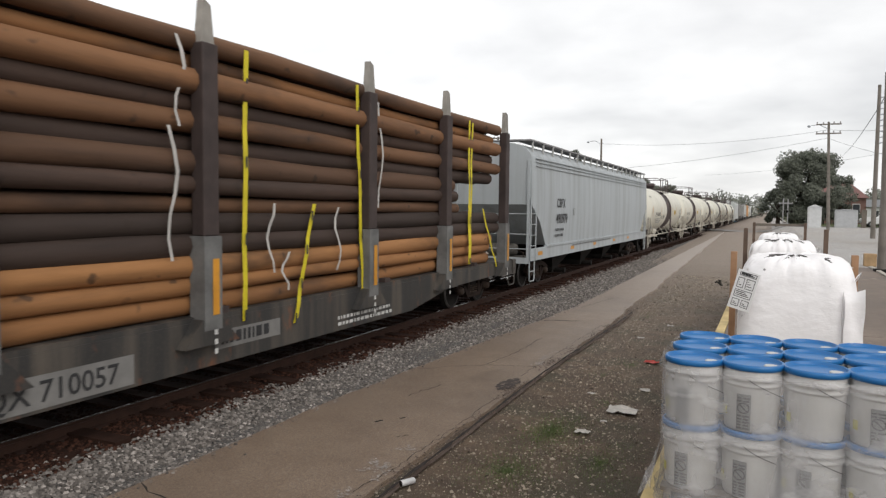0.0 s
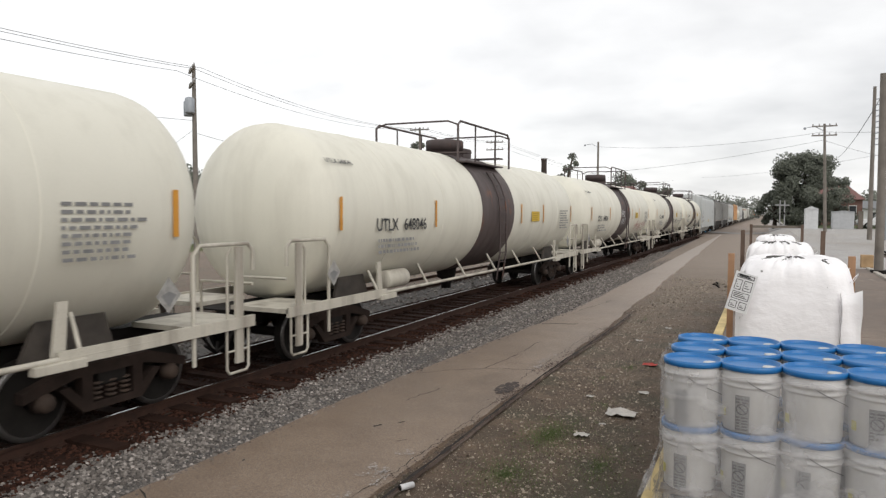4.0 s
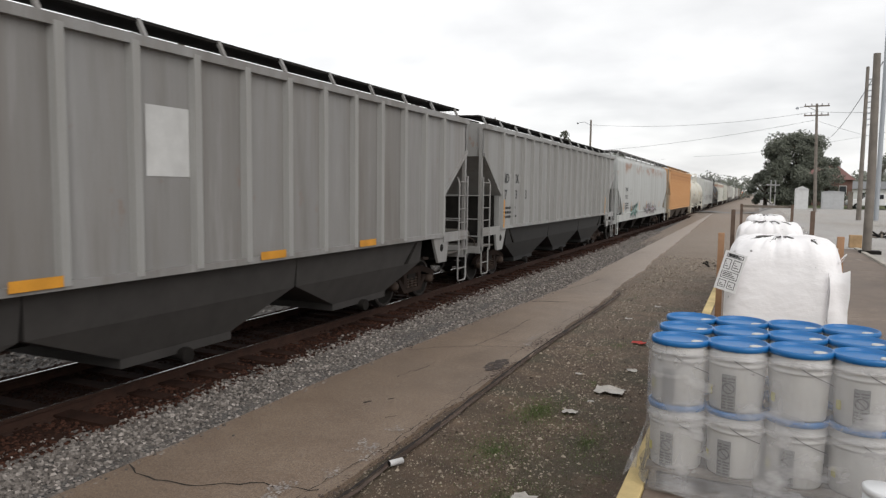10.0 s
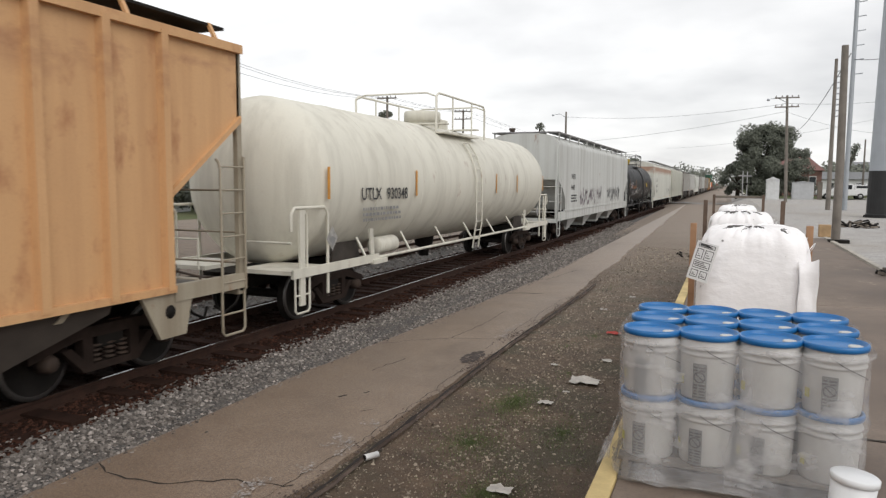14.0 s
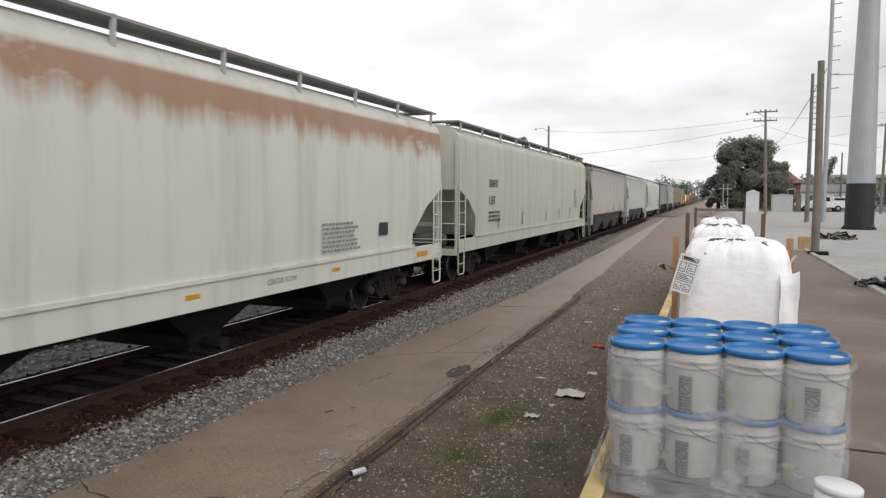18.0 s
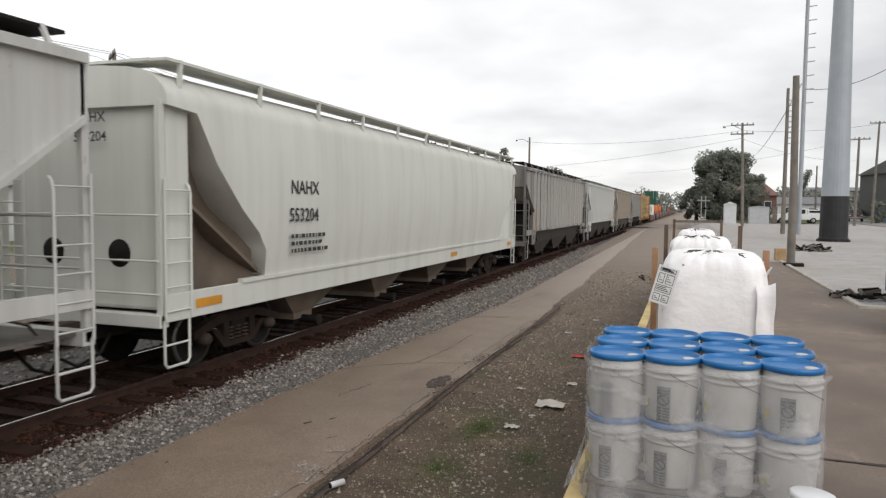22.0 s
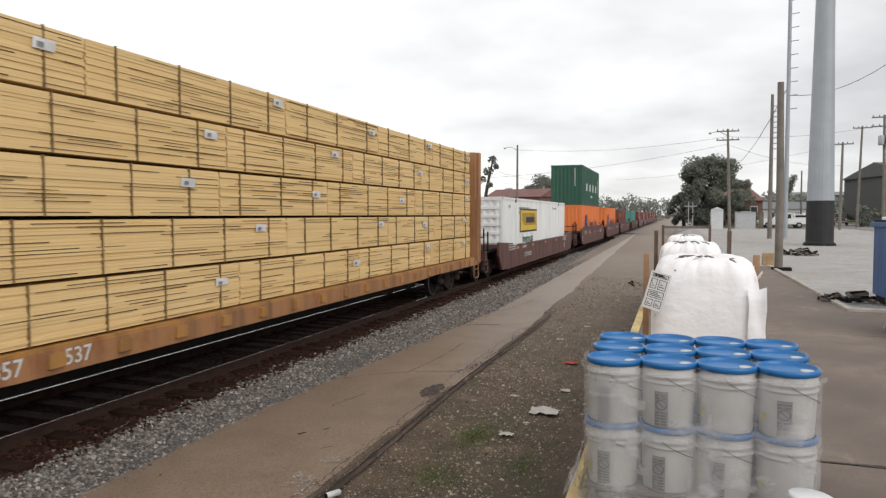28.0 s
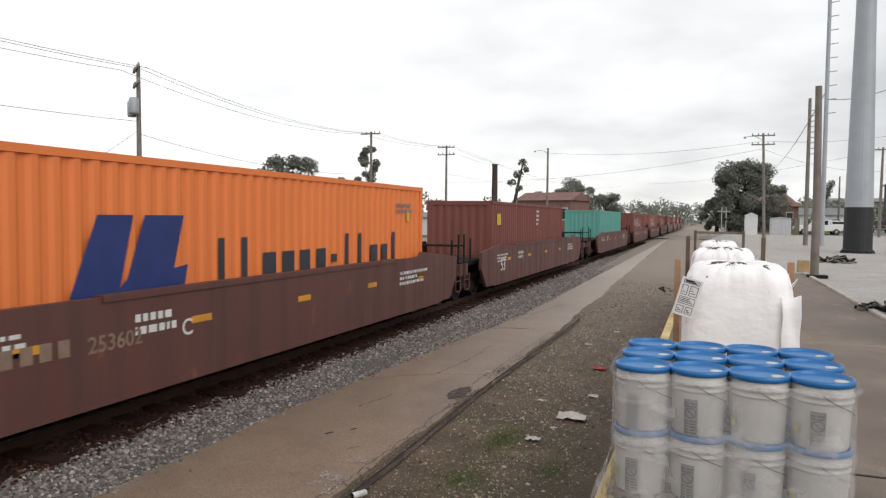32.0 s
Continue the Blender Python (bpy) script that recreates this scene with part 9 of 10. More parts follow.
    for cx, cy, rx, ry, n in ((-2.55, 8.9, 0.45, 0.9, 4200), (-2.6, 7.3, 0.55, 0.8, 2600), (-2.0, 6.1, 0.5, 0.6, 2600), (-1.7, 8.0, 0.6, 1.4, 1800), (-1.5, 5.2, 0.4, 0.6, 1200), (-2.3, 13.5, 0.3, 0.6, 300), (-2.2, 10.6, 0.25, 0.5, 260), (-2.6, 12.4, 0.4, 0.8, 200), (-1.3, 7.0, 0.3, 1.0, 160), (-3.0, 20, 0.4, 3, 260)):
        for _ in range(n):
            a, q = rng.uniform(0, 6.28), abs(rng.gauss(0, 0.6))
            x, y = cx + rx * q * math.cos(a), cy + ry * q * math.sin(a)
            z, hgt, t = ground_height(x, y), rng.uniform(0.008, 0.035) * (1.6 if rng.random() < 0.12 else 1), rng.uniform(0, 6.28)
            lx, ly = math.cos(t) * 0.0035, math.sin(t) * 0.0035
            s.add([(x - lx, y - ly, z), (x + lx, y + ly, z), (x + rng.uniform(-0.03, 0.03), y + rng.uniform(-0.03, 0.03), z + hgt)], [(0, 1, 2)])
    tagged(part("weeds", s, gm), "sparse low green weeds on the earth", "weeds", kind="stuff")


make_yard_things()

# ---- trees, buildings and vehicles in the distance ----
def leaf_material(name, dark, lite):
    m, nt, b = nodes_of(name)
    geo, ramp = nt.nodes.new("ShaderNodeNewGeometry"), nt.nodes.new("ShaderNodeValToRGB")
    ramp.color_ramp.elements[0].color, ramp.color_ramp.elements[1].color = (*dark, 1), (*lite, 1)
    nt.links.new(geo.outputs["Random Per Island"], ramp.inputs[0])
    nt.links.new(ramp.outputs[0], b.inputs["Base Color"])
    b.inputs["Roughness"].default_value = 0.7
    return m


# leaf tones are lifted, paler for the far belts, to imitate haze
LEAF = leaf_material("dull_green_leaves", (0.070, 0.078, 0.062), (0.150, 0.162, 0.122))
LEAF_FAR = leaf_material("haze_tinted_leaves", (0.11, 0.12, 0.10), (0.19, 0.20, 0.16))
BARK = plain("grey_brown_bark", (0.075, 0.06, 0.048), 0.95, 0, 0.4, 3, 0.6, 20)


def leaves(s, rng, centre, radius, count, size, flat=0.8):
    cx, cy, cz = centre
    for _ in range(count):
        v = Vector((rng.gauss(0, 1), rng.gauss(0, 1), rng.gauss(0, 1))).normalized() * radius * rng.random() ** 0.45
        p = Vector((cx + v.x, cy + v.y, cz + v.z * flat))
        u = Vector((rng.gauss(0, 1), rng.gauss(0, 1), rng.gauss(0, 1))).normalized()
        w = u.orthogonal().normalized()
        q = size * rng.uniform(0.6, 1.3)
        s.add([p - u * q, p + w * q * 0.6, p + u * q, p - w * q * 0.6], [(0, 1, 2, 3)])


def tree(x, y, z, height, spread, seed, clumps=26, per=210, size=0.16, mat=None, name_label="broad dark green tree in full leaf", trunk=0.35, low=0.25):
    rng = random.Random(seed)
    t = thing("tree", name_label, "tree", "trees", at=(x, y, z))
    tr, crown = Solid(), Solid()
    tr.tube([(0, 0, -0.3), (0.05 * spread * 0.2, 0, height * 0.22), (0.1, 0.05, height * 0.45), (0.0, 0.1, height * 0.75)], [trunk, trunk * 0.8, trunk * 0.6, trunk * 0.2], 8)
    for k in range(clumps):
        a, q = rng.uniform(0, 6.28), rng.random() ** 0.6
        u = rng.random()
        zz = height * (low + (0.93 - low) * u)
        r = spread * q * math.sqrt(max(0.05, 1 - ((u - 0.4) / 0.68) ** 2))
        c = (r * math.cos(a), r * math.sin(a), zz)
        if k % 3 == 0:
            tr.tube([(0, 0, height * 0.2 + zz * 0.25), (c[0] * 0.5, c[1] * 0.5, zz * 0.75), c], [trunk * 0.4, trunk * 0.22, 0.03], 5)
        leaves(crown, rng, c, spread * rng.uniform(0.22, 0.40), per, size)
    part("trunk", tr, BARK, t)
    part("crown", crown, mat or LEAF, t)
    return t


def woods(name, x0, y0, x1, y1, z, height, n, seed, per=90, size=0.5, mat=None):
    """A far belt of trees, joined."""
    rng, s = random.Random(seed), Solid()
    for k in range(n):
        u = k / n + rng.uniform(0, 1 / n)
        hgt = height * rng.uniform(0.65, 1.1)
        cx, cy = x0 + (x1 - x0) * u, y0 + (y1 - y0) * u + rng.uniform(-6, 6)
        for j in range(4):
            leaves(s, rng, (cx + rng.uniform(-2, 2), cy, z + hgt * (0.15 + 0.24 * j)), hgt * 0.30, per // 2, size)
    tagged(part(name, s, mat or LEAF_FAR), "belt of haze-tinted green trees on the skyline", "trees", kind="stuff")


def gable_house(x, y, z, w, d, eave, ridge, wall, roof, label, rz=0, hip=0.0, windows=3):
    hs = thing("building", label, "building", at=(x, y, z), rz=rz)
    part("wall", Solid().box(-w / 2, w / 2, -d / 2, d / 2, 0, eave), wall, hs)
    o = 0.4
    r = Solid().add([(-w / 2 - o, -d / 2 - o, eave), (w / 2 + o, -d / 2 - o, eave), (w / 2 + o, d / 2 + o, eave), (-w / 2 - o, d / 2 + o, eave), (-w / 2 - o + hip, 0, ridge), (w / 2 + o - hip, 0, ridge)],
                    [(0, 1, 5, 4), (2, 3, 4, 5), (1, 2, 5), (3, 0, 4), (3, 2, 1, 0)])
    part("roof", r, roof, hs)
    dark = plain("dark_window_glass", (0.03, 0.035, 0.04), 0.15)
    for k in range(windows):
        xx = -w / 2 + w * (k + 0.5) / windows
        wn = part("window", Solid().box(xx - 0.55, xx + 0.55, -d / 2 - 0.04, -d / 2 + 0.02, eave * 0.4, eave * 0.78), white_mark, hs)
        part("pane", Solid().box(xx - 0.47, xx + 0.47, -d / 2 - 0.06, -d / 2 - 0.045, eave * 0.43, eave * 0.75), dark, wn)
    return hs


def pickup(x, y, z, rz, body, label, kind="pickup", covered=True):
    """A four-door pickup; its nose points to -x before the turn."""
    car = thing("pickup_truck", label, "truck", "parked vehicles", at=(x, y, z), rz=rz)
    glass = plain("dark_vehicle_glass", (0.02, 0.022, 0.025), 0.12)
    tyre, rim = plain("black_tyre", (0.02, 0.02, 0.02), 0.85), plain("grey_alloy_rim", (0.35, 0.35, 0.35), 0.4, 0.7)
    side = [(-2.85, 0.55), (-2.9, 0.95), (-2.75, 1.12), (-1.35, 1.22), (2.85, 1.22), (2.9, 0.6), (2.3, 0.5), (-2.4, 0.45)]
    part("body", Solid().prism([(a, c) for a, c in side], -0.95, 0.95, "y"), body, car, bevel=0.05)
    cab = [(-1.35, 1.20), (-0.65, 1.86), (0.95, 1.90), (1.15, 1.22)]
    part("cab", Solid().prism(cab, -0.86, 0.86, "y"), body, car, bevel=0.06)
    for s in (-1, 1):
        for a, c in ((-1.0, -0.05), (0.05, 0.88)):
            part("side_window", Solid().prism([(a, 1.27), (max(a, -0.62), 1.78), (c, 1.80), (c, 1.27)], s * 0.87 - 0.01, s * 0.87 + 0.012, "y"), glass, car)
    part("windscreen", Solid().add([(-1.32, -0.75, 1.25), (-1.32, 0.75, 1.25), (-0.70, 0.68, 1.82), (-0.70, -0.68, 1.82)], [(0, 1, 2, 3)]), glass, car)
    if covered:
        part("bed_cap", Solid().prism([(1.15, 1.22), (1.2, 1.78), (2.75, 1.76), (2.85, 1.22)], -0.88, 0.88, "y"), body, car, bevel=0.05)
        for s in (-1, 1):
            part("cap_window", Solid().box(1.35, 2.6, s * 0.88 - 0.012, s * 0.88 + 0.012, 1.4, 1.68), glass, car)
    for a in (-1.85, 1.8):
        for s in (-1, 1):
            w = part("wheel", Solid().lathe([(0.2, -0.12), (0.36, -0.13), (0.39, -0.08), (0.39, 0.08), (0.36, 0.13), (0.2, 0.12)], (a, s * 0.86, 0.39), "y", 18), tyre, car)
            part("rim", Solid().lathe([(0, s * 0.115), (0.2, s * 0.12), (0.22, s * 0.10)], (a, s * 0.86, 0.39), "y", 14), rim, w)
    part("bumper", Solid().box(-2.98, -2.85, -0.92, 0.92, 0.5, 0.72), rim, car, bevel=0.02)
    part("bumper", Solid().box(2.85, 2.98, -0.92, 0.92, 0.5, 0.70), rim, car, bevel=0.02)
    for s in (-1, 1):
        part("headlight", Solid().box(-2.93, -2.83, s * 0.75 - 0.14, s * 0.75 + 0.14, 0.85, 1.02), white_mark, car)
        part("tail_light", Solid().box(2.84, 2.92, s * 0.86 - 0.06, s * 0.86 + 0.06, 0.85, 1.15), plain("red_light_lens", (0.35, 0.02, 0.02), 0.3), car)
    return car


def make_distance():
    # the big tree by the crossing, smaller trees behind
    tree(4.9, 114, -0.6, 11.3, 4.6, 3, 60, 700, 0.15, low=0.14, trunk=0.45)
    tree(9.4, 119, -0.4, 8.0, 3.0, 4, 20, 260, 0.16, low=0.1)
    tree(1.2, 118, -0.6, 6.5, 2.2, 5, 16, 240, 0.16, low=0.05)
    tree(7.5, 124, -0.4, 5.0, 3.0, 6, 14, 220, 0.16, low=0.05, name_label="low dark green bush by the crossing")
    # leaning ivy-covered trunk by the brick house
    lean = thing("leaning_tree", "leaning dark trunk covered in ivy", "tree", at=(12.6, 104, 0))
    part("trunk", Solid().tube([(0, 0, 0), (1.2, 0, 3.2), (2.4, 0, 6.6)], [0.3, 0.25, 0.15], 8), BARK, lean)
    s, rng = Solid(), random.Random(12)
    for k in range(9):
        leaves(s, rng, (2.3 * k / 8, 0, 0.4 + 6.2 * k / 8), 0.65, 150, 0.14)
    part("ivy", s, LEAF, lean)
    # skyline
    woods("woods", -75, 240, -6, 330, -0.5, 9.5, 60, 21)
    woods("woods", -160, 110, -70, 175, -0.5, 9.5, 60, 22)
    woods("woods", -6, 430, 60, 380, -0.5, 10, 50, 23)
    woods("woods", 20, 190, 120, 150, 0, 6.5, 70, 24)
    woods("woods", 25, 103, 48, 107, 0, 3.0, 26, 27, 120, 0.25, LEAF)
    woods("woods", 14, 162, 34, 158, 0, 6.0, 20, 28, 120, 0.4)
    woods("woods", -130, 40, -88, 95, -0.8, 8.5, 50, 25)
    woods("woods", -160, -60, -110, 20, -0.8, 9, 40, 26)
    # beyond the track
    tree(-51.2, 77.6, -1.1, 11.2, 4.0, 31, 26, 260, 0.17)
    tree(-57, 76, -1.1, 8.6, 3.2, 32, 18, 220, 0.17)
    tree(-46.4, 79.5, -1.1, 8.4, 2.6, 33, 16, 200, 0.17)
    tree(-43.4, 86, -1.1, 13.0, 2.1, 34, 26, 200, 0.17, name_label="tall narrow dark conifer")
    tree(-45.3, 47.5, -1.1, 6.0, 3.6, 35, 26, 260, 0.14, low=0.15, name_label="round green tree beside the parking lot")
    tree(-61, 60, -1.1, 7.8, 5.0, 36, 26, 220, 0.2, low=0.1)
    tree(-72, 66, -1.1, 8.2, 5.5, 37, 28, 220, 0.2, low=0.1)
    tree(-82, 63, -1.1, 8.8, 5.0, 38, 26, 220, 0.2, low=0.1)
    tree(-25, 141, -1.0, 10.8, 4.6, 39, 30, 240, 0.2, low=0.4)
    tree(-19.5, 143, -1.0, 7.8, 3.8, 40, 22, 220, 0.2, low=0.2)
    tree(-34, 145, -1.0, 8.6, 3.5, 41, 18, 220, 0.2, low=0.2)
    tree(-42.6, 37.3, -1.1, 1.7, 1.1, 43, 10, 120, 0.08, low=0.1, trunk=0.08, name_label="small clipped green bush")
    # ragged dead-topped tree close behind the track
    rag = thing("tree", "thin broken tree with few leaves", "tree", "trees", at=(-16, 59, -1.1))
    part("trunk", Solid().tube([(0, 0, 0), (0.1, 0, 4.0), (0.5, 0, 6.2), (0.9, 0, 7.9)], [0.2, 0.17, 0.12, 0.05], 7), BARK, rag)
    s, rng = Solid(), random.Random(44)
    for c, r in (((0.8, 0, 7.6), 0.45), ((0.4, 0, 6.6), 0.5), ((-0.2, 0.1, 5.9), 0.4), ((0.5, 0, 5.4), 0.35), ((1.1, 0, 7.0), 0.3)):
        leaves(s, rng, c, r, 110, 0.11)
    part("crown", s, LEAF, rag)
    # smokestack
    st = thing("smokestack", "old dark brick smokestack", "chimney", at=(-31.8, 106, -1.1))
    part("shaft", Solid().lathe([(0.55, 0), (0.42, 11.0), (0.5, 11.05), (0.5, 11.3), (0.3, 11.3)], n=16), plain("sooty_brick", (0.09, 0.07, 0.06), 0.9, 0, 0.3, 2), st)
    # buildings
    brick = plain("red_brown_brick", (0.20, 0.115, 0.095), 0.9, 0, 0.25, 1.5, 0.4, 18)
    # roof red is desaturated, so that distance haze sits in the colour
    redroof = plain("dark_red_roofing", (0.20, 0.105, 0.095), 0.9, 0, 0.25, 1.0, 0.3, 12)
    grey_roof, white_wall = plain("grey_metal_roof", (0.19, 0.195, 0.20), 0.6, 0.2, 0.15), plain("white_metal_wall", (0.62, 0.63, 0.62), 0.6, 0, 0.12)
    gable_house(9.9, 133, -0.1, 8.0, 8, 4.2, 6.8, brick, redroof, "red-brick house with a hipped dark red roof", 0, 2.4)
    gable_house(-49.5, 46, -1.1, 9.5, 7, 1.7, 3.3, white_wall, grey_roof, "low white building with a grey metal roof", 18)
    gable_house(-50.6, 38.6, -1.1, 7, 6, 4.0, 4.6, white_wall, grey_roof, "white metal-clad shed beyond the track", 18, 0, 2)
    gable_house(-27.5, 130, -1.0, 11, 8, 6.0, 7.6, brick, redroof, "long red-brick building beyond the track", -15, 0, 5)
    gable_house(-44, 70, -1.1, 16, 6, 2.6, 3.4, white_wall, grey_roof, "long low white shed beyond the track", 15, 0, 4)
    gable_house(-36, 105, -1.1, 14, 7, 2.8, 3.6, white_wall, grey_roof, "long low white shed beyond the track", 10, 0, 4)
    gable_house(36.3, 118, 0.9, 18, 20, 6.3, 8.4, plain("dark_clad_wall", (0.085, 0.088, 0.082), 0.8, 0, 0.25), plain("dark_roof_sheet", (0.09, 0.092, 0.088), 0.7, 0, 0.2), "large dark warehouse behind a fence", 12, 0, 4)
    gable_house(36, 200, 0, 20, 12, 6.5, 7.5, plain("blue_grey_wall", (0.13, 0.14, 0.155), 0.8, 0, 0.2), grey_roof, "long blue-grey warehouse in the distance", 0, 0, 6)
    gable_house(19.5, 150, 0, 9, 8, 2.8, 4.2, white_wall, grey_roof, "small pale house with grey roof", 0, 0, 2)
    for x0, x1, z1, y, label in ((4.1, 5.5, 2.45, 92.5, "white narrow equipment cabinet with a pitched cap"), (7.1, 9.4, 2.2, 95, "pale grey rectangular equipment housing")):
        c = thing("equipment_cabinet", label, "cabinet", at=((x0 + x1) / 2, y, -0.15))
        w = (x1 - x0) / 2
        cm = plain("pale_cabinet_paint", (0.60, 0.61, 0.61), 0.6, 0, 0.1) if z1 > 2.3 else plain("grey_cabinet_paint", (0.45, 0.46, 0.47), 0.6, 0, 0.1)
        part("body", Solid().box(-w, w, -0.7, 0.7, 0, z1), cm, c)
        part("cap", Solid().prism([(-w - 0.08, z1), (w + 0.08, z1), (0, z1 + (0.35 if z1 > 2.3 else 0.1))], -0.8, 0.8, "y"), cm, c)
        for k in range(2):
            part("door", Solid().box(-w + 0.08 + w * k, -0.06 + w * k, -0.73, -0.70, 0.1, z1 - 0.15), cm, c)
    post = thing("gate_post", "square weathered timber post", "post", at=(10.1, 95, -0.1))
    part("post", Solid().box(-0.25, 0.25, -0.2, 0.2, 0, 2.2), grey_wood, post)
    # crossing signals
    for x, y in ((1.6, 100), (2.2, 103)):
        sg = thing("crossing_signal", "grey railway crossing signal mast with two lamps", "signal", at=(x, y, -0.9))
        gv = plain("signal_grey", (0.36, 0.36, 0.36), 0.5, 0.3)
        part("mast", Solid().tube([(0, 0, 0), (0, 0, 4.4)], 0.07, 8), gv, sg)
        part("cross_buck", Solid().box(-0.55, 0.55, -0.1, -0.07, 3.7, 3.85), gv, sg)
        for s_ in (-1, 1):
            part("lamp", Solid().lathe([(0, -0.16), (0.15, -0.16), (0.15, -0.05), (0, -0.05)], (s_ * 0.45, 0, 2.7), "y", 12), steel_dark, sg)
    # crossing road
    tar = plain("pale_worn_tarmac", (0.24, 0.23, 0.22), 0.9, 0, 0.2, 0.4, 0.3, 30)
    rows = []
    for k in range(60):
        x = -70 + k * 2.0
        z = max(ground_height(x, 104), RAIL_Z - 0.01 if -11 < x < -5 else -9) + 0.03
        rows.append([(x, 101.5 + 0.03 * x, z), (x, 107.5 + 0.03 * x, z)])
    tagged(part("crossing_road", Solid().grid(rows), tar), "pale worn tarmac road over the crossing", "road", kind="structure")
    rows = [[(20 + 0.035 * y - 3 - 0.0 * y, y, 0.02), (24.5 + 0.035 * y, y, 0.02)] for y in (60, 80, 100, 130, 170, 230, 300)]
    tagged(part("side_road", Solid().grid(rows), tar), "pale side road running away past the yard", "road", kind="structure")
    grass = MATS.get("verge") or plain("verge", (0.10, 0.125, 0.045), 0.95, 0, 0.35, 0.8, 0.6, 8)
    for x0, x1, y0, y1 in ((6, 15.5, 97, 104.0), (24.8, 50, 84, 103)):
        tagged(part("grass_verge", Solid().grid([[(x0, y0, 0.04), (x1, y0, 0.04)], [(x0, y1, 0.06), (x1, y1, 0.06)]]), grass), "strip of green grass", "grass", kind="structure")
    # fence before the warehouse
    fence = thing("chain_link_fence", "grey wire fence with thin posts", "fence", at=(26, 104, 0.0))
    fm = plain("dull_fence_wire", (0.16, 0.16, 0.155), 0.6, 0.4)
    for k in range(14):
        part("post", Solid().tube([(k * 2, 0, 0), (k * 2, 0, 2.0)], 0.035, 6), fm, fence)
    for z in (0.1, 0.55, 1.0, 1.5, 1.95):
        part("rail", Solid().tube([(0, 0, z), (26, 0, z)], 0.022, 5), fm, fence)
    mesh_ = Solid()
    for k in range(104):
        mesh_.tube([(k * 0.25, 0, 0.05), (k * 0.25 + 0.25, 0, 1.95)], 0.012, 3)
        mesh_.tube([(k * 0.25 + 0.25, 0, 0.05), (k * 0.25, 0, 1.95)], 0.012, 3)
    part("wire_mesh", mesh_, fm, fence)["kind"] = "stuff"
    # vehicles
    wpaint = plain("white_car_paint", (0.70, 0.70, 0.70), 0.3, 0, 0.06)
    pickup(13.0, 99.0, -0.03, 3, wpaint, "white four-door pickup truck with a bed cap")
    dark = plain("dark_red_car_paint", (0.07, 0.025, 0.025), 0.3, 0, 0.1)
    pickup(24.3, 122.5, 0.05, 80, dark, "dark red pickup truck on the side road", covered=True)
    pickup(20.5, 135, 0.05, 75, wpaint, "white truck far up the side road")
    for k, (x, y) in enumerate(((-48.4, 52.0), (-46.0, 54.5), (-51.5, 50.5), (-43.5, 56.5))):
        pickup(x, y, -1.1, 200 + 12 * k, wpaint if k != 1 else plain("silver_car_paint", (0.42, 0.43, 0.44), 0.3, 0.5, 0.06), "white pickup parked in a row" if k != 1 else "silver pickup parked in a row", covered=bool(k % 2))
    trailer = thing("box_trailer", "white box trailer parked beyond the track", "trailer", "parked vehicles", at=(-38.6, 46.0, -1.1), rz=15)
    part("box", Solid().box(-1.25, 1.25, -1.5, 4.5, 0.9, 3.5), wpaint, trailer, bevel=0.03)
    part("door_bars", Solid().box(-1.0, 1.0, -1.53, -1.5, 1.1, 3.3), white_mark, trailer)
    for s_ in (-1, 1):
        part("wheel", Solid().lathe([(0, -0.12), (0.42, -0.12), (0.42, 0.12), (0, 0.12)], (s_ * 1.05, 3.0, 0.42), "x", 14), plain("black_tyre", (0.02, 0.02, 0.02), 0.85), trailer)
    part("landing_leg", Solid().box(-0.8, 0.8, -1.2, -1.05, 0.0, 0.9), steel_dark, trailer)
    # white tanker truck
    tk = thing("tanker_truck", "white tanker truck parked by the yard road", "truck", "parked vehicles", at=(19.6, 68.5, 0.0), rz=5)
    tyre = plain("black_tyre", (0.02, 0.02, 0.02), 0.85)
    part("cab", Solid().prism([(-2.6, 0.7), (-2.6, 1.5), (-1.9, 1.6), (-1.55, 2.6), (-0.5, 2.65), (-0.5, 0.7)], -1.1, 1.1, "y"), wpaint, tk, bevel=0.08)
    part("windscreen", Solid().add([(-1.93, -0.95, 1.65), (-1.93, 0.95, 1.65), (-1.62, 0.9, 2.5), (-1.62, -0.9, 2.5)], [(0, 1, 2, 3)]), plain("dark_vehicle_glass", (0.02, 0.022, 0.025), 0.12), tk)
    part("side_window", Solid().box(-1.6, -0.75, -1.115, -1.1, 1.75, 2.4), plain("dark_vehicle_glass", (0.02, 0.022, 0.025), 0.12), tk)
    part("tank", Solid().lathe([(0, -0.3), (0.8, -0.28), (1.0, -0.1), (1.0, 4.2), (0.8, 4.4), (0, 4.42)], (0, 0, 1.9), "x", 24), wpaint, tk)
    part("chassis", Solid().box(-2.5, 4.4, -0.5, 0.5, 0.55, 0.9), steel_dark, tk)
    for a in (-1.7, 2.2, 3.5):
        for s_ in (-1, 1):
            part("wheel", Solid().lathe([(0, -0.15), (0.48, -0.15), (0.48, 0.15), (0, 0.15)], (a, s_ * 0.95, 0.48), "y", 16), tyre, tk)


make_distance()


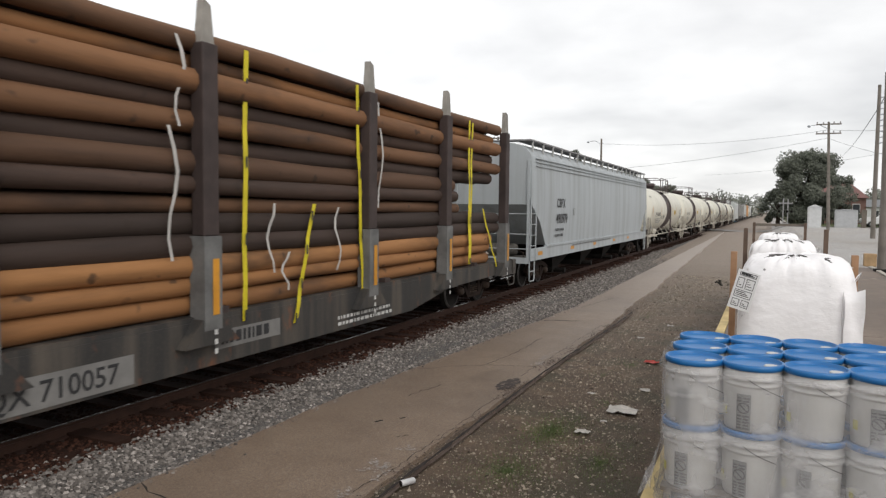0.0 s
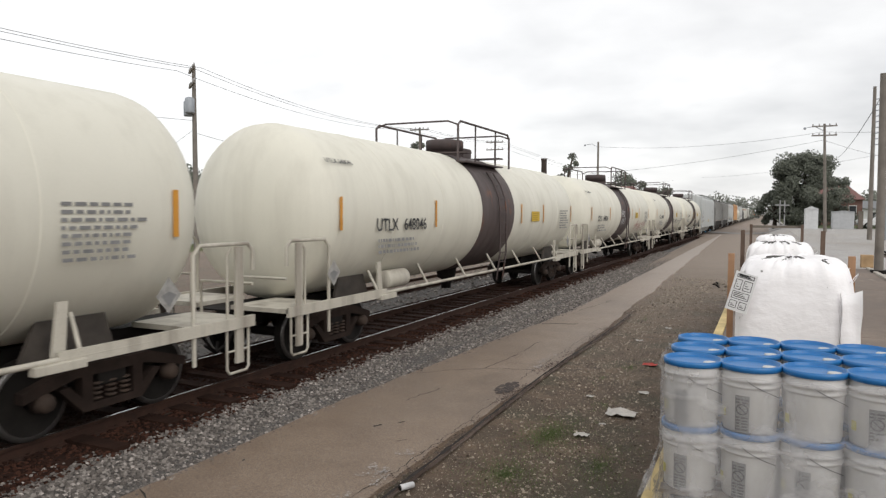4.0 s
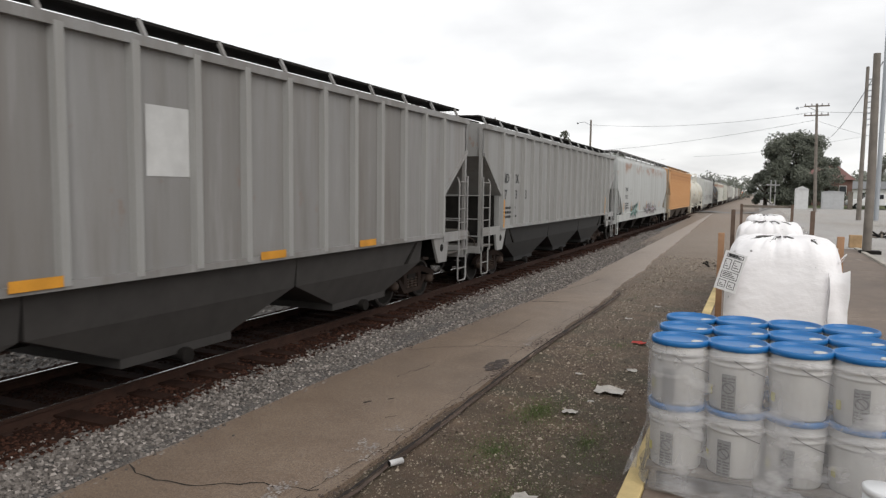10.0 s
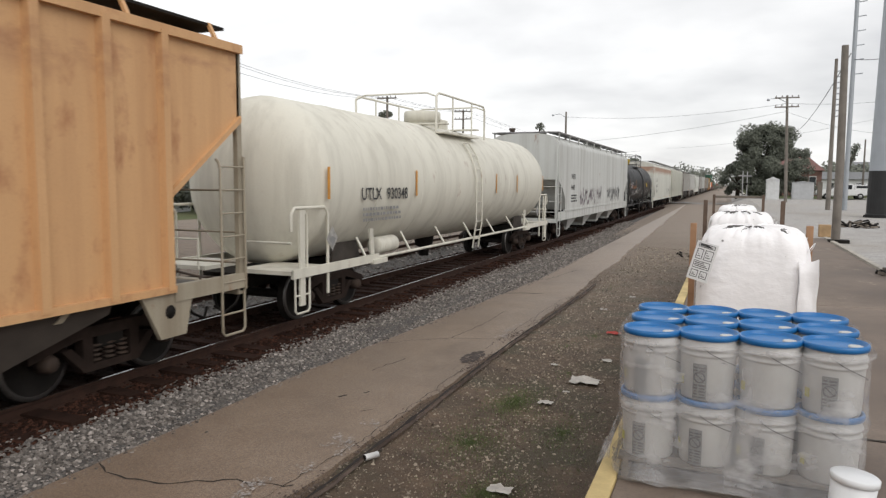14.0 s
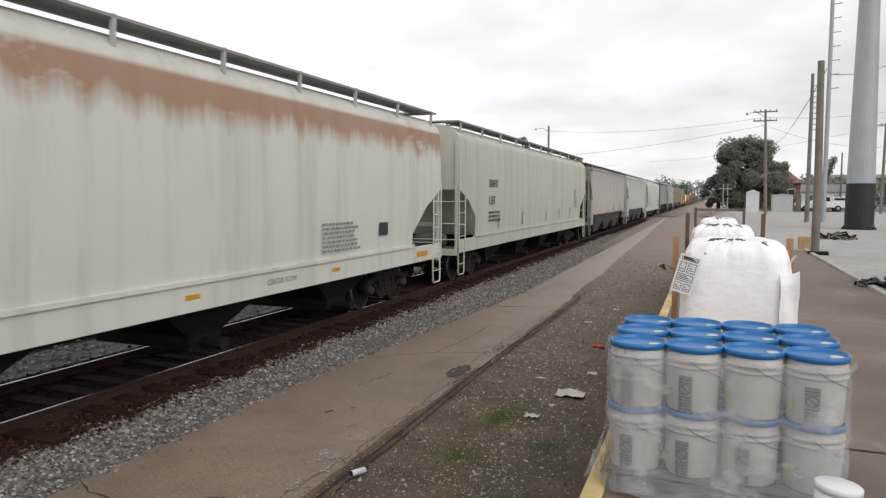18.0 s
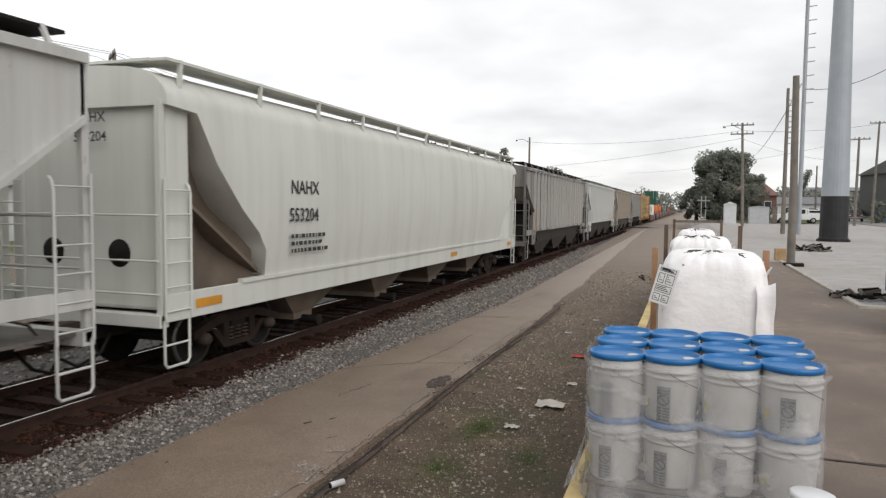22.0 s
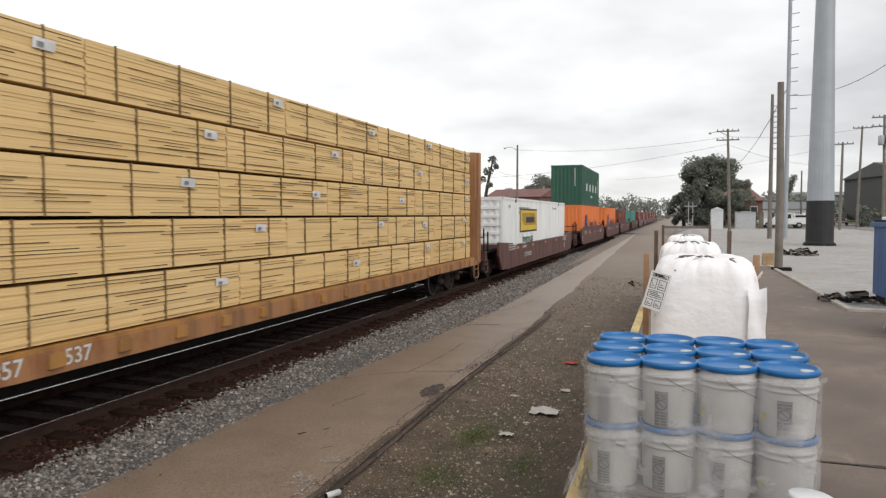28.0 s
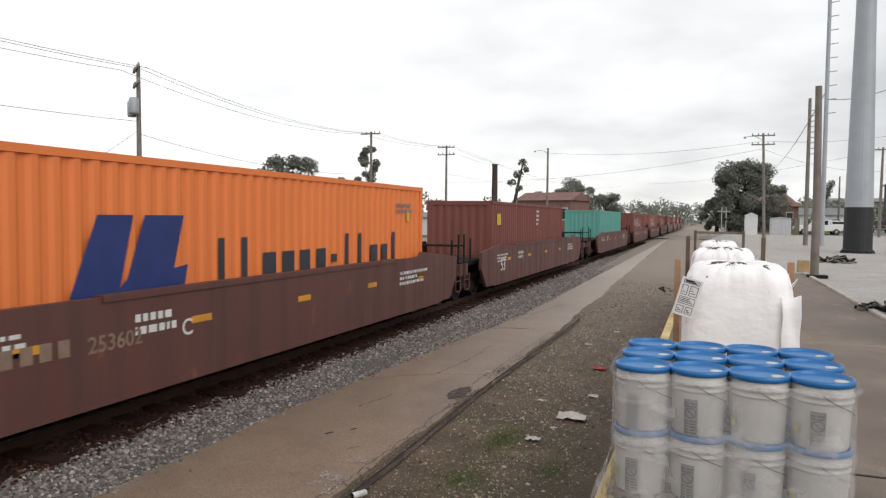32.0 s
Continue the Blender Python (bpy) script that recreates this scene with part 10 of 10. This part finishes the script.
# ---- what moves ----
def motions():
    rows = [(t / 2, gone(t / 2)) for t in range(65)]
    for ob, middle, z in ROLLING:
        walk(ob, [(t, pose(RAIL_X, middle - s, z)) for t, s in rows])
    # every wheelset turns with the distance rolled
    for k, y in enumerate((-0.89, 0.89)):
        sets = [[c for c in tr.children if c.name.startswith("wheelset")] for tr in TRUCKS]
        sets = [sorted(c, key=lambda o: o.matrix_basis.translation.y)[k] for c in sets]
        walk(sets[0], [(f / FPS, pose(0, y, WHEEL_R, math.degrees(gone(f / FPS) / WHEEL_R) % 360)) for f in range(961)])
        keys = sets[0].animation_data
        for ob in sets[1:]:
            ob.rotation_mode = "QUATERNION"
            ob.animation_data_create()
            ob.animation_data.action = keys.action
            ob.animation_data.action_slot = keys.action_slot


motions()
